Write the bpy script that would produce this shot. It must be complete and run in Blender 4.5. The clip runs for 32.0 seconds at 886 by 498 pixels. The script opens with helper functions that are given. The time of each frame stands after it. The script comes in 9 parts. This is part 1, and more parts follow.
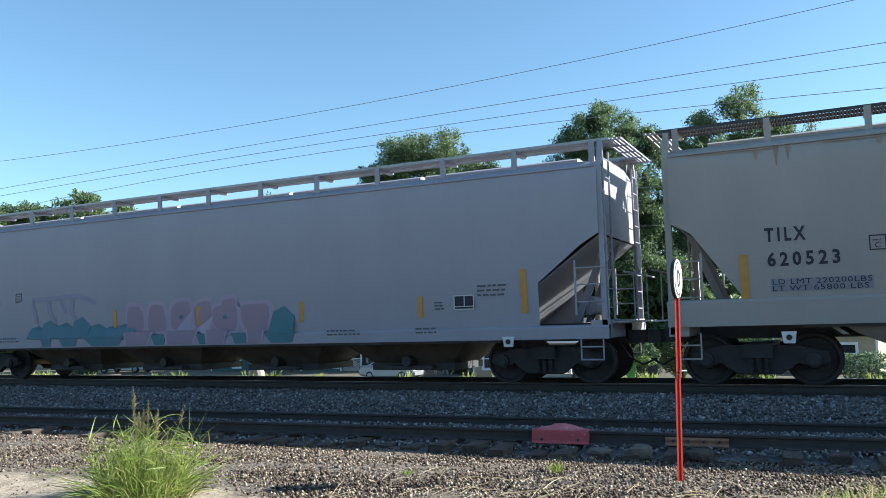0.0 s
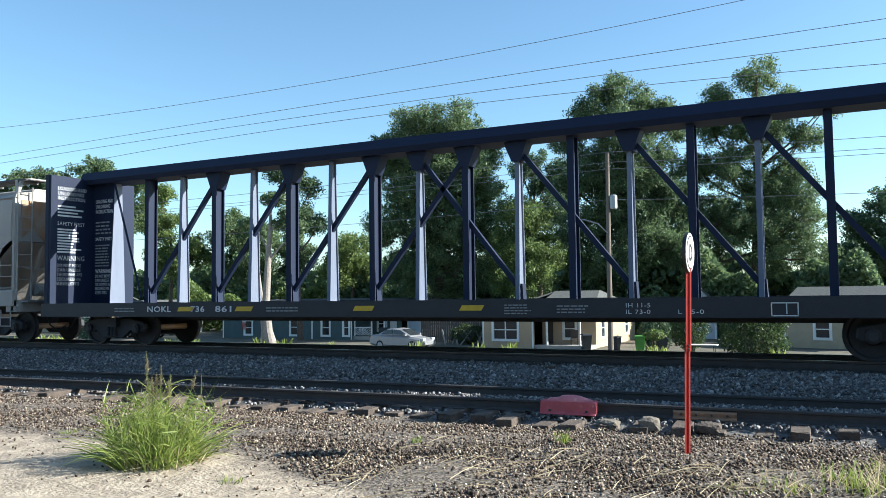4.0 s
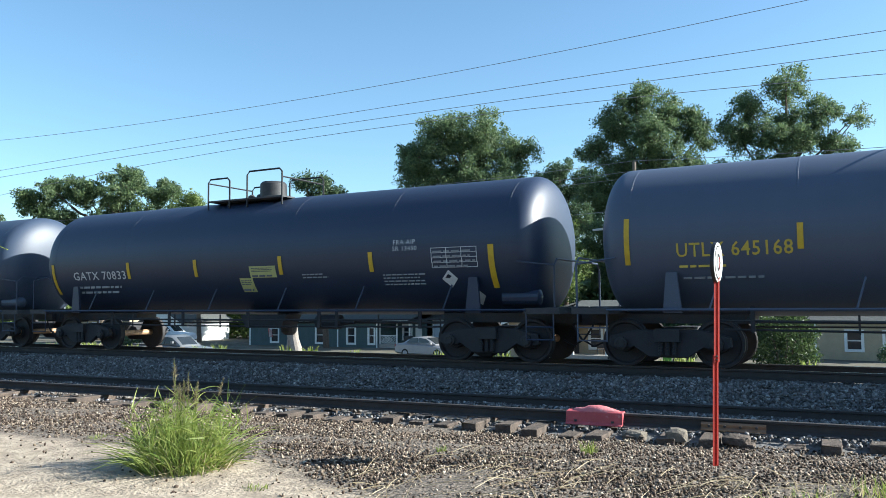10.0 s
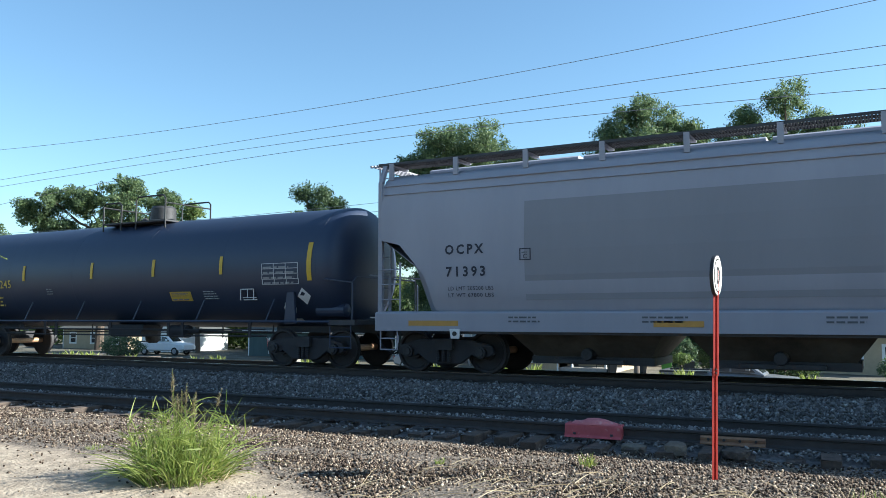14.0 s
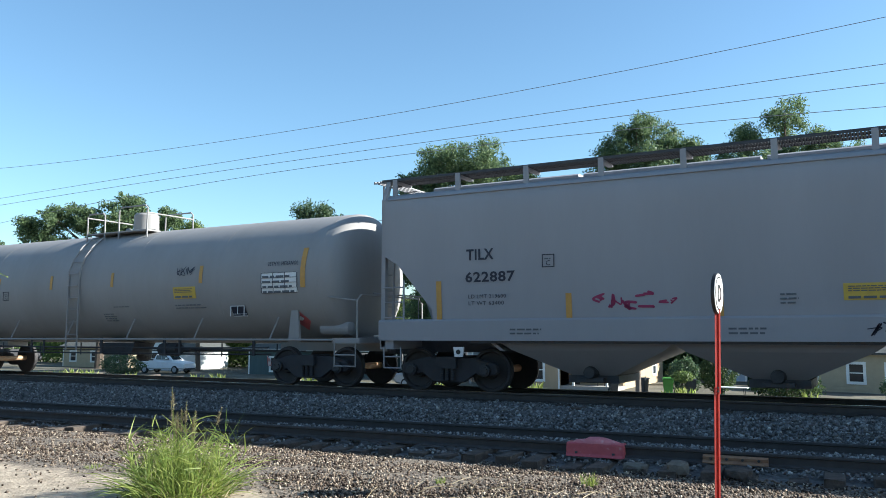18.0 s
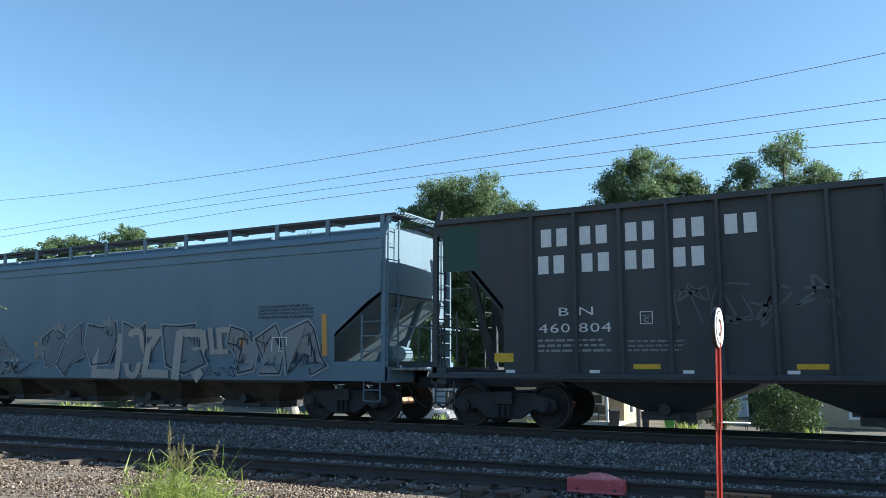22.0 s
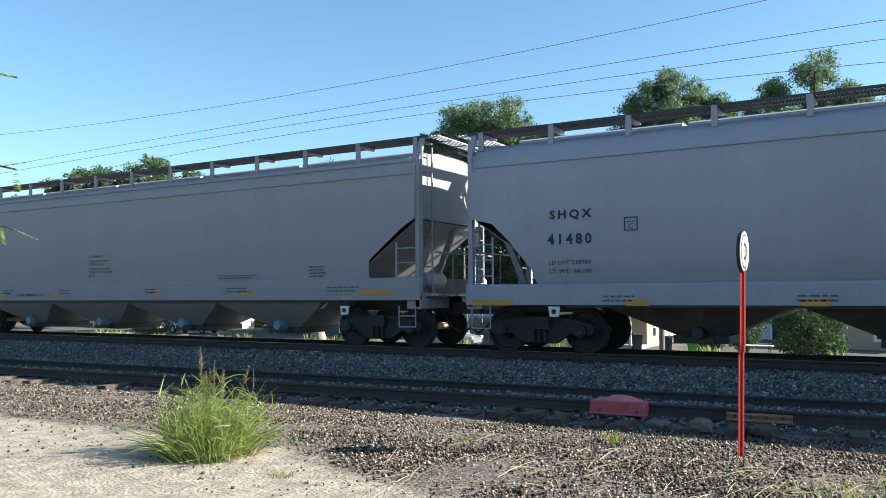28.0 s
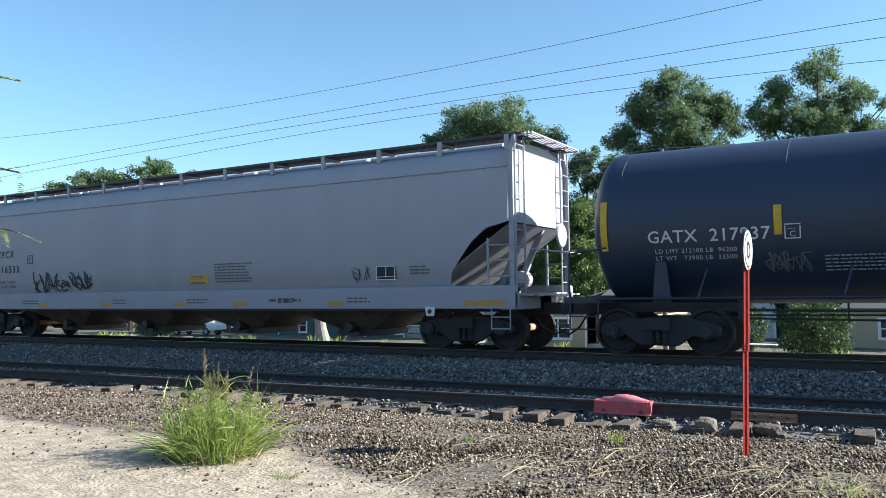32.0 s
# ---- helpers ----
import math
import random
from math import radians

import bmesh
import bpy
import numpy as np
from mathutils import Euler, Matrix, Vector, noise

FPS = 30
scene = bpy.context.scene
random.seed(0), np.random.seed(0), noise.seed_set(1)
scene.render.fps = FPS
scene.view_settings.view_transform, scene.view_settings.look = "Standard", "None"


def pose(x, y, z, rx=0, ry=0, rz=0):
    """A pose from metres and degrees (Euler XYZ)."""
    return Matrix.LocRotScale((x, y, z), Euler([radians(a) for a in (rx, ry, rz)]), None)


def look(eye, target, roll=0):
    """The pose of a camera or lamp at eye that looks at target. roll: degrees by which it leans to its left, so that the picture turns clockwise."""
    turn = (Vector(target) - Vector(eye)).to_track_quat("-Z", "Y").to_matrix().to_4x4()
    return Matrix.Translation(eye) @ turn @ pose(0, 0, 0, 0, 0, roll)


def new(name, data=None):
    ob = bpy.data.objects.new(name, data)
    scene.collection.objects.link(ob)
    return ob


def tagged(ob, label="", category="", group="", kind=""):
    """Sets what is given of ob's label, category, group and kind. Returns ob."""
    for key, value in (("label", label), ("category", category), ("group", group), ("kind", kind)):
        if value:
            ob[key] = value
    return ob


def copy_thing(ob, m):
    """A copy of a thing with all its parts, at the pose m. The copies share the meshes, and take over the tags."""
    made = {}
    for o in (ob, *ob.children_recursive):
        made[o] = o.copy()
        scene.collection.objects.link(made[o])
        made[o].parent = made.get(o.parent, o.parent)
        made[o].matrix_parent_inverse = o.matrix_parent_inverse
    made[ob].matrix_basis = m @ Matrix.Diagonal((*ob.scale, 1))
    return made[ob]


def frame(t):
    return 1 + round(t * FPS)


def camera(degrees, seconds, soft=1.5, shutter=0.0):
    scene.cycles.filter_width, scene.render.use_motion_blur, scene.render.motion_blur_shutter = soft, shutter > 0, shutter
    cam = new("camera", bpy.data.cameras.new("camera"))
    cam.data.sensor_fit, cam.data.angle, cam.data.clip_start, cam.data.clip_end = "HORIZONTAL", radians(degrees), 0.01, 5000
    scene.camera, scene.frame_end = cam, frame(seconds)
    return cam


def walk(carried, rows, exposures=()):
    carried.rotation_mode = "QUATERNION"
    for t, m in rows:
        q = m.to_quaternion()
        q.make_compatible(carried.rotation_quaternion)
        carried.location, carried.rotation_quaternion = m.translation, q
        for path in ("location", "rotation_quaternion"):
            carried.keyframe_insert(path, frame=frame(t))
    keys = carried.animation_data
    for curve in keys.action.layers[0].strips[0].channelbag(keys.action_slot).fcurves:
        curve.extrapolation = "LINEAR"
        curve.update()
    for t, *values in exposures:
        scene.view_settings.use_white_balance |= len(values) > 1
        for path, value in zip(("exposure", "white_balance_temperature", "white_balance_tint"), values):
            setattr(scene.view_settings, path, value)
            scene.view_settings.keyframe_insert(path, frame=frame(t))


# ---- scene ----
# World: x runs along the tracks (the train goes towards -x), y away from the camera, z = 0 is the top of the main line's rails.
cam = camera(57.7, 32.0, soft=0.85)
PATH = [
    (0.0, pose(0, 0, 1.205, 95.32, 1.56, 26.08)),
    (0.5, pose(0, 0, 1.205, 95.31, 1.59, 26.12)),
    (1.0, pose(0, 0, 1.205, 95.27, 1.52, 26.15)),
    (1.5, pose(0, 0, 1.205, 94.83, 1.54, 26.03)),
    (2.0, pose(0, 0, 1.205, 93.69, 1.24, 25.98)),
    (2.5, pose(0, 0, 1.205, 92.81, 1.25, 25.96)),
    (3.0, pose(0, 0, 1.205, 92.57, 1.13, 26.03)),
    (3.5, pose(0, 0, 1.205, 92.94, 0.97, 26.26)),
    (4.0, pose(0, 0, 1.205, 93.24, 0.72, 26.83)),
    (4.5, pose(0, 0, 1.205, 93.32, 0.62, 27.29)),
    (6.5, pose(0, 0, 1.205, 93.33, 0.55, 28.47)),
    (7.0, pose(0, 0, 1.205, 93.32, 0.42, 28.55)),
    (7.5, pose(0, 0, 1.205, 93.36, 0.46, 28.50)),
    (8.0, pose(0, 0, 1.205, 93.33, 0.41, 28.53)),
    (8.5, pose(0, 0, 1.205, 93.36, 0.40, 28.46)),
    (9.0, pose(0, 0, 1.205, 93.55, 0.35, 28.60)),
    (9.5, pose(0, 0, 1.205, 93.77, 0.35, 28.58)),
    (10.0, pose(0, 0, 1.205, 93.87, 0.39, 28.63)),
    (10.5, pose(0, 0, 1.205, 94.20, 0.38, 28.63)),
    (11.0, pose(0, 0, 1.205, 94.54, 0.37, 28.64)),
    (11.5, pose(0, 0, 1.205, 94.65, 0.31, 28.63)),
    (12.0, pose(0, 0, 1.205, 94.68, 0.26, 28.60)),
    (12.5, pose(0, 0, 1.205, 94.61, 0.28, 28.59)),
    (13.0, pose(0, 0, 1.205, 94.58, 0.20, 28.58)),
    (13.5, pose(0, 0, 1.205, 94.64, 0.10, 28.57)),
    (15.5, pose(0, 0, 1.205, 95.05, 0.12, 28.61)),
    (16.0, pose(0, 0, 1.205, 95.56, 0.20, 28.56)),
    (16.5, pose(0, 0, 1.205, 95.84, 0.11, 28.51)),
    (17.0, pose(0, 0, 1.205, 95.93, 0.08, 28.61)),
    (17.5, pose(0, 0, 1.205, 95.92, 0.09, 28.61)),
    (18.0, pose(0, 0, 1.205, 95.98, 0.10, 28.63)),
    (18.5, pose(0, 0, 1.205, 96.52, -0.03, 28.69)),
    (19.0, pose(0, 0, 1.205, 97.27, -0.12, 28.68)),
    (19.5, pose(0, 0, 1.205, 97.85, -0.06, 28.66)),
    (20.0, pose(0, 0, 1.205, 98.19, -0.07, 28.59)),
    (20.5, pose(0, 0, 1.205, 98.32, -0.10, 28.61)),
    (21.0, pose(0, 0, 1.205, 98.32, -0.12, 28.63)),
    (21.5, pose(0, 0, 1.205, 98.35, -0.09, 28.56)),
    (22.0, pose(0, 0, 1.205, 98.34, -0.08, 28.60)),
    (22.5, pose(0, 0, 1.205, 98.33, -0.14, 28.63)),
    (23.0, pose(0, 0, 1.205, 98.33, -0.17, 28.66)),
    (23.5, pose(0, 0, 1.205, 98.36, -0.09, 28.67)),
    (24.0, pose(0, 0, 1.205, 98.38, -0.10, 28.73)),
    (24.5, pose(0, 0, 1.205, 98.31, -0.23, 28.73)),
    (25.0, pose(0, 0, 1.205, 98.40, -0.43, 28.69)),
    (25.5, pose(0, 0, 1.205, 98.45, -0.40, 28.54)),
    (26.0, pose(0, 0, 1.205, 97.36, -0.18, 28.86)),
    (26.5, pose(0, 0, 1.205, 95.39, -0.27, 29.53)),
    (28.5, pose(0, 0, 1.205, 93.11, 0.53, 30.47)),
    (29.0, pose(0, 0, 1.205, 93.22, 0.73, 30.48)),
    (29.5, pose(0, 0, 1.205, 93.23, 0.76, 30.46)),
    (30.0, pose(0, 0, 1.205, 93.21, 0.70, 30.47)),
    (30.5, pose(0, 0, 1.205, 93.18, 0.73, 30.50)),
    (31.0, pose(0, 0, 1.205, 93.17, 0.69, 30.50)),
    (31.5, pose(0, 0, 1.205, 93.17, 0.73, 30.59)),
    (32.0, pose(0, 0, 1.205, 93.16, 0.67, 30.53)),
]
# How far the train has gone, in metres, second by second.
RUN = [
    (0.0, 0.00), (1.0, 9.38), (2.0, 18.89), (3.0, 28.47), (4.0, 38.09), (4.5, 42.91), (6.5, 62.17), (7.0, 66.96),
    (8.0, 76.65), (9.0, 86.07), (10.0, 95.62), (11.0, 105.26), (12.0, 114.91), (13.0, 124.58), (13.5, 129.41),
    (15.5, 148.82), (16.0, 153.68), (17.0, 163.40), (18.0, 173.14), (19.0, 182.92), (20.0, 192.82), (21.0, 202.69),
    (22.0, 212.63), (23.0, 222.51), (24.0, 232.43), (25.0, 242.30), (26.0, 252.17), (26.5, 257.10), (28.5, 276.83),
    (29.0, 281.77), (30.0, 291.77), (31.0, 301.76), (32.0, 311.94),
]
walk(cam, PATH, [(0, 1.32, 6000, 4), (32, 1.32, 6000, 4)])

# ---- light ----
SUN_EL, SUN_AZ = 27.5, 65.0
world = bpy.data.worlds.new("sky")
scene.world = world
world.use_nodes = True
wn = world.node_tree
sky = wn.nodes.new("ShaderNodeTexSky")
sky.sky_type, sky.sun_disc = "NISHITA", False
sky.sun_elevation, sky.sun_rotation = radians(SUN_EL), radians(SUN_AZ)
sky.air_density, sky.dust_density, sky.ozone_density, sky.altitude = 1.0, 0.6, 1.6, 60
tint = wn.nodes.new("ShaderNodeMix")
tint.data_type, tint.blend_type = "RGBA", "MULTIPLY"
tint.inputs["Factor"].default_value, tint.inputs["B"].default_value = 1.0, (0.9, 1.02, 1.045, 1)
wn.links.new(sky.outputs[0], tint.inputs["A"])
wn.links.new(tint.outputs["Result"], wn.nodes["Background"].inputs[0])
wn.nodes["Background"].inputs[1].default_value = 0.084
lamp = bpy.data.lights.new("sun", "SUN")
lamp.energy, lamp.angle, lamp.color = 5.5, radians(0.5), (1.0, 0.935, 0.84)
sun = new("sun", lamp)
sun_way = Vector((math.sin(radians(SUN_AZ)) * math.cos(radians(SUN_EL)), math.cos(radians(SUN_AZ)) * math.cos(radians(SUN_EL)), math.sin(radians(SUN_EL))))
sun.matrix_world = look(sun_way * 60, (0, 0, 0))

# ---- materials ----
def mat(name, c1, c2=None, scale=3.0, rough=0.7, metal=0.0, bump=0.0, bscale=30.0, streak=0.0, rust=None, rust_at=0.62, per_object=0.0, spec=0.5):
    """A painted or raw surface: two tones mixed by coarse and fine noise, optional vertical streaks, rust patches and bump."""
    m = bpy.data.materials.new(name)
    m.use_nodes = True
    nt = m.node_tree
    n, l = nt.nodes, nt.links
    b = n["Principled BSDF"]
    b.inputs["Roughness"].default_value, b.inputs["Metallic"].default_value = rough, metal
    b.inputs["Specular IOR Level"].default_value = spec
    c2 = c2 or tuple(v * 0.8 for v in c1)
    tc = n.new("ShaderNodeTexCoord")
    mp = n.new("ShaderNodeMapping")
    l.new(tc.outputs["Object"], mp.inputs["Vector"])
    if streak:
        mp.inputs["Scale"].default_value = (1, 1, 1 / streak)
    t1 = n.new("ShaderNodeTexNoise")
    t1.inputs["Scale"].default_value, t1.inputs["Detail"].default_value, t1.inputs["Roughness"].default_value = scale, 8, 0.65
    l.new(mp.outputs[0], t1.inputs["Vector"])
    r = n.new("ShaderNodeValToRGB")
    r.color_ramp.elements[0].position, r.color_ramp.elements[1].position = 0.3, 0.7
    r.color_ramp.elements[0].color, r.color_ramp.elements[1].color = (*c2, 1), (*c1, 1)
    l.new(t1.outputs["Fac"], r.inputs["Fac"])
    out = r.outputs["Color"]
    if rust:
        t2 = n.new("ShaderNodeTexNoise")
        t2.inputs["Scale"].default_value, t2.inputs["Detail"].default_value = scale * 1.7, 10
        l.new(mp.outputs[0], t2.inputs["Vector"])
        r2 = n.new("ShaderNodeValToRGB")
        r2.color_ramp.elements[0].position, r2.color_ramp.elements[1].position = rust_at, rust_at + 0.12
        l.new(t2.outputs["Fac"], r2.inputs["Fac"])
        mx = n.new("ShaderNodeMix")
        mx.data_type = "RGBA"
        l.new(r2.outputs["Color"], mx.inputs["Factor"])
        l.new(out, mx.inputs["A"])
        mx.inputs["B"].default_value = (*rust, 1)
        out = mx.outputs["Result"]
    if per_object:
        oi = n.new("ShaderNodeObjectInfo")
        geo = n.new("ShaderNodeNewGeometry")
        ad = n.new("ShaderNodeMath")
        ad.operation = "ADD"
        l.new(oi.outputs["Random"], ad.inputs[0])
        l.new(geo.outputs["Random Per Island"], ad.inputs[1])
        mr = n.new("ShaderNodeMapRange")
        mr.inputs["From Max"].default_value = 2.0
        mr.inputs["To Min"].default_value, mr.inputs["To Max"].default_value = 1 - per_object, 1 + per_object
        l.new(ad.outputs[0], mr.inputs["Value"])
        hs = n.new("ShaderNodeHueSaturation")
        l.new(out, hs.inputs["Color"])
        l.new(mr.outputs[0], hs.inputs["Value"])
        out = hs.outputs["Color"]
    l.new(out, b.inputs["Base Color"])
    if bump:
        t3 = n.new("ShaderNodeTexNoise")
        t3.inputs["Scale"].default_value, t3.inputs["Detail"].default_value = bscale, 6
        l.new(tc.outputs["Object"], t3.inputs["Vector"])
        bp = n.new("ShaderNodeBump")
        bp.inputs["Strength"].default_value, bp.inputs["Distance"].default_value = bump, 0.03
        l.new(t3.outputs["Fac"], bp.inputs["Height"])
        l.new(bp.outputs[0], b.inputs["Normal"])
    return m


def leaf_mat(name, c1, c2):
    """Thin leaves: light passes through them and every leaf has its own tone."""
    m = bpy.data.materials.new(name)
    m.use_nodes = True
    n, l = m.node_tree.nodes, m.node_tree.links
    b = n["Principled BSDF"]
    b.inputs["Roughness"].default_value = 0.55
    geo = n.new("ShaderNodeNewGeometry")
    r = n.new("ShaderNodeValToRGB")
    r.color_ramp.elements[0].color, r.color_ramp.elements[1].color = (*c1, 1), (*c2, 1)
    l.new(geo.outputs["Random Per Island"], r.inputs["Fac"])
    l.new(r.outputs["Color"], b.inputs["Base Color"])
    tr = n.new("ShaderNodeBsdfTranslucent")
    l.new(r.outputs["Color"], tr.inputs["Color"])
    ms = n.new("ShaderNodeMixShader")
    ms.inputs[0].default_value = 0.5
    l.new(b.outputs[0], ms.inputs[1])
    l.new(tr.outputs[0], ms.inputs[2])
    l.new(ms.outputs[0], n["Material Output"].inputs["Surface"])
    return m


def stone_mat(name, tones, bump=0.5):
    """Broken stones, each with its own tone off a ramp, mottled by fine grain."""
    m = bpy.data.materials.new(name)
    m.use_nodes = True
    n, l = m.node_tree.nodes, m.node_tree.links
    b = n["Principled BSDF"]
    b.inputs["Roughness"].default_value, b.inputs["Specular IOR Level"].default_value = 0.9, 0.2
    geo = n.new("ShaderNodeNewGeometry")
    r = n.new("ShaderNodeValToRGB")
    el = r.color_ramp.elements
    while len(el) < len(tones):
        el.new(0.5)
    for e, (q, c) in zip(el, tones):
        e.position, e.color = q, (*c, 1)
    l.new(geo.outputs["Random Per Island"], r.inputs["Fac"])
    tc = n.new("ShaderNodeTexCoord")
    t = n.new("ShaderNodeTexNoise")
    t.inputs["Scale"].default_value, t.inputs["Detail"].default_value = 45, 6
    l.new(tc.outputs["Object"], t.inputs["Vector"])
    mr = n.new("ShaderNodeMapRange")
    mr.inputs["From Min"].default_value, mr.inputs["From Max"].default_value = 0.25, 0.75
    mr.inputs["To Min"].default_value, mr.inputs["To Max"].default_value = 0.65, 1.3
    l.new(t.outputs["Fac"], mr.inputs["Value"])
    hs = n.new("ShaderNodeHueSaturation")
    l.new(r.outputs["Color"], hs.inputs["Color"])
    l.new(mr.outputs[0], hs.inputs["Value"])
    l.new(hs.outputs["Color"], b.inputs["Base Color"])
    bp = n.new("ShaderNodeBump")
    bp.inputs["Strength"].default_value, bp.inputs["Distance"].default_value = bump, 0.02
    l.new(t.outputs["Fac"], bp.inputs["Height"])
    l.new(bp.outputs[0], b.inputs["Normal"])
    return m


RUST = (0.16, 0.065, 0.03)
M = {
    "steel_dark": mat("steel_dark", (0.062, 0.062, 0.067), (0.042, 0.042, 0.046), 4, 0.75, 0.0, 0.3, 40, rust=(0.075, 0.05, 0.04), rust_at=0.6),
    "bogie": mat("bogie_steel", (0.037, 0.037, 0.043), (0.024, 0.024, 0.028), 4, 0.75, 0.0, 0.3, 40, rust=(0.045, 0.034, 0.03), rust_at=0.6),
    "black_steel": mat("black_steel", (0.019, 0.02, 0.027), (0.014, 0.015, 0.02), 4, 0.6, 0.0, 0.2, 40),
    "wheel": mat("wheel_steel", (0.043, 0.039, 0.041), (0.027, 0.025, 0.027), 6, 0.7, 0.1, 0.2, 40),
    "tread": mat("polished_steel", (0.5, 0.48, 0.46), (0.35, 0.33, 0.31), 20, 0.25, 1.0),
    "axle": mat("axle_paint", (0.48, 0.3, 0.18), (0.36, 0.22, 0.13), 6, 0.55, rust=RUST, rust_at=0.66),
    "rail": mat("rail_rust", (0.075, 0.063, 0.058), (0.05, 0.043, 0.04), 5, 0.8, 0.2, 0.3, 50),
    "rail_old": mat("rail_dull", (0.07, 0.06, 0.057), (0.047, 0.041, 0.039), 5, 0.85, 0.1, 0.3, 50),
    "tie": mat("creosote_wood", (0.115, 0.086, 0.068), (0.045, 0.035, 0.029), 6, 0.9, 0, 0.8, 25, per_object=0.35),
    "stone": stone_mat("ballast_stone", ((0.0, (0.105, 0.097, 0.094)), (0.5, (0.195, 0.182, 0.176)), (0.88, (0.3, 0.284, 0.274)), (1.0, (0.48, 0.458, 0.435)))),
    "gravel": stone_mat("gravel_stone", ((0.0, (0.034, 0.024, 0.019)), (0.45, (0.085, 0.062, 0.047)), (0.8, (0.17, 0.128, 0.097)), (1.0, (0.34, 0.275, 0.215)))),
    "gravel_pale": stone_mat("pale_gravel_stone", ((0.0, (0.17, 0.128, 0.09)), (0.5, (0.31, 0.245, 0.18)), (1.0, (0.55, 0.47, 0.37))), 0.3),
    "bed": mat("ballast_bed", (0.19, 0.178, 0.168), (0.1, 0.095, 0.092), 14, 0.95, 0, 1.0, 30),
    "earth": mat("gravel_earth", (0.165, 0.122, 0.088), (0.075, 0.055, 0.041), 7, 0.95, 0, 1.0, 22),
    "sand": mat("pale_sand", (0.56, 0.47, 0.36), (0.4, 0.33, 0.25), 3, 0.95, 0, 0.6, 30, rust=(0.24, 0.2, 0.16), rust_at=0.64),
    "grassland": mat("lawn", (0.1, 0.13, 0.035), (0.16, 0.14, 0.07), 0.7, 0.95, 0, 0.6, 8),
    "asphalt": mat("asphalt", (0.09, 0.088, 0.085), (0.06, 0.058, 0.056), 2, 0.9, 0, 0.4, 40),
    "red": mat("red_paint", (0.5, 0.045, 0.03), (0.4, 0.035, 0.025), 8, 0.5, 0, 0.1, 30, rust=(0.62, 0.2, 0.15), rust_at=0.68),
    "derail": mat("faded_red_paint", (0.52, 0.1, 0.115), (0.4, 0.07, 0.08), 7, 0.6, 0, 0.2, 30, rust=(0.55, 0.25, 0.24), rust_at=0.62),
    # paler copy for the derail's wedge: some fading, plus painted-in sky light
    "derail_top": mat("skylit_pale_red_paint", (0.62, 0.2, 0.21), (0.5, 0.14, 0.15), 7, 0.6, 0, 0.2, 30, rust=(0.66, 0.36, 0.34), rust_at=0.6),
    "bar": mat("faded_orange_steel", (0.3, 0.17, 0.09), (0.2, 0.1, 0.06), 7, 0.75, 0, 0.3, 30, rust=RUST, rust_at=0.58),
    "white": mat("white_paint", (0.8, 0.8, 0.78), (0.7, 0.7, 0.68), 4, 0.5),
    "black": mat("black_paint", (0.015, 0.015, 0.017), (0.01, 0.01, 0.012), 5, 0.5),
    "yellow": mat("yellow_reflector", (0.62, 0.4, 0.02), (0.5, 0.31, 0.02), 9, 0.45),
    "ochre": mat("faded_reflector", (0.52, 0.28, 0.06), (0.43, 0.23, 0.055), 9, 0.6),
    "ink": mat("navy_ink", (0.012, 0.016, 0.035), (0.02, 0.022, 0.04), 9, 0.6),
    "pale_ink": mat("white_stencil", (0.62, 0.63, 0.64), (0.5, 0.51, 0.52), 12, 0.6),
    "print_ink": mat("thin_white_print", (0.26, 0.27, 0.28), (0.2, 0.21, 0.22), 12, 0.6),
    "print_dark": mat("thin_dark_print", (0.07, 0.078, 0.095), (0.1, 0.11, 0.125), 12, 0.6),
    "gold_ink": mat("yellow_stencil", (0.6, 0.43, 0.06), (0.5, 0.36, 0.05), 12, 0.6),
    "placard": mat("white_card", (0.72, 0.72, 0.72), (0.62, 0.62, 0.62), 8, 0.5),
    "grate": mat("galvanised_grating", (0.4, 0.41, 0.42), (0.28, 0.285, 0.29), 8, 0.5, 0.5),
    "board_dark": mat("dark_grating", (0.06, 0.06, 0.065), (0.035, 0.035, 0.04), 8, 0.6, 0.2),
    "bark": mat("bark", (0.13, 0.1, 0.075), (0.06, 0.045, 0.035), 6, 0.95, 0, 1.0, 12),
    "bark_pale": mat("pale_bark", (0.34, 0.3, 0.26), (0.2, 0.17, 0.15), 5, 0.95, 0, 0.8, 12),
    "leaf": leaf_mat("leaf_mid", (0.062, 0.108, 0.06), (0.185, 0.25, 0.105)),
    "leaf_b": leaf_mat("leaf_bright", (0.08, 0.13, 0.042), (0.21, 0.27, 0.08)),
    "leaf_d": leaf_mat("leaf_dark", (0.048, 0.09, 0.054), (0.135, 0.195, 0.09)),
    "leaf_bush": leaf_mat("leaf_bush", (0.03, 0.055, 0.022), (0.08, 0.12, 0.04)),
    "blade": leaf_mat("grass_blade", (0.12, 0.19, 0.035), (0.34, 0.38, 0.1)),
    "straw": leaf_mat("dry_straw", (0.42, 0.33, 0.2), (0.6, 0.5, 0.33)),
    "seed": leaf_mat("seed_head", (0.17, 0.14, 0.08), (0.34, 0.29, 0.17)),
    "glass": mat("window_glass", (0.03, 0.035, 0.04), (0.02, 0.025, 0.03), 3, 0.08),
    "wire": mat("wire_dark", (0.2, 0.21, 0.23), None, 3, 0.6),
    "pole_wood": mat("pole_wood", (0.2, 0.16, 0.13), (0.12, 0.1, 0.08), 5, 0.9, 0, 0.6, 20, streak=6),
}


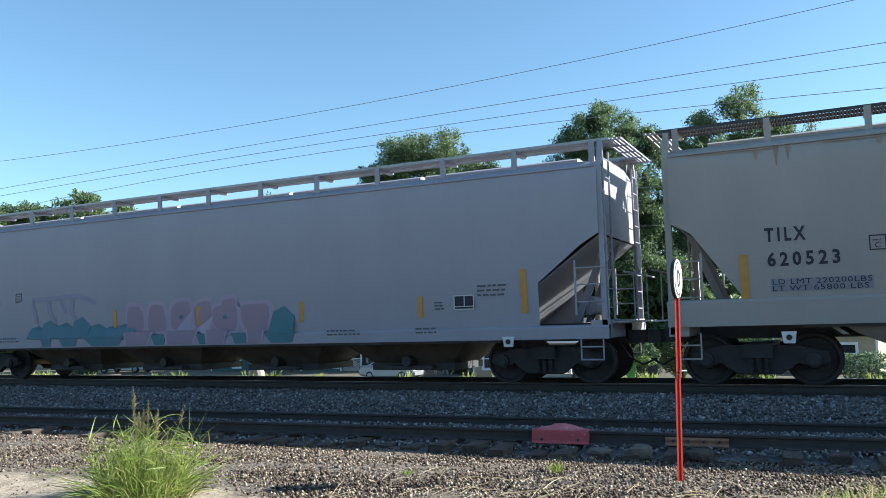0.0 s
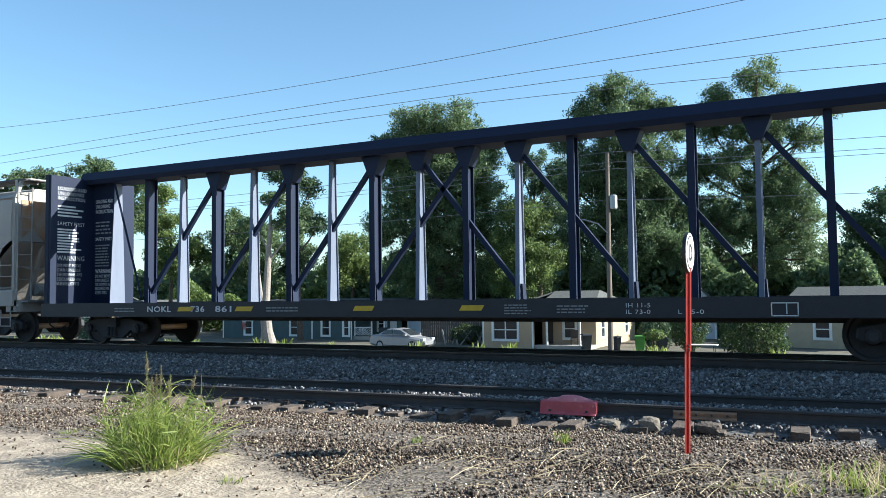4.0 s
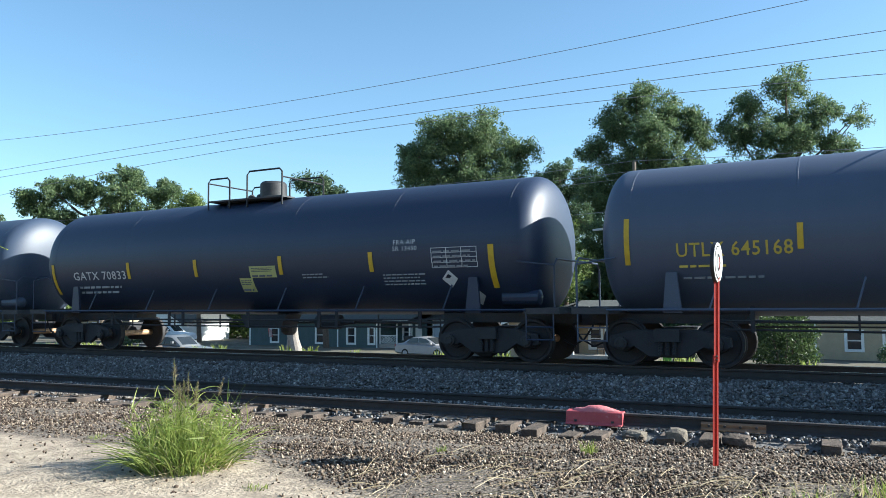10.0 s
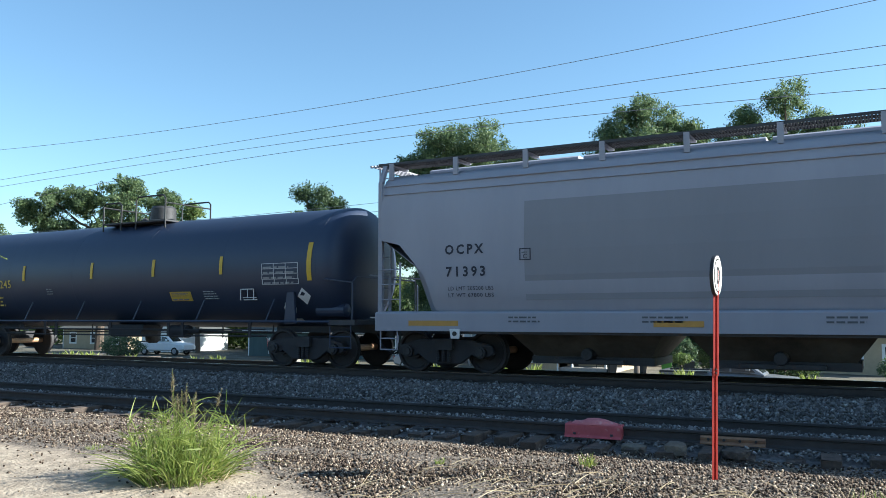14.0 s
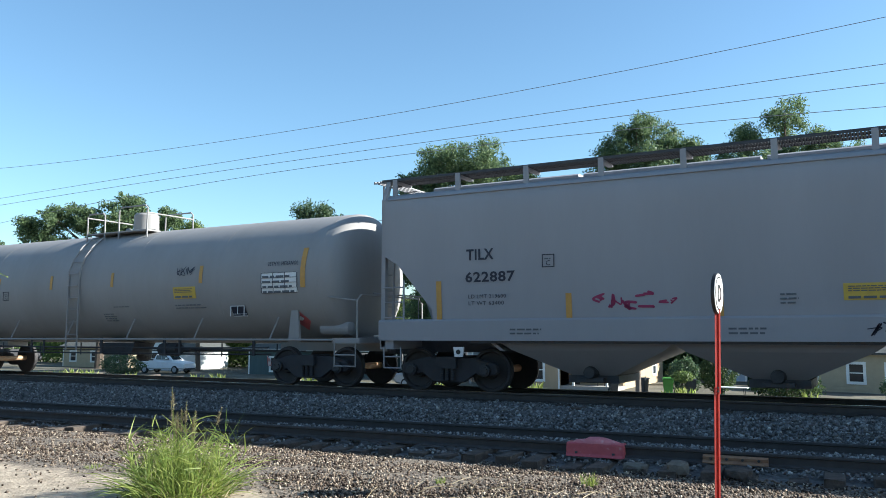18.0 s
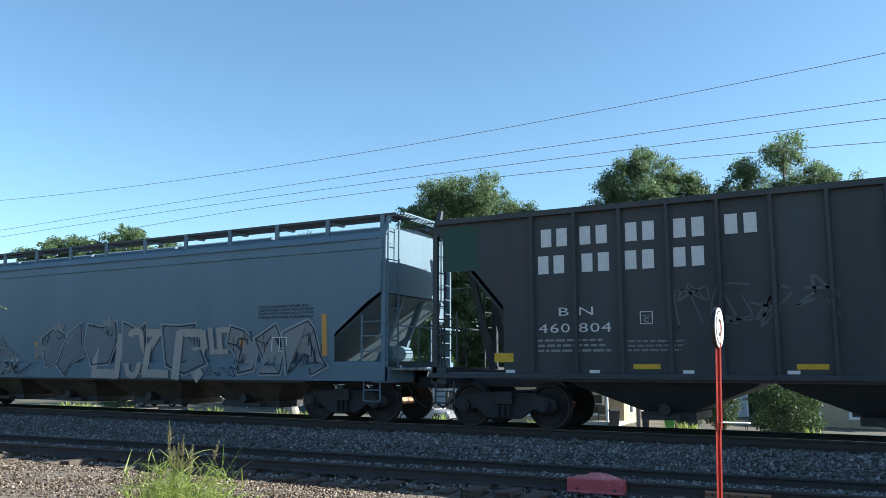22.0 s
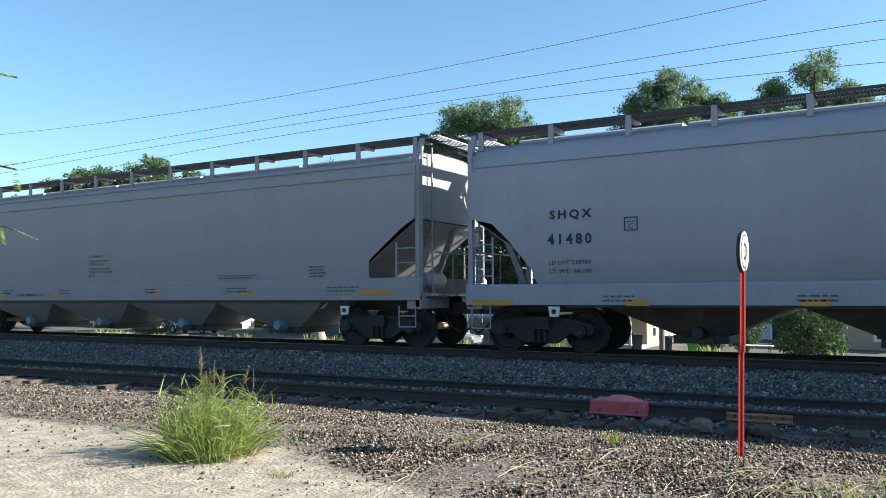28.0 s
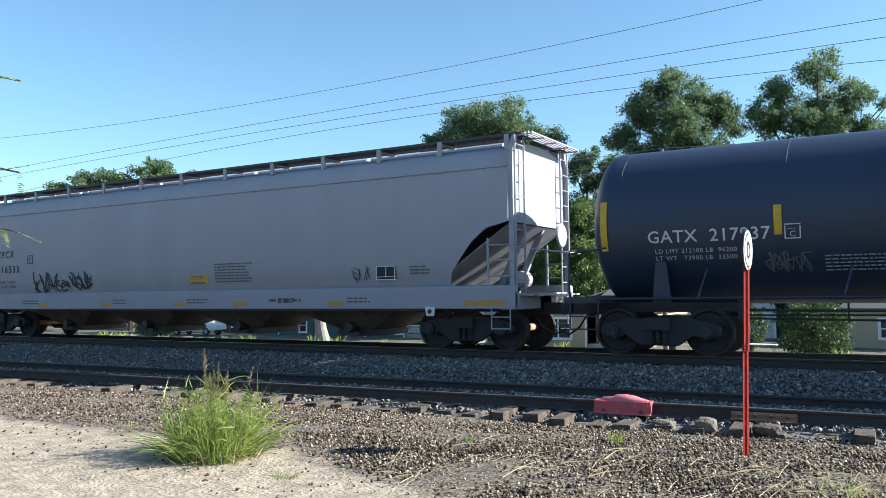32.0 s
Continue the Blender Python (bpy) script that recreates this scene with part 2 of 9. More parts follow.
# ---- mesh tools ----
def part(name, bm, material, parent=None, label="", smooth=False):
    """Links a bmesh (or a ready mesh) as one mesh object under a thing or under a part."""
    if isinstance(bm, bpy.types.Mesh):
        me = bm
    else:
        me = bpy.data.meshes.new(name)
        bmesh.ops.recalc_face_normals(bm, faces=bm.faces[:])
        bm.to_mesh(me)
        bm.free()
        me.materials.append(material)
        if smooth:
            me.shade_smooth()
            me.set_sharp_from_angle(angle=radians(35))
    ob = new(name, me)
    if parent is not None:
        ob.parent = parent
    if label:
        tagged(ob, label)
    if name in ("graffiti", "small_print", "siding", "foliage", "rust_run", "spring_nest", "valve_set"):
        ob["kind"] = "stuff"
    return ob


def box(bm, x0, x1, y0, y1, z0, z1):
    v = [bm.verts.new((x, y, z)) for z in (z0, z1) for x, y in ((x0, y0), (x1, y0), (x1, y1), (x0, y1))]
    for f in ((3, 2, 1, 0), (4, 5, 6, 7), (0, 1, 5, 4), (1, 2, 6, 5), (2, 3, 7, 6), (3, 0, 4, 7)):
        bm.faces.new([v[i] for i in f])
    return v


def loft(bm, rings, close=True, cap=True):
    """Skins rings of points; close: each ring is a loop; cap: the first and the last ring are filled."""
    vs = [[bm.verts.new(p) for p in r] for r in rings]
    k = len(vs[0])
    for a, b in zip(vs, vs[1:]):
        for i in range(k if close else k - 1):
            j = (i + 1) % k
            bm.faces.new((a[i], a[j], b[j], b[i]))
    if cap:
        bm.faces.new(vs[0][::-1])
        bm.faces.new(vs[-1])
    return vs


def tube(bm, pts, r, n=6):
    """A round bar along a line of points."""
    pts = [Vector(p) for p in pts]
    rings = []
    for i, p in enumerate(pts):
        d = (pts[min(i + 1, len(pts) - 1)] - pts[max(i - 1, 0)]).normalized()
        u = d.cross(Vector((0, 0, 1)) if abs(d.z) < 0.9 else Vector((1, 0, 0))).normalized()
        w = d.cross(u)
        rr = r[i] if isinstance(r, (list, tuple)) else r
        rings.append([p + (u * math.cos(2 * math.pi * k / n) + w * math.sin(2 * math.pi * k / n)) * rr for k in range(n)])
    loft(bm, rings)


def prism(bm, pts, axis, a, b):
    """A flat outline pulled from a to b along an axis. Points are (x, z) for 'y', (y, z) for 'x', (x, y) for 'z'."""
    put = {"x": lambda p, q: (q, p[0], p[1]), "y": lambda p, q: (p[0], q, p[1]), "z": lambda p, q: (p[0], p[1], q)}[axis]
    loft(bm, [[put(p, a) for p in pts], [put(p, b) for p in pts]])


def spin(bm, prof, axis="y", n=28, at=(0, 0, 0)):
    """A turned body: prof rows are (place along the axis, radius)."""
    rings = []
    for q, r in prof:
        ring = []
        for k in range(n):
            c, s = math.cos(2 * math.pi * k / n) * r, math.sin(2 * math.pi * k / n) * r
            ring.append({"y": (at[0] + c, at[1] + q, at[2] + s), "x": (at[0] + q, at[1] + c, at[2] + s), "z": (at[0] + c, at[1] + s, at[2] + q)}[axis])
        rings.append(ring)
    loft(bm, rings)


def thing(name, label, category, at=(0, 0, 0), rz=0.0, group="", kind=""):
    ob = new(name)
    ob.empty_display_size = 0.3
    ob.matrix_basis = pose(*at, 0, 0, rz)
    return tagged(ob, label, category, group, kind)


def raw(name, verts, faces, material, smooth=False):
    """A mesh straight from arrays of points and equal-sized faces."""
    me = bpy.data.meshes.new(name)
    verts, faces = np.asarray(verts, np.float32), np.asarray(faces, np.int32)
    k = faces.shape[1]
    me.vertices.add(len(verts))
    me.vertices.foreach_set("co", verts.ravel())
    me.loops.add(faces.size)
    me.loops.foreach_set("vertex_index", faces.ravel())
    me.polygons.add(len(faces))
    me.polygons.foreach_set("loop_start", np.arange(0, faces.size, k, dtype=np.int32))
    me.polygons.foreach_set("loop_total", np.full(len(faces), k, np.int32))
    me.update(calc_edges=True)
    me.validate()
    me.materials.append(material)
    if smooth:
        me.shade_smooth()
    return me


def stones(name, material, places, sizes, rng, squash=0.7):
    """Many small broken stones in one mesh: lumps of 8 corners and 12 triangles."""
    base = np.array([(-1, -1, -1), (1, -1, -1), (1, 1, -1), (-1, 1, -1), (-1, -1, 1), (1, -1, 1), (1, 1, 1), (-1, 1, 1)], float) * 0.6
    tri = np.array([(0, 3, 2), (0, 2, 1), (4, 5, 6), (4, 6, 7), (0, 1, 5), (0, 5, 4), (1, 2, 6), (1, 6, 5), (2, 3, 7), (2, 7, 6), (3, 0, 4), (3, 4, 7)])
    n = len(places)
    v = base[None] * (1 + rng.uniform(-0.5, 0.35, (n, 8, 3)))
    v *= np.stack([np.ones(n), rng.uniform(0.6, 1, n), rng.uniform(0.4, 0.85, n) * squash / 0.7], 1)[:, None]
    q = rng.normal(size=(n, 3, 3))
    q, _ = np.linalg.qr(q * np.array([1, 1, 0.55]))
    v = np.einsum("nij,nkj->nki", q, v) * (np.asarray(sizes) / 2)[:, None, None] + np.asarray(places)[:, None]
    f = (tri[None] + (np.arange(n) * 8)[:, None, None]).reshape(-1, 3)
    return raw(name, v.reshape(-1, 3), f, material)


def text_mesh(body, size, material, wide=1.0, bold=0.0, space=1.08):
    cu = bpy.data.curves.new("lettering", "FONT")
    cu.body, cu.size, cu.resolution_u, cu.offset = body, size, 2, bold
    cu.space_character = space
    tmp = bpy.data.objects.new("lettering", cu)
    scene.collection.objects.link(tmp)
    me = bpy.data.meshes.new_from_object(tmp.evaluated_get(bpy.context.evaluated_depsgraph_get()))
    bpy.data.objects.remove(tmp)
    me.materials.clear()
    me.materials.append(material)
    co = np.empty(len(me.vertices) * 3, np.float32)
    me.vertices.foreach_get("co", co)
    co = co.reshape(-1, 3)
    co[:, 0] *= wide
    return me, co


class Side:
    """The camera-facing skin of a wagon, y as a function of height; things painted on it follow its curve."""

    def __init__(self, fn, gap=0.012):
        self.fn, self.gap = fn, gap

    def fit(self, car, body, x0, z0, x1, z1, ink, bold=0.0, name="lettering", space=1.08):
        """Lettering that fills the given box."""
        me, co = text_mesh(body, 1.0, M[ink], 1.0, bold, space)
        lo, hi = co.min(0), co.max(0)
        u = x0 + (co[:, 0] - lo[0]) / (hi[0] - lo[0]) * (x1 - x0)
        v = z0 + (co[:, 1] - lo[1]) / (hi[1] - lo[1]) * (z1 - z0)
        co[:, 0], co[:, 2] = u, v
        co[:, 1] = [self.fn(q) - self.gap for q in v]
        me.vertices.foreach_set("co", co.ravel())
        me.update()
        return part(name, me, None, car)

    def patch(self, car, x0, x1, z0, z1, ink, name="marking", label="", lean=0.0, gap=None):
        bm = bmesh.new()
        g = self.gap if gap is None else gap
        k = 5
        rows = []
        for i in range(k):
            z = z0 + (z1 - z0) * i / (k - 1)
            y = self.fn(z) - g
            o = lean * (z - z0)
            rows.append([(x0 + o, y, z), (x1 + o, y, z), (x1 + o, y + 0.006, z), (x0 + o, y + 0.006, z)])
        loft(bm, rows)
        return part(name, bm, M[ink] if isinstance(ink, str) else ink, car, label)

    def bars(self, car, x, z, w, h, rows, ink, seed=0, name="small_print"):
        """Small print that cannot be read: short dashes, row under row."""
        rng = random.Random(seed)
        bm = bmesh.new()
        step = h / rows
        for r in range(rows):
            zz, q, end = z + h - step * (r + 1), x, x + w * rng.uniform(0.75, 1)
            while q < end:
                d = min(rng.uniform(0.06, 0.2) * max(step / 0.09, 0.6), end - q)
                y = self.fn(zz + step * 0.3) - self.gap
                box(bm, q, q + d, y, y + 0.006, zz, zz + step * 0.42)
                q += d + step * 0.4
        return part(name, bm, M[{"pale_ink": "print_ink", "ink": "print_dark"}.get(ink, ink)], car)

    def ribbon(self, bm, pts, w, z_lo=None, taper=True):
        """A sprayed stroke through (x, z) points."""
        sm = []
        for a, b, c, d in zip([pts[0]] + pts, pts, pts[1:], pts[2:] + [pts[-1]]):
            for k in range(6):
                t = k / 6
                sm.append(tuple(0.5 * (2 * b[i] + (c[i] - a[i]) * t + (2 * a[i] - 5 * b[i] + 4 * c[i] - d[i]) * t * t + (3 * b[i] - a[i] - 3 * c[i] + d[i]) * t ** 3) for i in (0, 1)))
        sm.append(pts[-1])
        lo, hi = [], []
        for i, p in enumerate(sm):
            a, b = sm[max(i - 1, 0)], sm[min(i + 1, len(sm) - 1)]
            dx, dz = b[0] - a[0], b[1] - a[1]
            L = math.hypot(dx, dz) or 1
            ww = w * (0.55 + 0.45 * math.sin(math.pi * min(i / 3, (len(sm) - 1 - i) / 3, 0.5) if taper else 0.5))
            lo.append((p[0] - dz / L * ww / 2, p[1] + dx / L * ww / 2))
            hi.append((p[0] + dz / L * ww / 2, p[1] - dx / L * ww / 2))
        va = [bm.verts.new((x, self.fn(z) - self.gap, z)) for x, z in lo]
        vb = [bm.verts.new((x, self.fn(z) - self.gap, z)) for x, z in hi]
        for i in range(len(va) - 1):
            bm.faces.new((va[i], va[i + 1], vb[i + 1], vb[i]))

    def blob(self, bm, outline, gap=None):
        """A filled sprayed shape from an (x, z) outline."""
        g = self.gap * 0.7 if gap is None else gap
        f = bm.faces.new([bm.verts.new((x, self.fn(z) - g, z)) for x, z in outline])
        return f


# ---- ground and tracks ----
def gz(y):
    """Height of the ground across the tracks."""
    prof = [(-400, -0.64), (5, -0.63), (9.2, -0.64), (10.3, -0.68), (11.1, -0.75), (11.6, -0.73), (12.1, -0.65), (13.9, -0.63), (15.0, -0.26), (18.6, -0.26), (21, -1.3), (27, -2.4), (34, -2.55), (3000, -2.75)]
    for (a, za), (b, zb) in zip(prof, prof[1:]):
        if y <= b:
            return za + (zb - za) * max(0.0, min(1.0, (y - a) / (b - a)))
    return -2.75


def ground_material():
    m = mat("ground_mix", (0.19, 0.15, 0.115), (0.095, 0.076, 0.06), 7, 0.95, 0, 1.0, 22)
    n, l = m.node_tree.nodes, m.node_tree.links
    b = n["Principled BSDF"]
    gravel = b.inputs["Base Color"].links[0].from_socket
    tc = n.new("ShaderNodeTexCoord")
    sp = n.new("ShaderNodeSeparateXYZ")
    l.new(tc.outputs["Object"], sp.inputs[0])

    def math_node(op, a, c):
        q = n.new("ShaderNodeMath")
        q.operation = op
        for i, v in enumerate((a, c)):
            if isinstance(v, (int, float)):
                q.inputs[i].default_value = v
            else:
                l.new(v, q.inputs[i])
        return q.outputs[0]

    def noise_node(scale, detail=8):
        q = n.new("ShaderNodeTexNoise")
        q.inputs["Scale"].default_value, q.inputs["Detail"].default_value = scale, detail
        l.new(tc.outputs["Object"], q.inputs["Vector"])
        return q.outputs["Fac"]

    def ramp(fac, p0, p1, c0, c1):
        q = n.new("ShaderNodeValToRGB")
        q.color_ramp.elements[0].position, q.color_ramp.elements[1].position = p0, p1
        q.color_ramp.elements[0].color, q.color_ramp.elements[1].color = (*c0, 1), (*c1, 1)
        l.new(fac, q.inputs["Fac"])
        return q.outputs["Color"]

    def mix(fac, a, c):
        q = n.new("ShaderNodeMix")
        q.data_type = "RGBA"
        l.new(fac, q.inputs["Factor"])
        l.new(a, q.inputs["A"])
        l.new(c, q.inputs["B"])
        return q.outputs["Result"]

    # pale sand of the track beside the line, with a ragged edge
    slope = math_node("MULTIPLY", math_node("MAXIMUM", math_node("ADD", sp.outputs["X"], 6.6), 0.0), 0.33)
    edge = math_node("ADD", math_node("ADD", sp.outputs["Y"], slope), math_node("MULTIPLY", noise_node(1.6), 1.3))
    edge = math_node("ADD", edge, math_node("MULTIPLY", noise_node(14), 0.5))
    is_sand = ramp(math_node("SUBTRACT", 8.35, edge), 0.0, 0.35, (0, 0, 0), (1, 1, 1))
    sand = ramp(noise_node(5, 12), 0.35, 0.66, (0.25, 0.2, 0.148), (0.43, 0.35, 0.262))
    sand = mix(ramp(noise_node(38, 4), 0.6, 0.7, (0, 0, 0), (0.55, 0.55, 0.55)), sand, ramp(noise_node(3), 0, 1, (0.2, 0.17, 0.14), (0.3, 0.26, 0.21)))
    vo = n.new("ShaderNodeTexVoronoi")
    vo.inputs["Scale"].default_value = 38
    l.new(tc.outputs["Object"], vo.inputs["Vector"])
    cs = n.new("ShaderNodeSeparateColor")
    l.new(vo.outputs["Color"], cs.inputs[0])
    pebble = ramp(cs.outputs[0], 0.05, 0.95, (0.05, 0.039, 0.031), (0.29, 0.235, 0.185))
    # painted shade: each pebble cell darkens to its rim, like gaps between stones
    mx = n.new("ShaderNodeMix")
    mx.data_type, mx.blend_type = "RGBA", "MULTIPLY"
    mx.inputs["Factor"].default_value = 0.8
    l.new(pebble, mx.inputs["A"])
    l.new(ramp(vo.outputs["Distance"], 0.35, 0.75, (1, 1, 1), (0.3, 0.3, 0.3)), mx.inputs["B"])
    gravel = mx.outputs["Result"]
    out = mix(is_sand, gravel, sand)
    # ballast beds
    bed = ramp(noise_node(16, 10), 0.3, 0.7, (0.09, 0.085, 0.082), (0.18, 0.17, 0.163))
    is_bed = math_node("MULTIPLY", math_node("GREATER_THAN", sp.outputs["Y"], 11.3), math_node("LESS_THAN", sp.outputs["Y"], 19.5))
    out = mix(is_bed, out, bed)
    # rough grass behind the line
    lawn = ramp(noise_node(0.5, 10), 0.35, 0.65, (0.075, 0.07, 0.045), (0.15, 0.13, 0.1))
    out = mix(math_node("GREATER_THAN", math_node("ADD", sp.outputs["Y"], math_node("MULTIPLY", noise_node(0.8), 2.0)), 20.6), out, lawn)
    l.new(out, b.inputs["Base Color"])
    return m


def make_ground():
    xs = [-2500, -800, -300, -140, -80] + [-60 + 0.7 * i for i in range(100)] + [14, 30, 90, 300, 800, 2500]
    ys = [-2500, -600, -150, -50, -15, 0, 3] + [4.5 + 0.35 * i for i in range(46)] + [21, 22.5, 24, 27, 30, 34, 45, 60, 90, 150, 300, 700, 2500]
    verts = []
    for y in ys:
        for x in xs:
            near = 4.5 <= y <= 21 and -60 <= x <= 12
            b = (noise.noise((x * 0.9, y * 0.9, 0)) * 0.035 + noise.noise((x * 3, y * 3, 2)) * 0.015) if near else 0
            verts.append((x, y, gz(y) + b))
    k = len(xs)
    faces = [(j * k + i, j * k + i + 1, (j + 1) * k + i + 1, (j + 1) * k + i) for j in range(len(ys) - 1) for i in range(k - 1)]
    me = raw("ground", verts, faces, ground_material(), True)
    tagged(new("ground", me), "gravel, pale sand and rough grass ground around the tracks", "ground", kind="structure")


make_ground()


def rail_mesh(x0, x1, material):
    """A flat-bottomed rail, its running surface at z = 0."""
    bm = bmesh.new()
    prof = [(-0.07, -0.17), (0.07, -0.17), (0.07, -0.158), (0.012, -0.135), (0.01, -0.045), (0.036, -0.035), (0.036, -0.008), (0.028, 0), (-0.028, 0), (-0.036, -0.008), (-0.036, -0.035), (-0.01, -0.045), (-0.012, -0.135), (-0.07, -0.158)]
    prism(bm, prof, "x", x0, x1)
    return part("rail", bm, material)


def tie_mesh(i):
    bm = bmesh.new()
    box(bm, -0.125, 0.125, -1.42, 1.42, -0.18, 0)
    bmesh.ops.bevel(bm, geom=bm.edges[:], offset=0.012, segments=1, affect="EDGES")
    rng = random.Random(i)
    for q in bm.verts:
        q.co += Vector((rng.uniform(-0.008, 0.008), rng.uniform(-0.03, 0.03), rng.uniform(-0.01, 0.006)))
    me = bpy.data.meshes.new("tie")
    bm.to_mesh(me)
    bm.free()
    me.materials.append(M["tie"])
    return me


TIES = [tie_mesh(i) for i in range(5)]


def track(name, label, cy, top, x0, x1, x_near, pitch, rail_mat, shine, rz=0.0):
    """A line of rails on wooden ties; the ties in the near stretch are pieces of their own."""
    t = thing(name, label, "railway track", (0, cy, top), rz, kind="structure")
    for s in (-1, 1):
        r = rail_mesh(x0, x1, M[rail_mat])
        r.parent, r.location = t, (0, s * 0.753, 0)
        if shine:
            bm = bmesh.new()
            box(bm, x0, x1, -0.022, 0.022, 0.0, 0.002)
            w = part("rail_head", bm, M["tread"], t, "polished running surface")
            w.location = (0, s * 0.753, 0.0005)
    rng = random.Random(len(name))
    x = x0 + 0.3
    i = 0
    while x < x1:
        if x_near[0] <= x <= x_near[1]:
            o = part("tie", TIES[i % 5], None, t)
            o.matrix_basis = pose(x + rng.uniform(-0.09, 0.09), rng.uniform(-0.2, 0.2), -0.172 - rng.uniform(0, 0.015) - 0.06 * (rng.random() < 0.5), rng.uniform(-1, 1), 0, rng.uniform(-2, 2) + (180 if i % 2 else 0))
            for s in (-1, 1):
                if i % 2 == 0 and x > -25:
                    bm = bmesh.new()
                    box(bm, -0.1, 0.1, -0.17, 0.17, 0, 0.012)
                    p = part("tie_plate", bm, M["rail"], t)
                    p.location = (x, s * 0.753, -0.17)
        x += pitch
        i += 1
    return t


track("siding_track", "dull unused siding rails on weathered wooden ties", 12.87, -0.445, -60, 60, (-40, 6), 0.5, "rail_old", False, 3.1)
track("main_track", "main line rails with polished heads on wooden ties", 16.5, -0.045, -160, 90, (-45, 10), 0.52, "rail", True)


def scatter(name, label, material, n, area, size, seed, keep=None, lift=0.3, rise=0.0):
    rng = np.random.default_rng(seed)
    x0, x1, y0, y1 = area
    y = rng.uniform(y0, y1, n)
    x = rng.uniform(0, 1, n)
    left = np.maximum(x0, -1.72 * y - 0.5)
    x = left + (x1 - left) * (x ** 0.75)
    ok = np.ones(n, bool) if keep is None else keep(x, y, rng)
    x, y = x[ok], y[ok]
    s = size[0] + (size[1] - size[0]) * rng.beta(1.4, 3, len(x))
    z = np.array([gz(q) for q in y]) + s * lift * rng.uniform(0.1, 1, len(x))
    z = z + rise - 0.01
    me = stones(name, material, np.stack([x, y, z], 1), s, rng)
    tagged(new(name, me), label, "gravel", kind="stuff")


def not_sand(x, y, rng):
    e = y + np.maximum(x + 6.6, 0) * 0.33
    return (rng.uniform(0, 1, len(x)) < np.clip((e - 7.25) / 0.7, 0.03, 1)) & (y - 0.054 * x < 11.62)


scatter("gravel", "brown and pale broken gravel beside the siding", M["gravel"], 76000, (-18, 3.5, 5.6, 11.7), (0.018, 0.075), 1, not_sand, 0.5)
scatter("pale_gravel", "pale tan pebbles strewn over the gravel", M["gravel_pale"], 13000, (-18, 3.5, 5.4, 11.7), (0.018, 0.065), 7, not_sand, 0.75)
scatter("ballast", "grey broken ballast stones between the tracks", M["stone"], 42000, (-34, 3, 13.2, 15.7), (0.045, 0.125), 2, None, 0.45)
scatter("siding_ballast", "grey broken ballast stones in the siding", M["stone"], 20000, (-30, 3, 10.2, 14.6), (0.04, 0.11), 3, lambda x, y, rng: (np.abs(np.abs(y - 12.87 - 0.054 * x) - 0.753) > 0.1) & (y - 0.054 * x > 11.75), 0.4, 0.045)
scatter("main_ballast", "grey broken ballast stones under the main line", M["stone"], 9000, (-40, 4, 15.8, 19.2), (0.04, 0.09), 4, lambda x, y, rng: (np.abs(y - 15.75) > 0.1) & (np.abs(y - 17.25) > 0.1), 0.1, -0.02)


# ---- rolling stock ----
CARS = []
WHEELS = []


def bogie_parts(car, x):
    """A three-piece freight truck: side frames, bolster, springs, two wheelsets."""
    bg = part("bogie", bmesh.new(), M["bogie"], car)
    bg.location = (x, 0, -0.045)
    for s in (-1, 1):
        bm = bmesh.new()
        out = [(-1.13, 0.6), (-1.16, 0.42), (-1.05, 0.36), (-0.72, 0.36), (-0.66, 0.44), (-0.36, 0.2), (0.36, 0.2), (0.66, 0.44), (0.72, 0.36), (1.05, 0.36), (1.16, 0.42), (1.13, 0.6), (0.62, 0.72), (-0.62, 0.72)]
        prism(bm, out, "y", s * 0.94, s * 1.08)
        bmesh.ops.bevel(bm, geom=bm.edges[:], offset=0.02, segments=1, affect="EDGES")
        part("side_frame", bm, M["bogie"], bg)
        bm = bmesh.new()
        for k in range(-1, 2):
            for q in range(5):
                spin(bm, [(-0.02, 0.045), (0.02, 0.045)], "z", 8, (k * 0.13, s * 1.0, 0.27 + q * 0.05))
        for w in bm.verts:
            w.co.y = s * (1.12) + (w.co.y - s * 1.0)
        part("spring_nest", bm, M["bogie"], bg)
    bm = bmesh.new()
    box(bm, -0.24, 0.24, -1.2, 1.2, 0.5, 0.74)
    part("bolster", bm, M["bogie"], bg)
    for ax in (-0.889, 0.889):
        for s in (-1, 1):
            bm = bmesh.new()
            spin(bm, [(s * 0.66, 0.3), (s * 0.67, 0.46), (s * 0.69, 0.482), (s * 0.705, 0.482), (s * 0.72, 0.459), (s * 0.8, 0.455), (s * 0.805, 0.4), (s * 0.76, 0.37), (s * 0.75, 0.18), (s * 0.8, 0.16), (s * 0.8, 0.02)], "y", 32)
            ws = part("wheel", bm, M["wheel"], bg, smooth=True)
            ws.location = (ax, 0, 0.457)
            WHEELS.append(ws)
        bm = bmesh.new()
        spin(bm, [(-1.1, 0.075), (-0.7, 0.085), (-0.5, 0.08), (0.5, 0.08), (0.7, 0.085), (1.1, 0.075)], "y", 14)
        part("axle", bm, M["axle"], bg, "rusty ochre axle").location = (ax, 0, 0.457)
        for s in (-1, 1):
            bm = bmesh.new()
            spin(bm, [(s * 1.06, 0.13), (s * 1.16, 0.125), (s * 1.17, 0.09), (s * 1.19, 0.085), (s * 1.19, 0.01)], "y", 16)
            for k in range(3):
                a = k * 2.094 + 0.5
                spin(bm, [(s * 1.17, 0.02), (s * 1.205, 0.018)], "y", 6, (0.07 * math.cos(a), 0, 0.07 * math.sin(a)))
            part("bearing_cap", bm, M["steel_cap"], bg).location = (ax, 0, 0.457)
    return bg


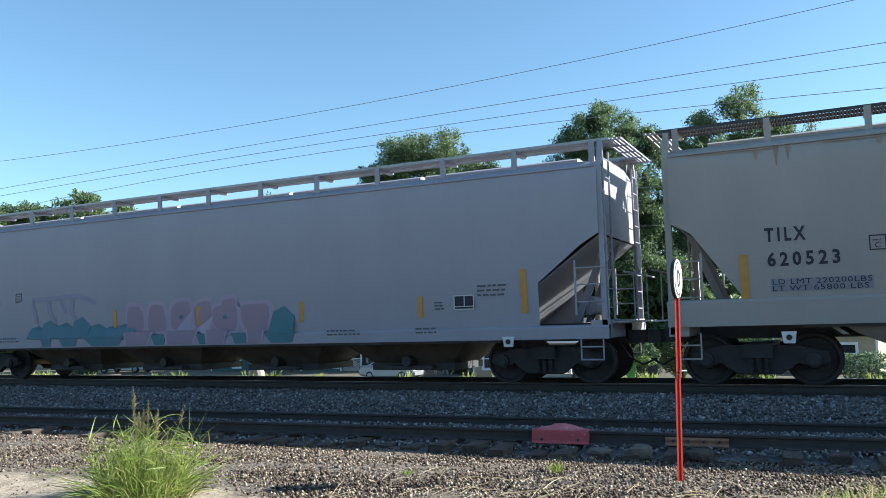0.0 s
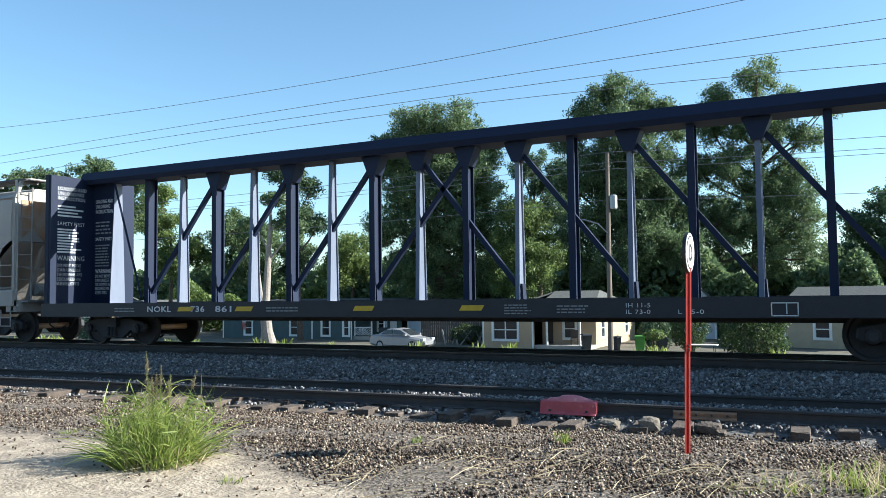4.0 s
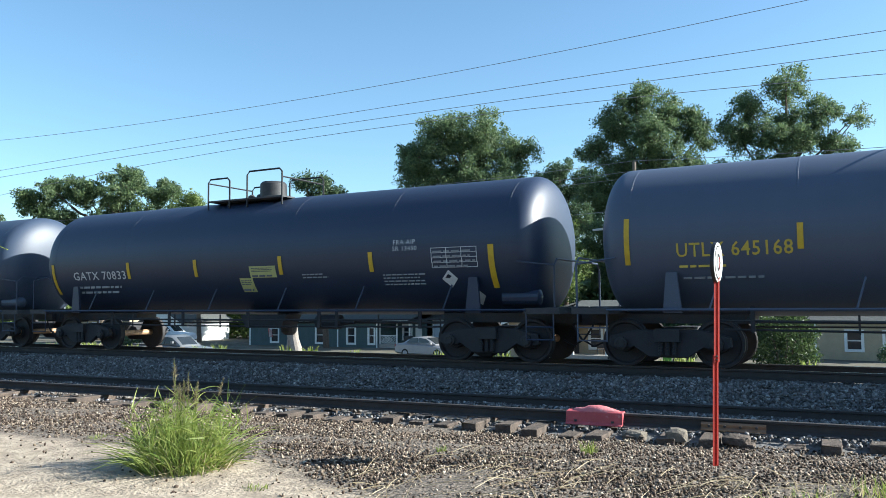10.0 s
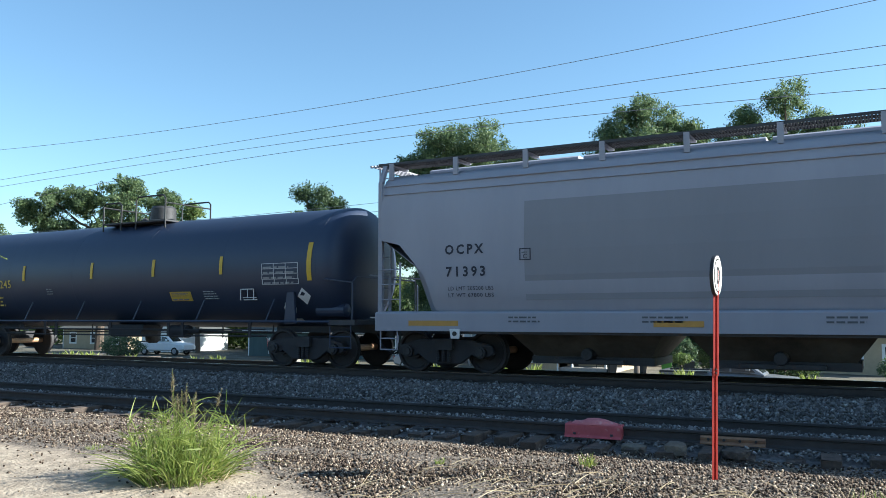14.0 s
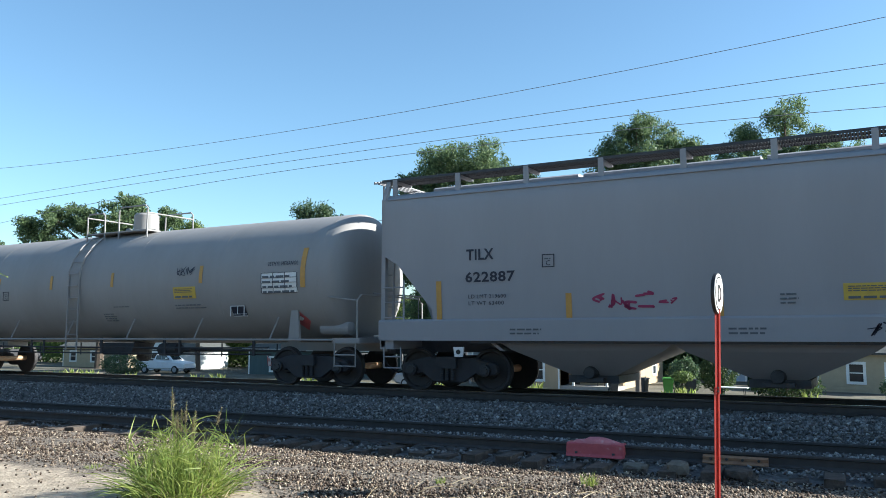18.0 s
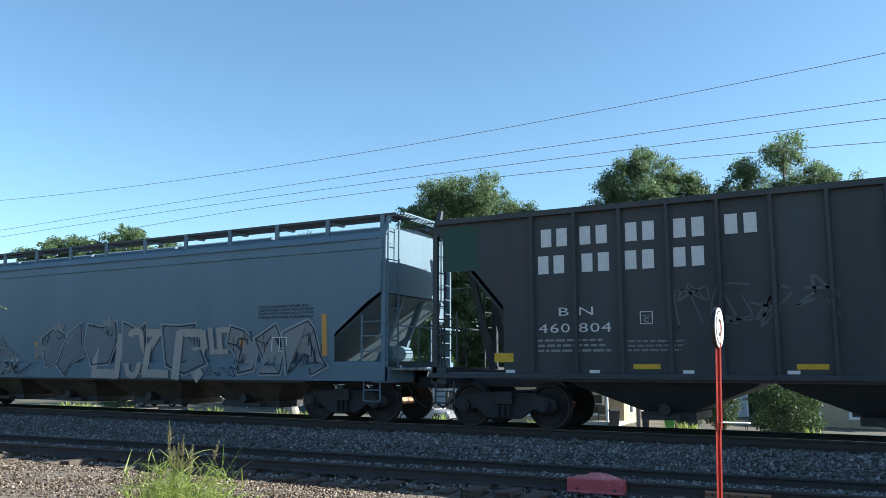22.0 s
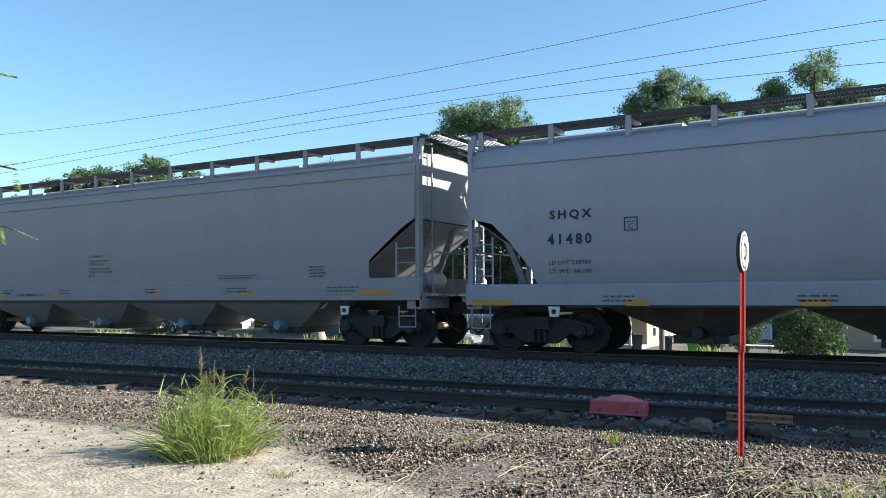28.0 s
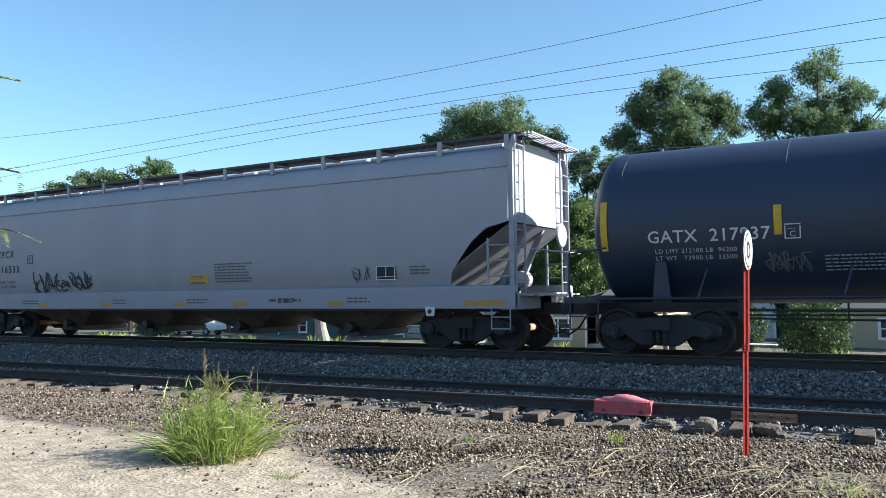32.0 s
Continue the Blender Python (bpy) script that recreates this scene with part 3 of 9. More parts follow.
M["blue_cap"] = mat("light_blue_cap", (0.2, 0.34, 0.46), (0.15, 0.26, 0.36), 8, 0.55, 0, 0.2, 40)
M["steel_cap"] = mat("grey_cap", (0.048, 0.048, 0.052), (0.026, 0.026, 0.028), 8, 0.6, 0.2, 0.2, 40)


def couplers(car, half):
    for s in (-1, 1):
        bm = bmesh.new()
        prism(bm, [(s * (half - 0.5), -0.12), (s * (half + 0.35), -0.1), (s * (half + 0.42), -0.2), (s * (half + 0.66), -0.18), (s * (half + 0.7), 0.02), (s * (half + 0.55), 0.17), (s * (half + 0.35), 0.12), (s * (half - 0.5), 0.12)], "z", 0.72, 0.98)
        part("coupler", bm, M["steel_dark"], car)
        bm = bmesh.new()
        tube(bm, [(s * (half - 0.1), -0.42, 0.75), (s * (half + 0.1), -0.45, 0.45), (s * (half + 0.35), -0.4, 0.3), (s * (half + 0.6), -0.3, 0.42)], 0.022)
        part("brake_hose", bm, M["black"], car)


def ladder(car, p, d, z0, z1, w, mt, step=0.36, name="ladder"):
    """Stiles and rungs; p is the foot of one stile, d the way to the other."""
    bm = bmesh.new()
    d = Vector(d).normalized() * w
    for q in (Vector(p), Vector(p) + d):
        tube(bm, [(q.x, q.y, z0), (q.x, q.y, z1)], 0.022, 6)
    z = z0 + 0.12
    while z < z1:
        tube(bm, [(p[0], p[1], z), (p[0] + d.x, p[1] + d.y, z)], 0.013, 5)
        z += step
    return part(name, bm, mt, car)


def wagon(name, label, x0, x1, truck=1.45):
    car = thing(name, label, "freight car", ((x0 + x1) / 2, 16.5, 0), group="freight train")
    CARS.append((car, (x0 + x1) / 2))
    half = (x1 - x0) / 2
    for s in (-1, 1):
        bogie_parts(car, s * (half - truck))
    couplers(car, half)
    return car, half


def smooth_profile(pts):
    def fn(z):
        z = max(pts[0][0], min(pts[-1][0], z))
        for (a, wa), (b, wb) in zip(pts, pts[1:]):
            if z <= b:
                t = (z - a) / (b - a)
                return -(wa + (wb - wa) * t)
        return -pts[-1][1]
    return fn


STYLES = {
    "flat": ([(1.08, 1.5), (2.0, 1.5), (3.0, 1.5), (4.2, 1.5), (4.27, 1.48)], [(4.3, 1.42), (4.34, 0.9), (4.36, 0.5), (4.38, 0.0)]),
    # z and half width of the body's side, from the sill to the eave, then the roof
    "straight": ([(1.31, 1.53), (1.9, 1.57), (2.5, 1.6), (3.1, 1.61), (3.7, 1.6), (4.05, 1.57), (4.17, 1.52)], [(4.24, 1.44), (4.34, 1.1), (4.42, 0.6), (4.45, 0.0)]),
    "round": ([(1.31, 1.42), (1.45, 1.5), (1.6, 1.55), (1.9, 1.595), (2.4, 1.62), (2.9, 1.615), (3.4, 1.59), (3.8, 1.53), (4.05, 1.46), (4.2, 1.36)], [(4.29, 1.22), (4.36, 1.0), (4.42, 0.6), (4.45, 0.0)]),
}


def hopper(name, label, x0, x1, paint, style="straight", bays=4, frame_paint=None, cut=(2.85, 1.95, 1.25), bay_paint=None, sill=(0.89, 1.31), board="board_dark", seam=True, boards=True, top=4.64, lines=(), foot=0.45, cap="steel_cap"):
    """A covered hopper wagon: body shell, side sills, end slopes, outlet bays, roof boards, end frames and ladders."""
    car, half = wagon(name, label, x0, x1)
    prof, roof = STYLES[style]
    if sill[1] < prof[0][0]:
        prof = [(sill[1] - 0.03, prof[0][1] - 0.02)] + prof
    fn = smooth_profile(prof)
    body_mat, fr = paint, frame_paint or paint
    h = half - 0.12
    zc, zs, xc = cut
    zl0, zt = prof[0][0], prof[-1][0]
    # body shell
    if style == "round":
        st = [(h, zc), (h - 0.5, zc - 0.12), (h - 0.85, zs + 0.4), (h - 1.1, zs + 0.1), (h - xc + 0.02, zs - 0.25), (h - xc - 0.03, 1.45), (h - xc - 0.06, 1.31)]
    else:
        st = [(h, zc), (h - 0.35, zc - 0.2), (h - xc, zs), (h - xc - 0.01, zl0)]
    xs = [(-x, z) for x, z in st]
    k = 8
    a = min(q for q, _ in st) - 0.05
    xs += [(-a + 2 * a * i / k, zl0) for i in range(k + 1)]
    xs += st[::-1]
    rings = []
    for x, zl in xs:
        zz = [zl + (zt - zl) * i / 12 for i in range(13)]
        near = [(x, fn(z), z) for z in zz] + [(x, -w, z) for z, w in roof]
        far = [(x, w, z) for z, w in roof[-2::-1]] + [(x, -fn(z), z) for z in zz[::-1]]
        rings.append(near + far)
    bm = bmesh.new()
    loft(bm, rings, close=False, cap=True)
    part("body", bm, body_mat, car, smooth=True)
    skin = Side(fn)
    if seam:
        for z in lines or ((4.14,) if style == "straight" else (3.83,)):
            bm = bmesh.new()
            y = fn(z)
            prism(bm, [(y - 0.03, z), (y - 0.03, z + 0.012), (y + 0.02, z + 0.03), (y + 0.02, z - 0.012)], "x", -h + 0.05, h - 0.05)
            part("seam", bm, body_mat, car)
    for s in (-1, 1):
        bm = bmesh.new()
        y = s * 1.56
        prism(bm, [(y - 0.07 * s, sill[0]), (y + 0.05 * s, sill[0]), (y + 0.05 * s, sill[1] - 0.03), (y + 0.02 * s, sill[1]), (y - 0.12 * s, sill[1] + 0.02)], "x", -half, half)
        part("side_sill", bm, body_mat, car)
        bm = bmesh.new()
        box(bm, -half + 2.2, half - 2.2, s * 1.5 - 0.05, s * 1.5 + 0.05, sill[0] - 0.05, sill[0])
        part("sill_flange", bm, M["steel_dark"], car)
    # end slopes, sills, platforms and frames
    for s in (-1, 1):
        bm = bmesh.new()
        loft(bm, [[(s * (h - 0.03), -1.46, zc - 0.02), (s * (h - 0.03), 1.46, zc - 0.02), (s * (h - 0.1), 1.46, zc - 0.06), (s * (h - 0.1), -1.46, zc - 0.06)],
                  [(s * (h - 2.7), -1.4, 0.85), (s * (h - 2.7), 1.4, 0.85), (s * (h - 2.8), 1.4, 0.85), (s * (h - 2.8), -1.4, 0.85)]])
        part("slope_sheet", bm, body_mat, car)
        bm = bmesh.new()
        for y in (-0.45, 0.45):
            prism(bm, [(s * (h - 0.02), zc + 0.1), (s * (h - 0.14), zc + 0.1), (s * (h - 0.9), 1.15), (s * (h - 0.74), 1.15)], "y", y - 0.05, y + 0.05)
        part("end_brace", bm, fr, car)
        bm = bmesh.new()
        box(bm, s * (half - 0.35), s * half, -1.55, 1.55, 0.86, 1.2)
        part("end_sill", bm, fr, car)
        bm = bmesh.new()
        box(bm, s * (half - 3.2), s * half, -0.3, 0.3, 0.78, 1.14)
        part("center_sill", bm, M["steel_dark"], car)
        for y in (-1.5, 1.5):
            bm = bmesh.new()
            knee = 3.95 if style == "flat" else 4.16
            box(bm, s * (half - 0.13), s * (half - 0.03), y - 0.05, y + 0.05, 0.9, knee)
            prism(bm, [(y - 0.05, knee - 0.03), (y + 0.05, knee - 0.03), (y * 0.87 + 0.04, top - 0.06), (y * 0.87 - 0.05, top - 0.06)], "x", s * (half - 0.13), s * (half - 0.03))
            part("corner_post", bm, fr, car)
        for y in (-1, 1):
            ladder(car, (s * (half - 0.02), y * 1.46, 0), (0, -y, 0), 0.95, 4.3 if style == "flat" else 4.5, 0.45, fr)
            bm = bmesh.new()
            x = s * (half - 0.62)
            tube(bm, [(x, y * 1.57, 1.3), (x, y * 1.57, 2.35)], 0.022)
            for z in (1.55, 1.88, 2.2):
                tube(bm, [(x, y * 1.57, z), (s * (half - 0.08), y * 1.57, z)], 0.014, 5)
            part("grab_iron", bm, fr, car)
            bm = bmesh.new()
            for x in (s * (half - 0.55), s * (half - 0.12)):
                tube(bm, [(x, y * 1.57, 0.92), (x, y * 1.57, 0.45)], 0.016, 5)
            for z in (0.46, 0.7):
                tube(bm, [(s * (half - 0.55), y * 1.57, z), (s * (half - 0.12), y * 1.57, z)], 0.016, 5)
            part("sill_step", bm, fr, car)
        bm = bmesh.new()
        box(bm, s * (half + 0.01), s * (half + 0.04), -1.35, 1.3, 1.12, 1.165)
        platform = part("end_platform", bm, M["grate"], car)
        for i in range(9):
            bm = bmesh.new()
            box(bm, s * (half + 0.042), s * (half + 0.3), -1.35 + i * 0.3, -1.1 + i * 0.3, 1.14, 1.17)
            part("platform_tread", bm, M["grate"], platform)
        bm = bmesh.new()
        for y in (-0.6, 0.6):
            tube(bm, [(s * (half + 0.28), y, 1.15), (s * (half + 0.28), y, 2.1)], 0.016, 5)
        tube(bm, [(s * (half + 0.28), -1.4, 2.1), (s * (half + 0.28), 1.4, 2.1)], 0.018, 5)
        part("end_handrail", bm, fr, car)
    # air tank and brake gear at the hand-brake end
    bm = bmesh.new()
    spin(bm, [(-0.5, 0.05), (-0.45, 0.2), (0.45, 0.2), (0.5, 0.05)], "y", 14, (half - 0.75, 0.1, 1.5))
    part("air_tank", bm, fr, car)
    bm = bmesh.new()
    spin(bm, [(0, 0.26), (0.03, 0.28), (0.06, 0.26)], "x", 18, (half + 0.06, 0.75, 2.5))
    part("brake_wheel", bm, fr, car)
    # outlet bays
    L0, L1 = -half + 2.85, half - 2.85
    w = (L1 - L0) / bays
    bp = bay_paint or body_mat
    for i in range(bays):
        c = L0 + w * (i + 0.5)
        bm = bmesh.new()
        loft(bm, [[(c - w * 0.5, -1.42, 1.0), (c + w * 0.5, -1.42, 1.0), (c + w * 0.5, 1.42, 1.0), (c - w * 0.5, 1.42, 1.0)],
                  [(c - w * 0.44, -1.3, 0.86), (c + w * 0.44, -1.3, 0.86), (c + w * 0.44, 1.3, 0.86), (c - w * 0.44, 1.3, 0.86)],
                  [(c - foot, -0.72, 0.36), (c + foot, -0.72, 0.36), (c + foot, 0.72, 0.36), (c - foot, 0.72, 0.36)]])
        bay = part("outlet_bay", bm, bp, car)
        bm = bmesh.new()
        box(bm, c - foot - 0.07, c + foot + 0.07, -0.76, 0.76, 0.21, 0.36)
        box(bm, c - foot * 0.6, c + foot * 0.6, -0.98, -0.76, 0.24, 0.32)
        part("outlet_gate", bm, M["steel_dark"], bay)
        bm = bmesh.new()
        spin(bm, [(-1.06, 0.11), (-0.96, 0.13), (-0.7, 0.13)], "y", 14, (c, 0, 0.42))
        part("outlet_cap", bm, M[cap], bay)
    # roof boards, brackets and hatch
    for s in (-1, 1) if boards else ():
        bm = bmesh.new()
        y0, y1 = sorted((s * 0.72, s * 1.34))
        for y in (y0, (y0 + y1) / 2, y1):
            box(bm, -half - 0.1, half + 0.1, y - 0.012, y + 0.012, top - 0.055, top)
        x = -half - 0.08
        while x < half + 0.08:
            box(bm, x, x + 0.034, y0, y1, top - 0.05, top - 0.01)
            x += 0.056
        part("running_board", bm, M[board] if isinstance(board, str) else board, car, "lattice roof walkway")
        x = -half + 0.25
        while x < half:
            bm = bmesh.new()
            box(bm, x - 0.055, x + 0.055, s * 1.34 - 0.025, s * 1.34 + 0.025, 4.22, top - 0.02)
            prism(bm, [(x - 0.055, top - 0.1), (x + 0.055, top - 0.1), (x + 0.055, top - 0.055), (x - 0.055, top - 0.055)], "y", *sorted((s * 0.7, s * 1.34)))
            part("board_bracket", bm, fr, car)
            x += (2 * half - 0.5) / 12
    if boards:
        n = 5
        for k in range(n):
            # long narrow loading hatches between the walkways
            w_ = (2 * half - 1.4) / n
            bm = bmesh.new()
            prism(bm, [(-0.4, 4.42), (0.4, 4.42), (0.38, 4.54), (0.3, 4.58), (-0.3, 4.58), (-0.38, 4.54)], "x", -half + 0.7 + k * w_, -half + 0.7 + k * w_ + w_ - 0.12)
            part("roof_hatch", bm, fr, car)
    for s in (-1, 1) if boards else ():
        bm = bmesh.new()
        for k in range(5):
            box(bm, s * (half - 0.05 + k * 0.085), s * (half - 0.01 + k * 0.085), -1.34, 1.34, top - 0.045, top - 0.015)
        for y in (-1.32, -0.7, 0.0, 0.7, 1.32):
            box(bm, *sorted((s * (half - 0.05), s * (half + 0.33))), y - 0.015, y + 0.015, top - 0.07, top - 0.045)
        part("end_board", bm, fr, car)
    return car, half, skin


def tank(name, label, t0, t1, paint, ink, R=1.55, zc=2.48, rails=None, center_ladder=False, dome=0.32, fit_x=0.0, rail_pipe=True, end_rail=True, mk="yellow", marks=(), tall=True):
    """A tank wagon. t0 and t1 are the tips of its heads; the stub sills reach a little past them."""
    car, half = wagon(name, label, t0 - 0.42, t1 + 0.42, 1.75)
    tip = half - 0.42
    rm = rails or paint
    prof = []
    for i in range(13):
        a = math.pi / 2 * i / 12
        q = math.sin(a) ** 0.85
        prof.append((-tip + 0.56 * (1 - max(0.0, 1 - q ** 2.5) ** 0.4), max(0.02, R * q)))
    mid = [(-tip + 0.75 + (2 * tip - 1.5) * i / 5, R) for i in range(6)]
    prof = prof + mid + [(-q, r) for q, r in prof[::-1]]
    bm = bmesh.new()
    spin(bm, prof, "x", 56, (0, 0, zc))
    part("shell", bm, paint, car, smooth=True)
    fn = lambda z: -math.sqrt(max(0.05, R * R - (z - zc) ** 2))
    skin = Side(fn, 0.014)
    for x in [q[0] for q in mid[1:-1]] + [-tip + 0.72, tip - 0.72]:
        bm = bmesh.new()
        spin(bm, [(x - 0.02, R - 0.01), (x - 0.012, R + 0.002), (x + 0.012, R + 0.002), (x + 0.02, R - 0.01)], "x", 56, (0, 0, zc))
        part("weld_seam", bm, paint, car, smooth=True)
    for s in (-1, 1):
        bm = bmesh.new()
        box(bm, s * (half - 3.2), s * half, -0.35, 0.35, 0.78, 1.12)
        box(bm, s * (half - 0.75), s * half, -1.5, 1.5, 0.98, 1.1)
        part("stub_sill", bm, rm if rails else M["steel_dark"], car)
        for y in (-1, 1):
            bm = bmesh.new()
            prism(bm, [(s * (half - 2.1), 1.0), (s * (half - 1.75), 1.0), (s * (half - 1.82), 1.75), (s * (half - 2.02), 1.75)], "y", y * 1.36, y * 1.42)
            part("saddle", bm, rm, car)
            bm = bmesh.new()
            for x in (s * (half - 0.7), s * (half - 0.12)):
                tube(bm, [(x, y * 1.48, 1.0), (x, y * 1.48, 0.45)], 0.016, 5)
            for z in (0.47, 0.72):
                tube(bm, [(s * (half - 0.7), y * 1.48, z), (s * (half - 0.12), y * 1.48, z)], 0.016, 5)
            part("sill_step", bm, rm, car)
        if end_rail:
            bm = bmesh.new()
            x = s * (half - 0.1)
            tube(bm, [(x, -1.45, 1.1), (x, -1.45, 1.95), (x, -1.3, 2.08), (x, 1.3, 2.08), (x, 1.45, 1.95), (x, 1.45, 1.1)], 0.022)
            tube(bm, [(x, -1.45, 1.95), (s * (half - 0.9), -1.5, 2.05)], 0.018, 5)
            part("end_handrail", bm, rm, car)
    if rail_pipe:
        bm = bmesh.new()
        for y in (-1.5, 1.5):
            tube(bm, [(-half + 0.7, y, 1.06), (half - 0.7, y, 1.06)], 0.028)
            for i in range(6):
                x = -half + 2.6 + (2 * half - 5.2) * i / 5
                tube(bm, [(x, y, 1.06), (x + 0.15, y * 0.9, 1.6)], 0.02, 5)
        part("side_handrail", bm, rm, car)
    # under-tank gear: brake rods, valve, pipes
    bm = bmesh.new()
    tube(bm, [(-half + 3, -0.5, 0.82), (half - 3, -0.5, 0.78)], 0.025)
    tube(bm, [(-half + 3, 0.4, 0.7), (half - 3, 0.4, 0.74)], 0.02)
    for i in range(7):
        x = -half + 3.2 + (2 * half - 6.4) * i / 6
        tube(bm, [(x, -0.5, 0.95), (x, -0.5, 0.6)], 0.02, 5)
    part("brake_rigging", bm, M["steel_dark"], car)
    for i in range(7):
        bm = bmesh.new()
        x = -half + 3.3 + (2 * half - 6.6) * (i + 0.4 * math.sin(i * 2.1)) / 6
        box(bm, x - 0.04, x + 0.04, -1.3, -1.27, 0.66, 1.1)
        part("pipe_hanger", bm, M["bogie"], car)
    bm = bmesh.new()
    for y, z in ((-1.28, 0.86), (-1.2, 0.7)):
        tube(bm, [(-half + 2.8, y, z), (-half + 5.5, y, z - 0.03), (half - 5.5, y, z - 0.02), (half - 2.8, y, z)], 0.022, 6)
    part("train_pipe", bm, M["bogie"], car)
    bm = bmesh.new()
    spin(bm, [(-0.5, 0.05), (-0.46, 0.17), (0.2, 0.17), (0.24, 0.08), (0.6, 0.05)], "x", 12, (2.2, -0.7, 0.78))
    part("brake_cylinder", bm, M["bogie"], car)
    bm = bmesh.new()
    prism(bm, [(-0.6, 0.95), (0.9, 0.95), (0.72, 0.62), (-0.4, 0.62)], "y", -0.9, -0.3)
    part("valve_guard", bm, M["bogie"], car)
    bm = bmesh.new()
    spin(bm, [(0.42, 0.12), (0.5, 0.2), (0.75, 0.22), (1.0, 0.32)], "z", 14, (0.25, 0, 0))
    part("bottom_outlet", bm, M["steel_dark"], car)
    bm = bmesh.new()
    spin(bm, [(-0.45, 0.05), (-0.4, 0.16), (0.4, 0.16), (0.45, 0.05)], "x", 14, (half - 1.0, -0.95, 1.32))
    part("air_reservoir", bm, rm, car)
    # fittings platform on top
    top = zc + R
    fx = fit_x
    bm = bmesh.new()
    box(bm, fx - 1.25, fx + 1.25, -0.85, -0.35, top - 0.06, top - 0.02)
    box(bm, fx - 1.25, fx + 1.25, 0.35, 0.85, top - 0.06, top - 0.02)
    part("platform", bm, rm if rails else M["steel_dark"], car)
    bm = bmesh.new()
    spin(bm, [(-0.15, 0.42), (0.06, 0.42), (0.08, 0.36), (dome + 0.1, 0.35), (dome + 0.16, 0.3), (dome + 0.17, 0.02)], "z", 22, (fx + 0.25, 0, top))
    part("manway", bm, rails or M["steel_cap"], car, smooth=True)
    bm = bmesh.new()
    for x in (fx - 0.55, fx - 0.25):
        spin(bm, [(-0.1, 0.1), (0.16, 0.1), (0.2, 0.05)], "z", 10, (x, 0.05, top))
    part("valve_set", bm, rm if rails else M["steel_dark"], car)
    bm = bmesh.new()
    for y in (-0.85, 0.85):
        for a, b, hh in ((fx - 1.25, fx - 0.5, 0.55), (fx + 0.1, fx + 1.25, 0.66)):
            tube(bm, [(a, y, top - 0.25), (a, y, top + hh - 0.08), (a + 0.08, y, top + hh), (b - 0.08, y, top + hh), (b, y, top + hh - 0.08), (b, y, top - 0.25)], 0.024)
    for x in (fx - 1.25, fx + 1.25):
        tube(bm, [(x, -0.85, top + 0.45), (x, 0.85, top + 0.45)], 0.02)
    part("top_railing", bm, rm if rails else M["black"], car)
    if center_ladder:
        bm = bmesh.new()
        for x in (fx - 0.95, fx - 0.5):
            pts = [(x, -1.62, 0.75), (x, -1.62, zc)] + [(x, -(R + 0.07) * math.cos(a), zc + (R + 0.07) * math.sin(a)) for a in (0.25, 0.5, 0.75, 1.0)]
            tube(bm, pts, 0.026)
        for i in range(10):
            z = 0.85 + i * 0.34
            y = -1.62 if z < zc else -math.sqrt(max(0.1, (R + 0.07) ** 2 - (z - zc) ** 2))
            tube(bm, [(fx - 0.95, y, z), (fx - 0.5, y, z)], 0.015, 5)
        part("ladder", bm, rm, car)
    for i, (x, z0, z1, w) in enumerate(marks):
        skin.patch(car, x - w / 2, x + w / 2, z0, z1, mk, "reflector", "vertical yellow reflective strip")
    return car, half, skin


def diamond(skin, car, x, z, r, ink, inner=None):
    bm = bmesh.new()
    skin.blob(bm, [(x - r, z), (x, z - r), (x + r, z), (x, z + r)], 0.016)
    p = part("placard", bm, M[ink], car, "diamond hazard placard")
    if inner:
        bm = bmesh.new()
        skin.blob(bm, [(x - r * 0.55, z + r * 0.1), (x - r * 0.1, z + r * 0.55), (x + r * 0.3, z + 0.3 * r), (x, z + 0.05 * r)], 0.022)
        part("symbol", bm, M[inner], p)


def data_box(skin, car, x, z, w, h, ink, rows=4):
    """A stencilled table: frame and rows of small print."""
    bm = bmesh.new()
    t = 0.012
    for i in range(rows + 1):
        q = z + h * i / rows
        box(bm, x, x + w, skin.fn(q) - skin.gap, skin.fn(q) - skin.gap + 0.005, q - t / 2, q + t / 2)
    for i in range(4):
        for r in range(rows):
            q, q2 = z + h * r / rows, z + h * (r + 1) / rows
            y = skin.fn((q + q2) / 2) - skin.gap
            box(bm, x + w * i / 3 - t / 2, x + w * i / 3 + t / 2, y, y + 0.005, q, q2)
    part("stencil_table", bm, M[ink], car)
    skin.bars(car, x + 0.04, z, w - 0.08, h, rows, ink, int(abs(x) * 10))


def scrawl(skin, car, x0, x1, z0, z1, ink, seed, w=0.05, letters=6, loops=3):
    """Spray-paint lettering nobody can read."""
    rng = random.Random(seed)
    bm = bmesh.new()
    step = (x1 - x0) / letters
    for i in range(letters):
        for k in range(loops):
            cx = x0 + step * (i + 0.5)
            pts = [(cx + rng.uniform(-0.6, 0.6) * step, z0 + (z1 - z0) * rng.random()) for _ in range(rng.randint(3, 5))]
            skin.ribbon(bm, pts, w * rng.uniform(0.6, 1.2))
    part("graffiti", bm, M[ink] if isinstance(ink, str) else ink, car, "sprayed scrawl")


# ---- the train, wagon by wagon ----
def paint(name, c, d=None, rust_at=0.0, rough=0.62, rust=(0.3, 0.17, 0.1), spec=0.2):
    return mat(name, c, d or tuple(v * 0.88 for v in c), 1.1, rough, 0, 0.05, 3, streak=5, spec=spec, rust=rust if rust_at else None, rust_at=rust_at or 0.9)


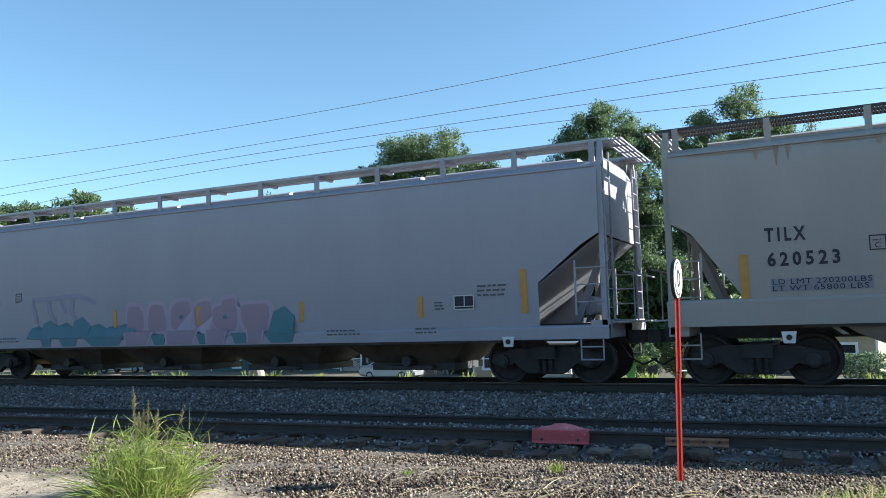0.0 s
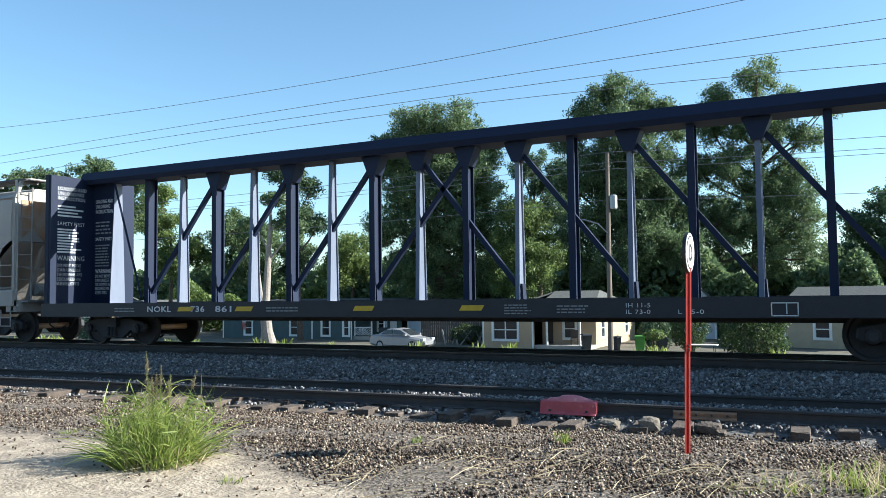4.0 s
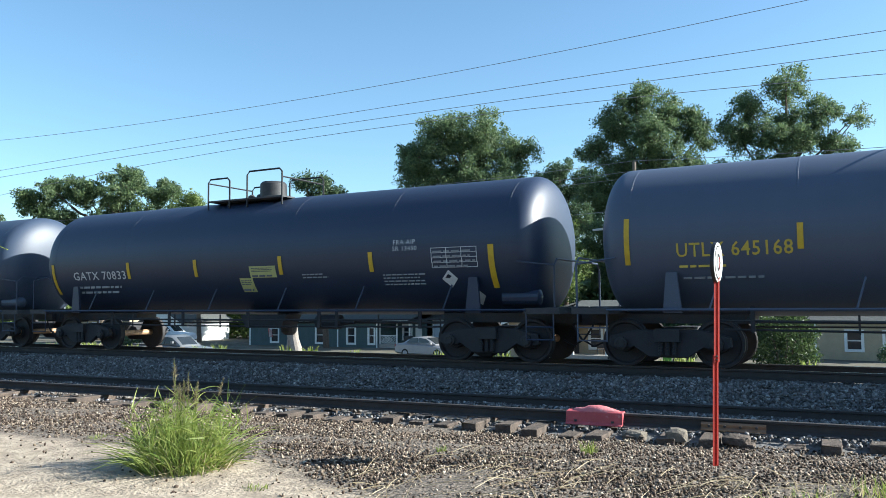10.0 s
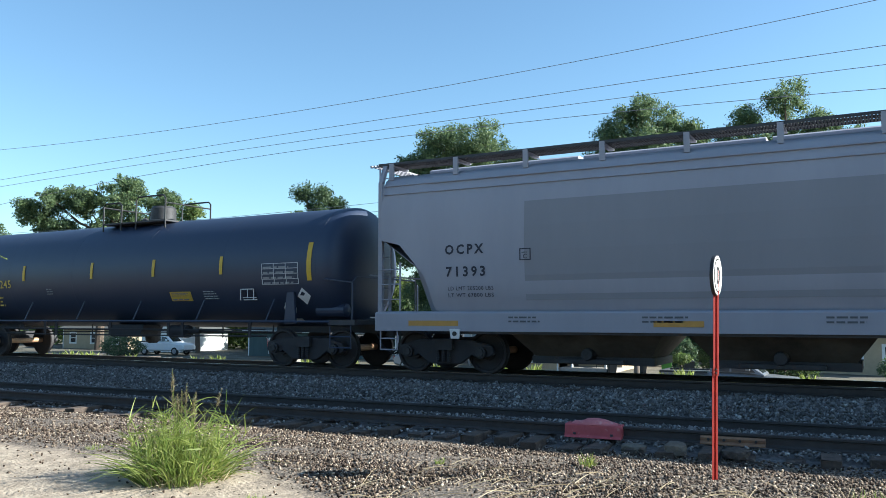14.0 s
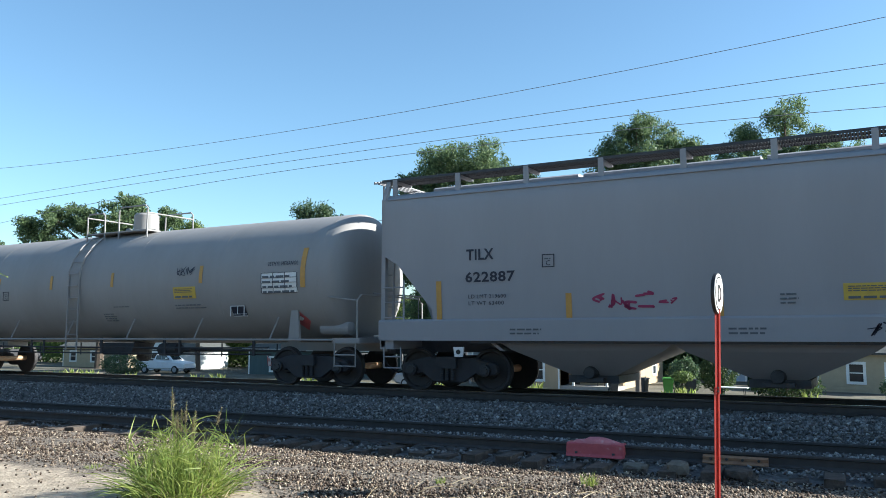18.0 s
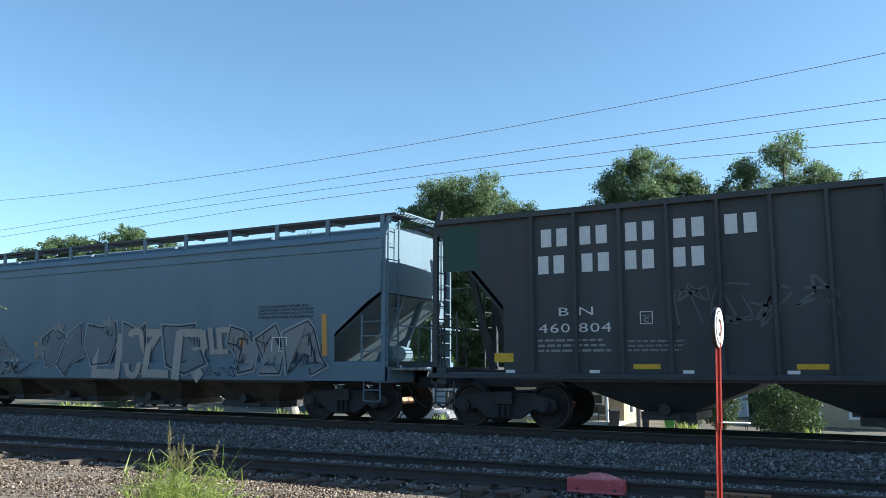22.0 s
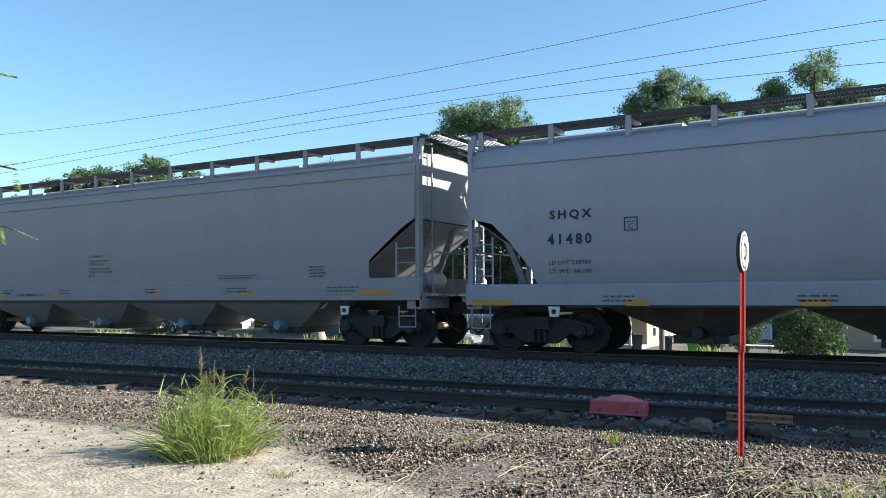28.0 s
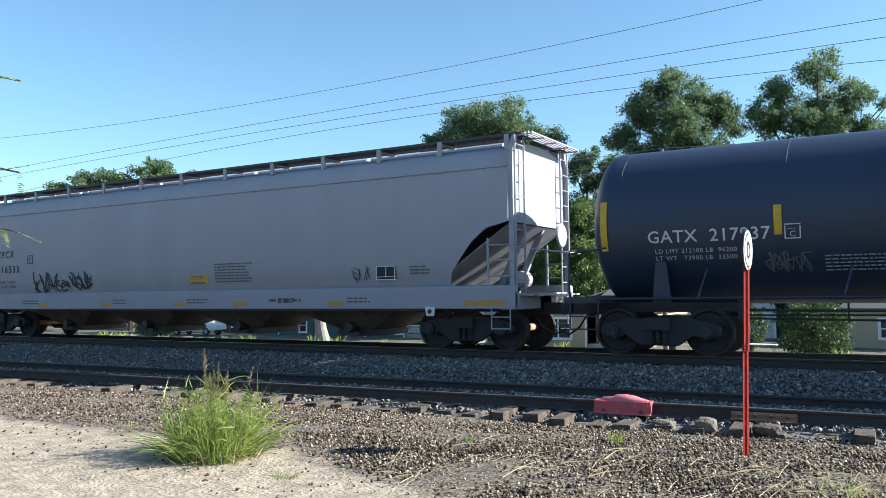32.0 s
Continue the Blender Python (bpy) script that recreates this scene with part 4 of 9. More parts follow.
P = {
    "grey_lilac": paint("pale_grey_paint", (0.327, 0.327, 0.373), (0.292, 0.292, 0.334)),
    "beige": paint("worn_beige_paint", (0.360, 0.336, 0.315), (0.311, 0.292, 0.273), 0.7),
    "beige_b": paint("beige_grey_paint", (0.307, 0.300, 0.315), (0.278, 0.271, 0.284)),
    "pale": paint("pale_cream_paint", (0.341, 0.333, 0.352), (0.311, 0.304, 0.320)),
    "white_grey": paint("white_grey_paint", (0.336, 0.336, 0.383), (0.297, 0.297, 0.341)),
    "grey_mid": paint("dull_grey_paint", (0.257, 0.257, 0.286), (0.234, 0.234, 0.260)),
    "blue_grey": paint("blue_grey_paint", (0.135, 0.195, 0.245), (0.115, 0.168, 0.212)),
    "green": paint("grimy_green_paint", (0.064, 0.074, 0.08), (0.045, 0.049, 0.055), 0.6, 0.6, (0.075, 0.06, 0.06)),
    "green_fresh": paint("clean_green_paint", (0.032, 0.074, 0.062), (0.036, 0.058, 0.054), 0.62, 0.6, (0.05, 0.05, 0.05)),
    "navy": paint("navy_paint", (0.012, 0.019, 0.046), (0.01, 0.016, 0.038), 0, 0.6),
    # pale copy of the navy: sunlight on the post faces put into the paint
    "navy_sunlit": paint("sunlit_navy_paint", (0.17, 0.19, 0.25), (0.11, 0.13, 0.18), 0, 0.45),
    "tank_white": paint("white_tank_paint", (0.538, 0.497, 0.491), (0.468, 0.422, 0.402)),
    "tank_cream": paint("cream_tank_paint", (0.302, 0.288, 0.284), (0.258, 0.244, 0.236)),
    "tank_grey": paint("dark_grey_tank_paint", (0.043, 0.062, 0.102), (0.038, 0.054, 0.089), 0, 0.5, spec=0.55),
    "tank_black": paint("black_tank_paint", (0.021, 0.033, 0.068), (0.018, 0.029, 0.06), 0, 0.48, spec=0.55),
    "tank_slate": paint("slate_tank_paint", (0.07, 0.089, 0.135), (0.062, 0.079, 0.119), 0, 0.5, spec=0.55),
    # outlet bays: two mottled browns, darker than the bodies above
    "bay_brown": mat("mottled_brown_bay_paint", (0.13, 0.11, 0.085), (0.05, 0.042, 0.034), 1.6, 0.8, 0, 0.2, 20),
    "halo": paint("pale_lilac_spray", (0.4, 0.335, 0.42), (0.36, 0.3, 0.385), 0, 0.7),
    "pink": paint("faded_pink_spray", (0.32, 0.245, 0.305), (0.29, 0.235, 0.3), 0, 0.7),
    "teal": paint("teal_spray", (0.075, 0.185, 0.21), (0.12, 0.19, 0.25), 0, 0.7),
    "piece_blue": paint("blue_grey_spray", (0.15, 0.185, 0.21), (0.12, 0.15, 0.175), 0, 0.7),
    "edge_pale": paint("pale_blue_spray", (0.3, 0.34, 0.37), (0.26, 0.3, 0.33), 0, 0.7),
    "tan_silver": paint("tan_silver_spray", (0.34, 0.325, 0.305), (0.29, 0.28, 0.265), 0, 0.7),
    "silver": paint("silver_spray", (0.23, 0.24, 0.25), (0.18, 0.195, 0.21), 0, 0.7),
    "violet": paint("violet_spray", (0.26, 0.26, 0.35), (0.28, 0.285, 0.35), 0, 0.7),
    "rose": paint("rose_spray", (0.3, 0.05, 0.11), None, 0, 0.7),
    "cyan": paint("blue_spray", (0.04, 0.22, 0.4), None, 0, 0.7),
    "slate_line": paint("slate_spray", (0.03, 0.04, 0.055), None, 0, 0.7),
    "faint": paint("faint_chalk", (0.12, 0.135, 0.145), (0.085, 0.098, 0.105), 0, 0.8),
    "rusty_white": mat("rusty_white_paint", (0.4, 0.375, 0.36), (0.33, 0.3, 0.28), 1.4, 0.6, 0, 0.1, 20, streak=6, rust=(0.15, 0.06, 0.04), rust_at=0.6),
    "orange_rust": mat("orange_rust", (0.32, 0.14, 0.05), (0.36, 0.3, 0.23), 2, 0.8, 0, 0.2, 20),
    "dark_rust": mat("dark_red_rust", (0.07, 0.022, 0.02), (0.11, 0.042, 0.034), 4, 0.85, 0, 0.1, 20, streak=8),
    "rust_run": mat("rust_run", (0.25, 0.165, 0.115), (0.33, 0.28, 0.23), 3, 0.8, 0, 0.1, 20, streak=8),
    "rosy_board": mat("dusty_rose_grating", (0.36, 0.32, 0.3), (0.27, 0.23, 0.21), 6, 0.6, 0.2),
    "sticker": mat("yellow_sticker", (0.55, 0.38, 0.05), (0.45, 0.31, 0.05), 8, 0.5),
    "lime": mat("pale_yellow_sticker", (0.5, 0.5, 0.2), (0.42, 0.42, 0.16), 8, 0.5),
    "red_card": mat("red_card", (0.5, 0.1, 0.1), (0.42, 0.1, 0.1), 8, 0.5),
}


def strips(sk, car, c, xs, z0, z1, w, ink="ochre"):
    for x in xs:
        sk.patch(car, x - c - w / 2, x - c + w / 2, z0, z1, ink, "reflector", "yellow reflective strip")


def framed(sk, car, c, x, z, s, ink, word="C"):
    """A small stencilled square with a letter in it."""
    bm = bmesh.new()
    t = 0.018
    for a, b, e, f in ((x, x + s, z, z + t), (x, x + s, z + s - t, z + s), (x, x + t, z, z + s), (x + s - t, x + s, z, z + s)):
        y = sk.fn((e + f) / 2) - sk.gap
        box(bm, a - c, b - c, y, y + 0.005, e, f)
    part("plate_mark", bm, M[ink], car)
    sk.fit(car, word, x - c + s * 0.32, z + s * 0.14, x - c + s * 0.68, z + s * 0.52, ink)
    sk.bars(car, x - c + s * 0.2, z + s * 0.62, s * 0.6, s * 0.2, 1, ink, 3)


def info_panel(sk, car, c, x, z, w, h):
    p = sk.patch(car, x - c, x - c + w, z, z + h, "ink", "inspection_panel", "dark inspection stencil panel", gap=max(0.01, sk.gap))
    bm = bmesh.new()
    for a, b, e, f in ((0, 1, 0, 0.07), (0, 1, 0.93, 1), (0, 0.05, 0, 1), (0.95, 1, 0, 1), (0.5, 0.54, 0.2, 1), (0, 1, 0.2, 0.25)):
        y = min(sk.fn(z + h * e), sk.fn(z + h * f)) - max(0.018, sk.gap + 0.006)
        box(bm, x - c + w * a, x - c + w * b, y, y + 0.005, z + h * e, z + h * f)
    part("panel_lines", bm, M["pale_ink"], p)


def sticker(sk, car, c, x, z, w, h, ink="sticker", dark="ink"):
    p = sk.patch(car, x - c, x - c + w, z, z + h, P[ink], "sticker", "yellow emergency sticker", gap=0.01)
    s2 = Side(sk.fn, 0.02)
    s2.bars(car, x - c + w * 0.08, z + h * 0.08, w * 0.84, h * 0.36, 1, dark, 5)
    s2.bars(car, x - c + w * 0.08, z + h * 0.52, w * 0.84, h * 0.4, 3, dark, 6)


def rust_runs(sk, car, c, x0, x1, z, seed, n=12):
    """Rust bleeding from the eave seam: a thin wavering line and narrow runs of every length below it."""
    rng = random.Random(seed)
    bm = bmesh.new()
    x = x0 - c
    while x < x1 - c:
        d, w = rng.uniform(0.5, 2.2), rng.uniform(0.01, 0.035)
        sk.ribbon(bm, [(x, z + rng.uniform(-0.02, 0.02)), (x + d * 0.5, z + rng.uniform(-0.02, 0.02)), (x + d, z + rng.uniform(-0.02, 0.02))], w)
        x += d * rng.uniform(0.8, 1.5)
    for _ in range(n):
        x, w, h = rng.uniform(x0, x1) - c, rng.uniform(0.012, 0.04), rng.uniform(0.1, 0.35) * rng.choice((1, 1, 1, 2.4))
        pts = [(x - w * 1.6, z + 0.03), (x + w * 1.6, z + 0.03), (x + w, z - h * 0.3), (x + w * 0.4, z - h), (x - w * 0.3, z - h * 0.95), (x - w, z - h * 0.35)]
        sk.blob(bm, pts, 0.006)
    part("rust_run", bm, P["rust_run"], car, "thin runs of rust below the eave")


def bubble(sk, car, c, x, z, w, h, ink, hole=None):
    """One fat rounded sprayed letter."""
    bm = bmesh.new()
    o = []
    for k in range(20):
        a = 2 * math.pi * k / 20
        r = 1 + 0.08 * math.sin(3 * a + x)
        o.append((x - c + w / 2 + w / 2 * r * math.copysign(abs(math.cos(a)) ** 0.55, math.cos(a)), z + h / 2 + h / 2 * r * math.copysign(abs(math.sin(a)) ** 0.55, math.sin(a))))
    sk.blob(bm, [(x - c + w / 2 + (u - (x - c + w / 2)) * 1.1, z + h / 2 + (v - z - h / 2) * 1.1) for u, v in o], 0.008)
    part("graffiti", bm, P["halo"], car, "pale sprayed outline")
    bm = bmesh.new()
    sk.blob(bm, [(x - c + w / 2 + (u - (x - c + w / 2)) * 0.84, z + h / 2 + (v - z - h / 2) * 0.86) for u, v in o], 0.012)
    p = part("graffiti", bm, P[ink], car, "fat sprayed letter")
    if hole:
        bm = bmesh.new()
        for hx, hz, hw, hh in hole:
            sk.blob(bm, [(x - c + w * (hx + hw * math.cos(a * 0.785)), z + h * (hz + hh * math.sin(a * 0.785))) for a in range(8)], 0.016)
        part("letter_gap", bm, P["teal"], p)


SILL = Side(lambda z: -1.61, 0.008)


def sill_marks(car, half, seed, ink="ink", n=5, zone=None, z=0.96, yellow=(), c=0.0):
    rng = random.Random(seed)
    for i in range(n):
        x = -half + 1.6 + (2 * half - 3.2) * (i + rng.uniform(0.2, 0.8)) / n
        SILL.bars(car, x, z + 0.06, rng.uniform(0.5, 1.0), 0.16, 2, ink, seed + i)
    for x, w in yellow:
        SILL.patch(car, x - c, x - c + w, z - 0.02, z + 0.09, "ochre", "sill_reflector", "yellow reflective strip")
    for s in (-1, 1):
        x = s * (half - 2.0)
        bm = bmesh.new()
        prism(bm, [(x - 0.09, 0.72), (x + 0.09, 0.72), (x + 0.12, 0.92), (x - 0.12, 0.92)], "y", -1.66, -1.62)
        part("jacking_pad", bm, M["placard"], car)
        bm = bmesh.new()
        spin(bm, [(-1.675, 0.05), (-1.66, 0.05)], "y", 12, (x, 0, 0.82))
        part("pad_hole", bm, M["black"], car)


def make_train():
    # 1 pale grey hopper, pink and teal graffiti
    x0, x1 = -23.7, -3.85
    c = (x0 + x1) / 2
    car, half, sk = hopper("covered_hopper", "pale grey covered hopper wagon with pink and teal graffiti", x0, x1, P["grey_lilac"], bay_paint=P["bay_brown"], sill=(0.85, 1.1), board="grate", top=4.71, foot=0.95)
    sk.fit(car, "X", -21.5 - c, 2.4, -21.2 - c, 2.64, "ink")
    sk.fit(car, "89", -21.6 - c, 1.95, -21.15 - c, 2.19, "ink")
    framed(sk, car, c, -20.5, 2.12, 0.24, "ink")
    strips(sk, car, c, (-16.7, -13.9, -10.86, -7.83), 1.34, 1.79, 0.11)
    strips(sk, car, c, (-5.52,), 1.37, 2.24, 0.14)
    info_panel(sk, car, c, -7.05, 1.48, 0.46, 0.3)
    sk.bars(car, -6.52 - c, 1.74, 0.65, 0.28, 3, "ink", 2)
    sk.bars(car, -7.5 - c, 1.5, 0.25, 0.2, 3, "ink", 4)
    wall = Side(lambda z: sk.fn(z) if z > 1.12 else -1.62, 0.012)
    for x, w, zt in ((-16.34, 0.68, 1.9), (-15.6, 0.7, 1.91), (-14.84, 0.8, 1.96), (-14.06, 0.62, 1.96), (-13.2, 0.5, 2.02), (-13.5, 0.86, 1.86), (-12.66, 0.96, 1.86)):
        bubble(wall, car, c, x, 1.14, w, zt - 1.14, "pink", ((0.5, 0.5, 0.09, 0.07),) if x in (-14.84, -13.5) else None)
    for x, w in ((-16.33, 1.0), (-14.95, 1.1), (-13.65, 0.7), (-12.4, 0.55)):
        bm = bmesh.new()
        prism(bm, [(x - c, 1.2), (x + w - c, 1.2), (x + w * 0.86 - c, 0.88), (x + w * 0.06 - c, 0.88)], "y", -1.625, -1.619)
        part("graffiti", bm, P["halo"], car, "pale pink sprayed letter foot")
        bm = bmesh.new()
        prism(bm, [(x + 0.05 - c, 1.22), (x + w - 0.06 - c, 1.22), (x + w * 0.84 - 0.04 - c, 0.89), (x + w * 0.06 + 0.05 - c, 0.89)], "y", -1.632, -1.626)
        part("graffiti", bm, P["pink"], car, "faded pink sprayed letter foot")
    bm = bmesh.new()
    for x, h in ((-20.0, 0.35), (-19.5, 0.5), (-18.9, 0.42), (-18.3, 0.55), (-17.7, 0.36), (-17.1, 0.3), (-16.7, 0.34), (-11.75, 0.62)):
        wall.blob(bm, [(x - c, 1.1), (x + 0.66 - c, 1.1), (x + 0.7 - c, 1.1 + h * 0.6), (x + 0.42 - c, 1.1 + h), (x + 0.1 - c, 1.1 + h * 0.8)], 0.008)
    part("graffiti", bm, P["teal"], car, "faded teal spray")
    bm = bmesh.new()
    for x, w in ((-19.45, 0.45), (-18.75, 0.75), (-17.85, 1.5), (-15.4, 0.5), (-13.9, 0.35), (-12.85, 0.5), (-11.9, 0.9)):
        prism(bm, [(x - c, 1.13), (x + w - c, 1.13), (x + w * 0.9 - c, 0.88), (x + w * 0.25 - c, 0.88)], "y", -1.622, -1.615)
    part("graffiti", bm, P["teal"], car, "teal sprayed wedges on the sill")
    bm = bmesh.new()
    for pts in (((-19.85, 2.15), (-19.2, 2.16), (-18.4, 2.2), (-17.9, 2.18), (-17.35, 1.98)), ((-19.8, 2.15), (-19.75, 1.8), (-19.65, 1.5)), ((-19.2, 2.1), (-19.1, 1.7), (-18.9, 1.55)), ((-18.2, 2.15), (-18.3, 1.8), (-18.1, 1.6)), ((-18.7, 2.1), (-18.5, 1.75))):
        wall.ribbon(bm, [(x - c, z) for x, z in pts], 0.13)
    part("graffiti", bm, P["violet"], car, "faded violet spray")
    sill_marks(car, half, 1)

    # 2 worn beige hopper
    x0, x1 = -2.76, 16.85
    c = (x0 + x1) / 2
    car, half, sk = hopper("covered_hopper", "worn beige covered hopper wagon with rust-streaked eaves", x0, x1, P["beige"], cut=(2.9, 1.5, 1.2), frame_paint=P["beige"], sill=(1.03, 1.49), top=4.71)
    sk.fit(car, "TILX", -1.05 - c, 2.46, -0.4 - c, 2.7, "ink", 0.03, space=1.45)
    sk.fit(car, "620523", -1.03 - c, 2.03, 0.1 - c, 2.28, "ink", 0.03, space=1.45)
    framed(sk, car, c, 0.54, 2.22, 0.25, "ink")
    sk.patch(car, -1.0 - c, 0.57 - c, 1.6, 1.82, P["grey_mid"], "weight_panel", gap=0.008)
    sk.fit(car, "LD LMT 220200LBS", -0.97 - c, 1.72, 0.55 - c, 1.81, "ink")
    sk.fit(car, "LT WT 65800 LBS", -0.97 - c, 1.61, 0.5 - c, 1.7, "ink")
    strips(sk, car, c, (-1.42,), 1.4, 2.26, 0.14)
    strips(sk, car, c, (1.69, 4.38, 6.65, 9.8), 1.5, 1.93, 0.12)
    strips(sk, car, c, (13.08,), 1.57, 2.06, 0.14)
    info_panel(sk, car, c, 13.93, 1.66, 0.5, 0.28)
    sk.bars(car, 14.5 - c, 1.68, 0.7, 0.22, 2, "ink", 9)
    sk.bars(car, 5.9 - c, 1.55, 0.4, 0.22, 3, "ink", 10)
    scrawl(SILL, car, 6.8 - c, 8.7 - c, 1.13, 1.4, "ink", 21, 0.035, 9, 2)
    scrawl(sk, car, 8.9 - c, 10.2 - c, 1.5, 1.9, "ink", 22, 0.02, 3, 2)
    rust_runs(sk, car, c, -2.3, 16.4, 4.1, 5, 40)
    bm = bmesh.new()
    prism(bm, [(-1.3, 4.1), (1.3, 4.1), (1.35, 2.9), (1.1, 2.55), (0.75, 3.1), (0.4, 2.75), (-0.1, 3.15), (-0.45, 2.8), (-0.9, 3.3), (-1.25, 3.0)], "x", half - 0.115, half - 0.105)
    part("rust_patch", bm, P["orange_rust"], car, "orange rust on the end wall")
    sill_marks(car, half, 2, z=1.1)

    center_beam(18.0, 41.6)

    # 4 white tank
    a, b = 41.8, 57.5
    c = (a + b) / 2
    mk = [(42.72 - c, 1.95, 2.85, 0.13)] + [(x - c, z, z + 0.45, 0.1) for x, z in ((45.79, 2.27), (47.98, 2.2), (51.0, 2.22), (53.45, 2.17))] + [(56.55 - c, 1.95, 2.88, 0.13)]
    car, half, sk = tank("tank_car", "white tank wagon with grey-shaded belly and side ladder", a, b, P["tank_white"], None, R=1.61, zc=2.57, rails=P["tank_white"], center_ladder=True, fit_x=49.3 + 0.6 - c + 0.2, marks=mk, mk="ochre")
    sk.fit(car, "NATX 60005", 43.72 - c, 2.02, 45.7 - c, 2.26, "ink", 0.01)
    sk.bars(car, 43.8 - c, 1.5, 1.7, 0.42, 3, "ink", 30)
    data_box(sk, car, 55.2 - c, 2.25, 1.1, 0.5, "ink")
    sticker(sk, car, c, 51.6, 1.82, 0.78, 0.26)
    sk.bars(car, 50.15 - c, 2.4, 0.5, 0.24, 3, "ink", 31)
    sk.bars(car, 48.2 - c, 2.3, 0.55, 0.22, 4, "ink", 32)
    sk.bars(car, 53.5 - c, 1.68, 1.1, 0.12, 2, "ink", 33)
    sk.bars(car, 54.7 - c, 1.62, 0.5, 0.22, 3, "ink", 34)
    diamond(sk, car, 55.53 - c, 1.45, 0.2, "placard", "ink")
    diamond(sk, car, 56.02 - c, 1.45, 0.21, "red_card", "placard")

    # 5 dark grey tank
    a, b = 58.95, 72.55
    c = (a + b) / 2
    mk = [(59.5 - c, 1.62, 2.45, 0.1)] + [(x - c, 2.02, 2.42, 0.1) for x in (62.37, 64.01, 65.96)] + [(68.36 - c, 2.03, 2.48, 0.1), (71.49 - c, 1.61, 2.5, 0.12)]
    car, half, sk = tank("tank_car", "dark grey tank wagon with white stencils", a, b, P["tank_grey"], None, R=1.53, zc=2.5, marks=mk, fit_x=-0.55)
    sk.fit(car, "GATX 37309", 60.58 - c, 2.03, 62.28 - c, 2.26, "pale_ink", 0.01)
    sk.bars(car, 60.7 - c, 1.73, 1.6, 0.22, 2, "pale_ink", 40)
    data_box(sk, car, 70.22 - c, 1.97, 1.1, 0.48, "pale_ink")
    sk.fit(car, "FRA AIP", 69.5 - c, 2.15, 70.15 - c, 2.26, "pale_ink")
    sk.bars(car, 66.7 - c, 1.53, 0.7, 0.4, 5, "pale_ink", 41)
    sk.bars(car, 68.7 - c, 1.75, 0.85, 0.2, 3, "pale_ink", 42)
    diamond(sk, car, 71.15 - c, 1.42, 0.2, "placard", "ink")

    # 6 glossy black tank
    a, b = 74.0, 89.6
    c = (a + b) / 2
    mk = [(74.6 - c, 1.54, 2.38, 0.11)] + [(x - c, 1.92, 2.36, 0.11) for x in (77.72, 80.2, 82.98, 85.58)] + [(88.56 - c, 1.52, 2.42, 0.13)]
    car, half, sk = tank("tank_car", "glossy black tank wagon with white stencils", a, b, P["tank_black"], None, R=1.51, zc=2.46, marks=mk, fit_x=-0.55)
    sk.fit(car, "GATX 70833", 75.46 - c, 1.92, 77.6 - c, 2.15, "pale_ink", 0.01)
    sk.bars(car, 75.55 - c, 1.55, 2.0, 0.28, 2, "pale_ink", 50)
    sticker(sk, car, c, 82.0, 1.86, 0.82, 0.28, "lime")
    sticker(sk, car, c, 81.62, 1.52, 0.42, 0.34, "lime")
    sk.fit(car, "FRA AIP", 86.2 - c, 2.5, 86.76 - c, 2.6, "pale_ink")
    sk.fit(car, "SR 13450", 86.18 - c, 2.36, 86.8 - c, 2.46, "pale_ink")
    data_box(sk, car, 87.15 - c, 1.97, 1.08, 0.42, "pale_ink")
    sk.bars(car, 83.6 - c, 1.82, 0.75, 0.14, 2, "pale_ink", 51)
    sk.bars(car, 85.85 - c, 1.62, 1.1, 0.28, 4, "pale_ink", 52)
    diamond(sk, car, 87.52 - c, 1.73, 0.19, "placard", "ink")
    diamond(sk, car, 88.03 - c, 1.36, 0.2, "placard", "ink")

    # 7 slate tank
    a, b = 90.7, 106.85
    c = (a + b) / 2
    mk = [(91.4 - c, 1.9, 2.78, 0.1)] + [(x - c, 2.1, 2.55, 0.1) for x in (94.42, 97.1, 99.63, 102.25)] + [(105.6 - c, 1.7, 2.62, 0.12)]
    car, half, sk = tank("tank_car", "slate grey tank wagon with yellow stencils", a, b, P["tank_slate"], None, R=1.5, zc=2.42, marks=mk, fit_x=-0.9)
    sk.fit(car, "UTLX 645168", 92.32 - c, 2.02, 94.3 - c, 2.28, "gold_ink", 0.01)
    sk.bars(car, 92.35 - c, 1.83, 1.0, 0.1, 1, "gold_ink", 60)
    sk.bars(car, 92.4 - c, 1.62, 1.6, 0.1, 1, "faint_ink", 61)
    sticker(sk, car, c, 100.62, 1.54, 0.82, 0.28, "lime")
    data_box(sk, car, 104.15 - c, 1.8, 1.1, 0.5, "pale_ink")
    diamond(sk, car, 104.1 - c, 1.52, 0.21, "placard", "ink")
    diamond(sk, car, 104.85 - c, 1.37, 0.21, "placard", "ink")
    sk.bars(car, 96.2 - c, 2.64, 0.45, 0.05, 1, "ink", 62)
    sk.bars(car, 98.5 - c, 1.9, 0.35, 0.05, 1, "faint_ink", 63)

    # 8 black tank
    a, b = 107.55, 123.4
    c = (a + b) / 2
    mk = [(108.32 - c, 2.05, 2.9, 0.12)] + [(x - c, 2.23, 2.68, 0.1) for x in (111.9, 114.9, 117.34, 119.74)] + [(122.5 - c, 2.02, 2.92, 0.13)]
    car, half, sk = tank("tank_car", "black tank wagon with yellow stencils", a, b, P["tank_black"], None, R=1.49, zc=2.38, marks=mk, fit_x=0.3)
    sk.fit(car, "UTLX 662245", 109.16 - c, 2.03, 111.28 - c, 2.27, "gold_ink", 0.01)
    sk.bars(car, 109.3 - c, 1.87, 1.2, 0.08, 1, "gold_ink", 70)
    sk.bars(car, 109.35 - c, 1.5, 1.7, 0.34, 3, "gold_ink", 71)
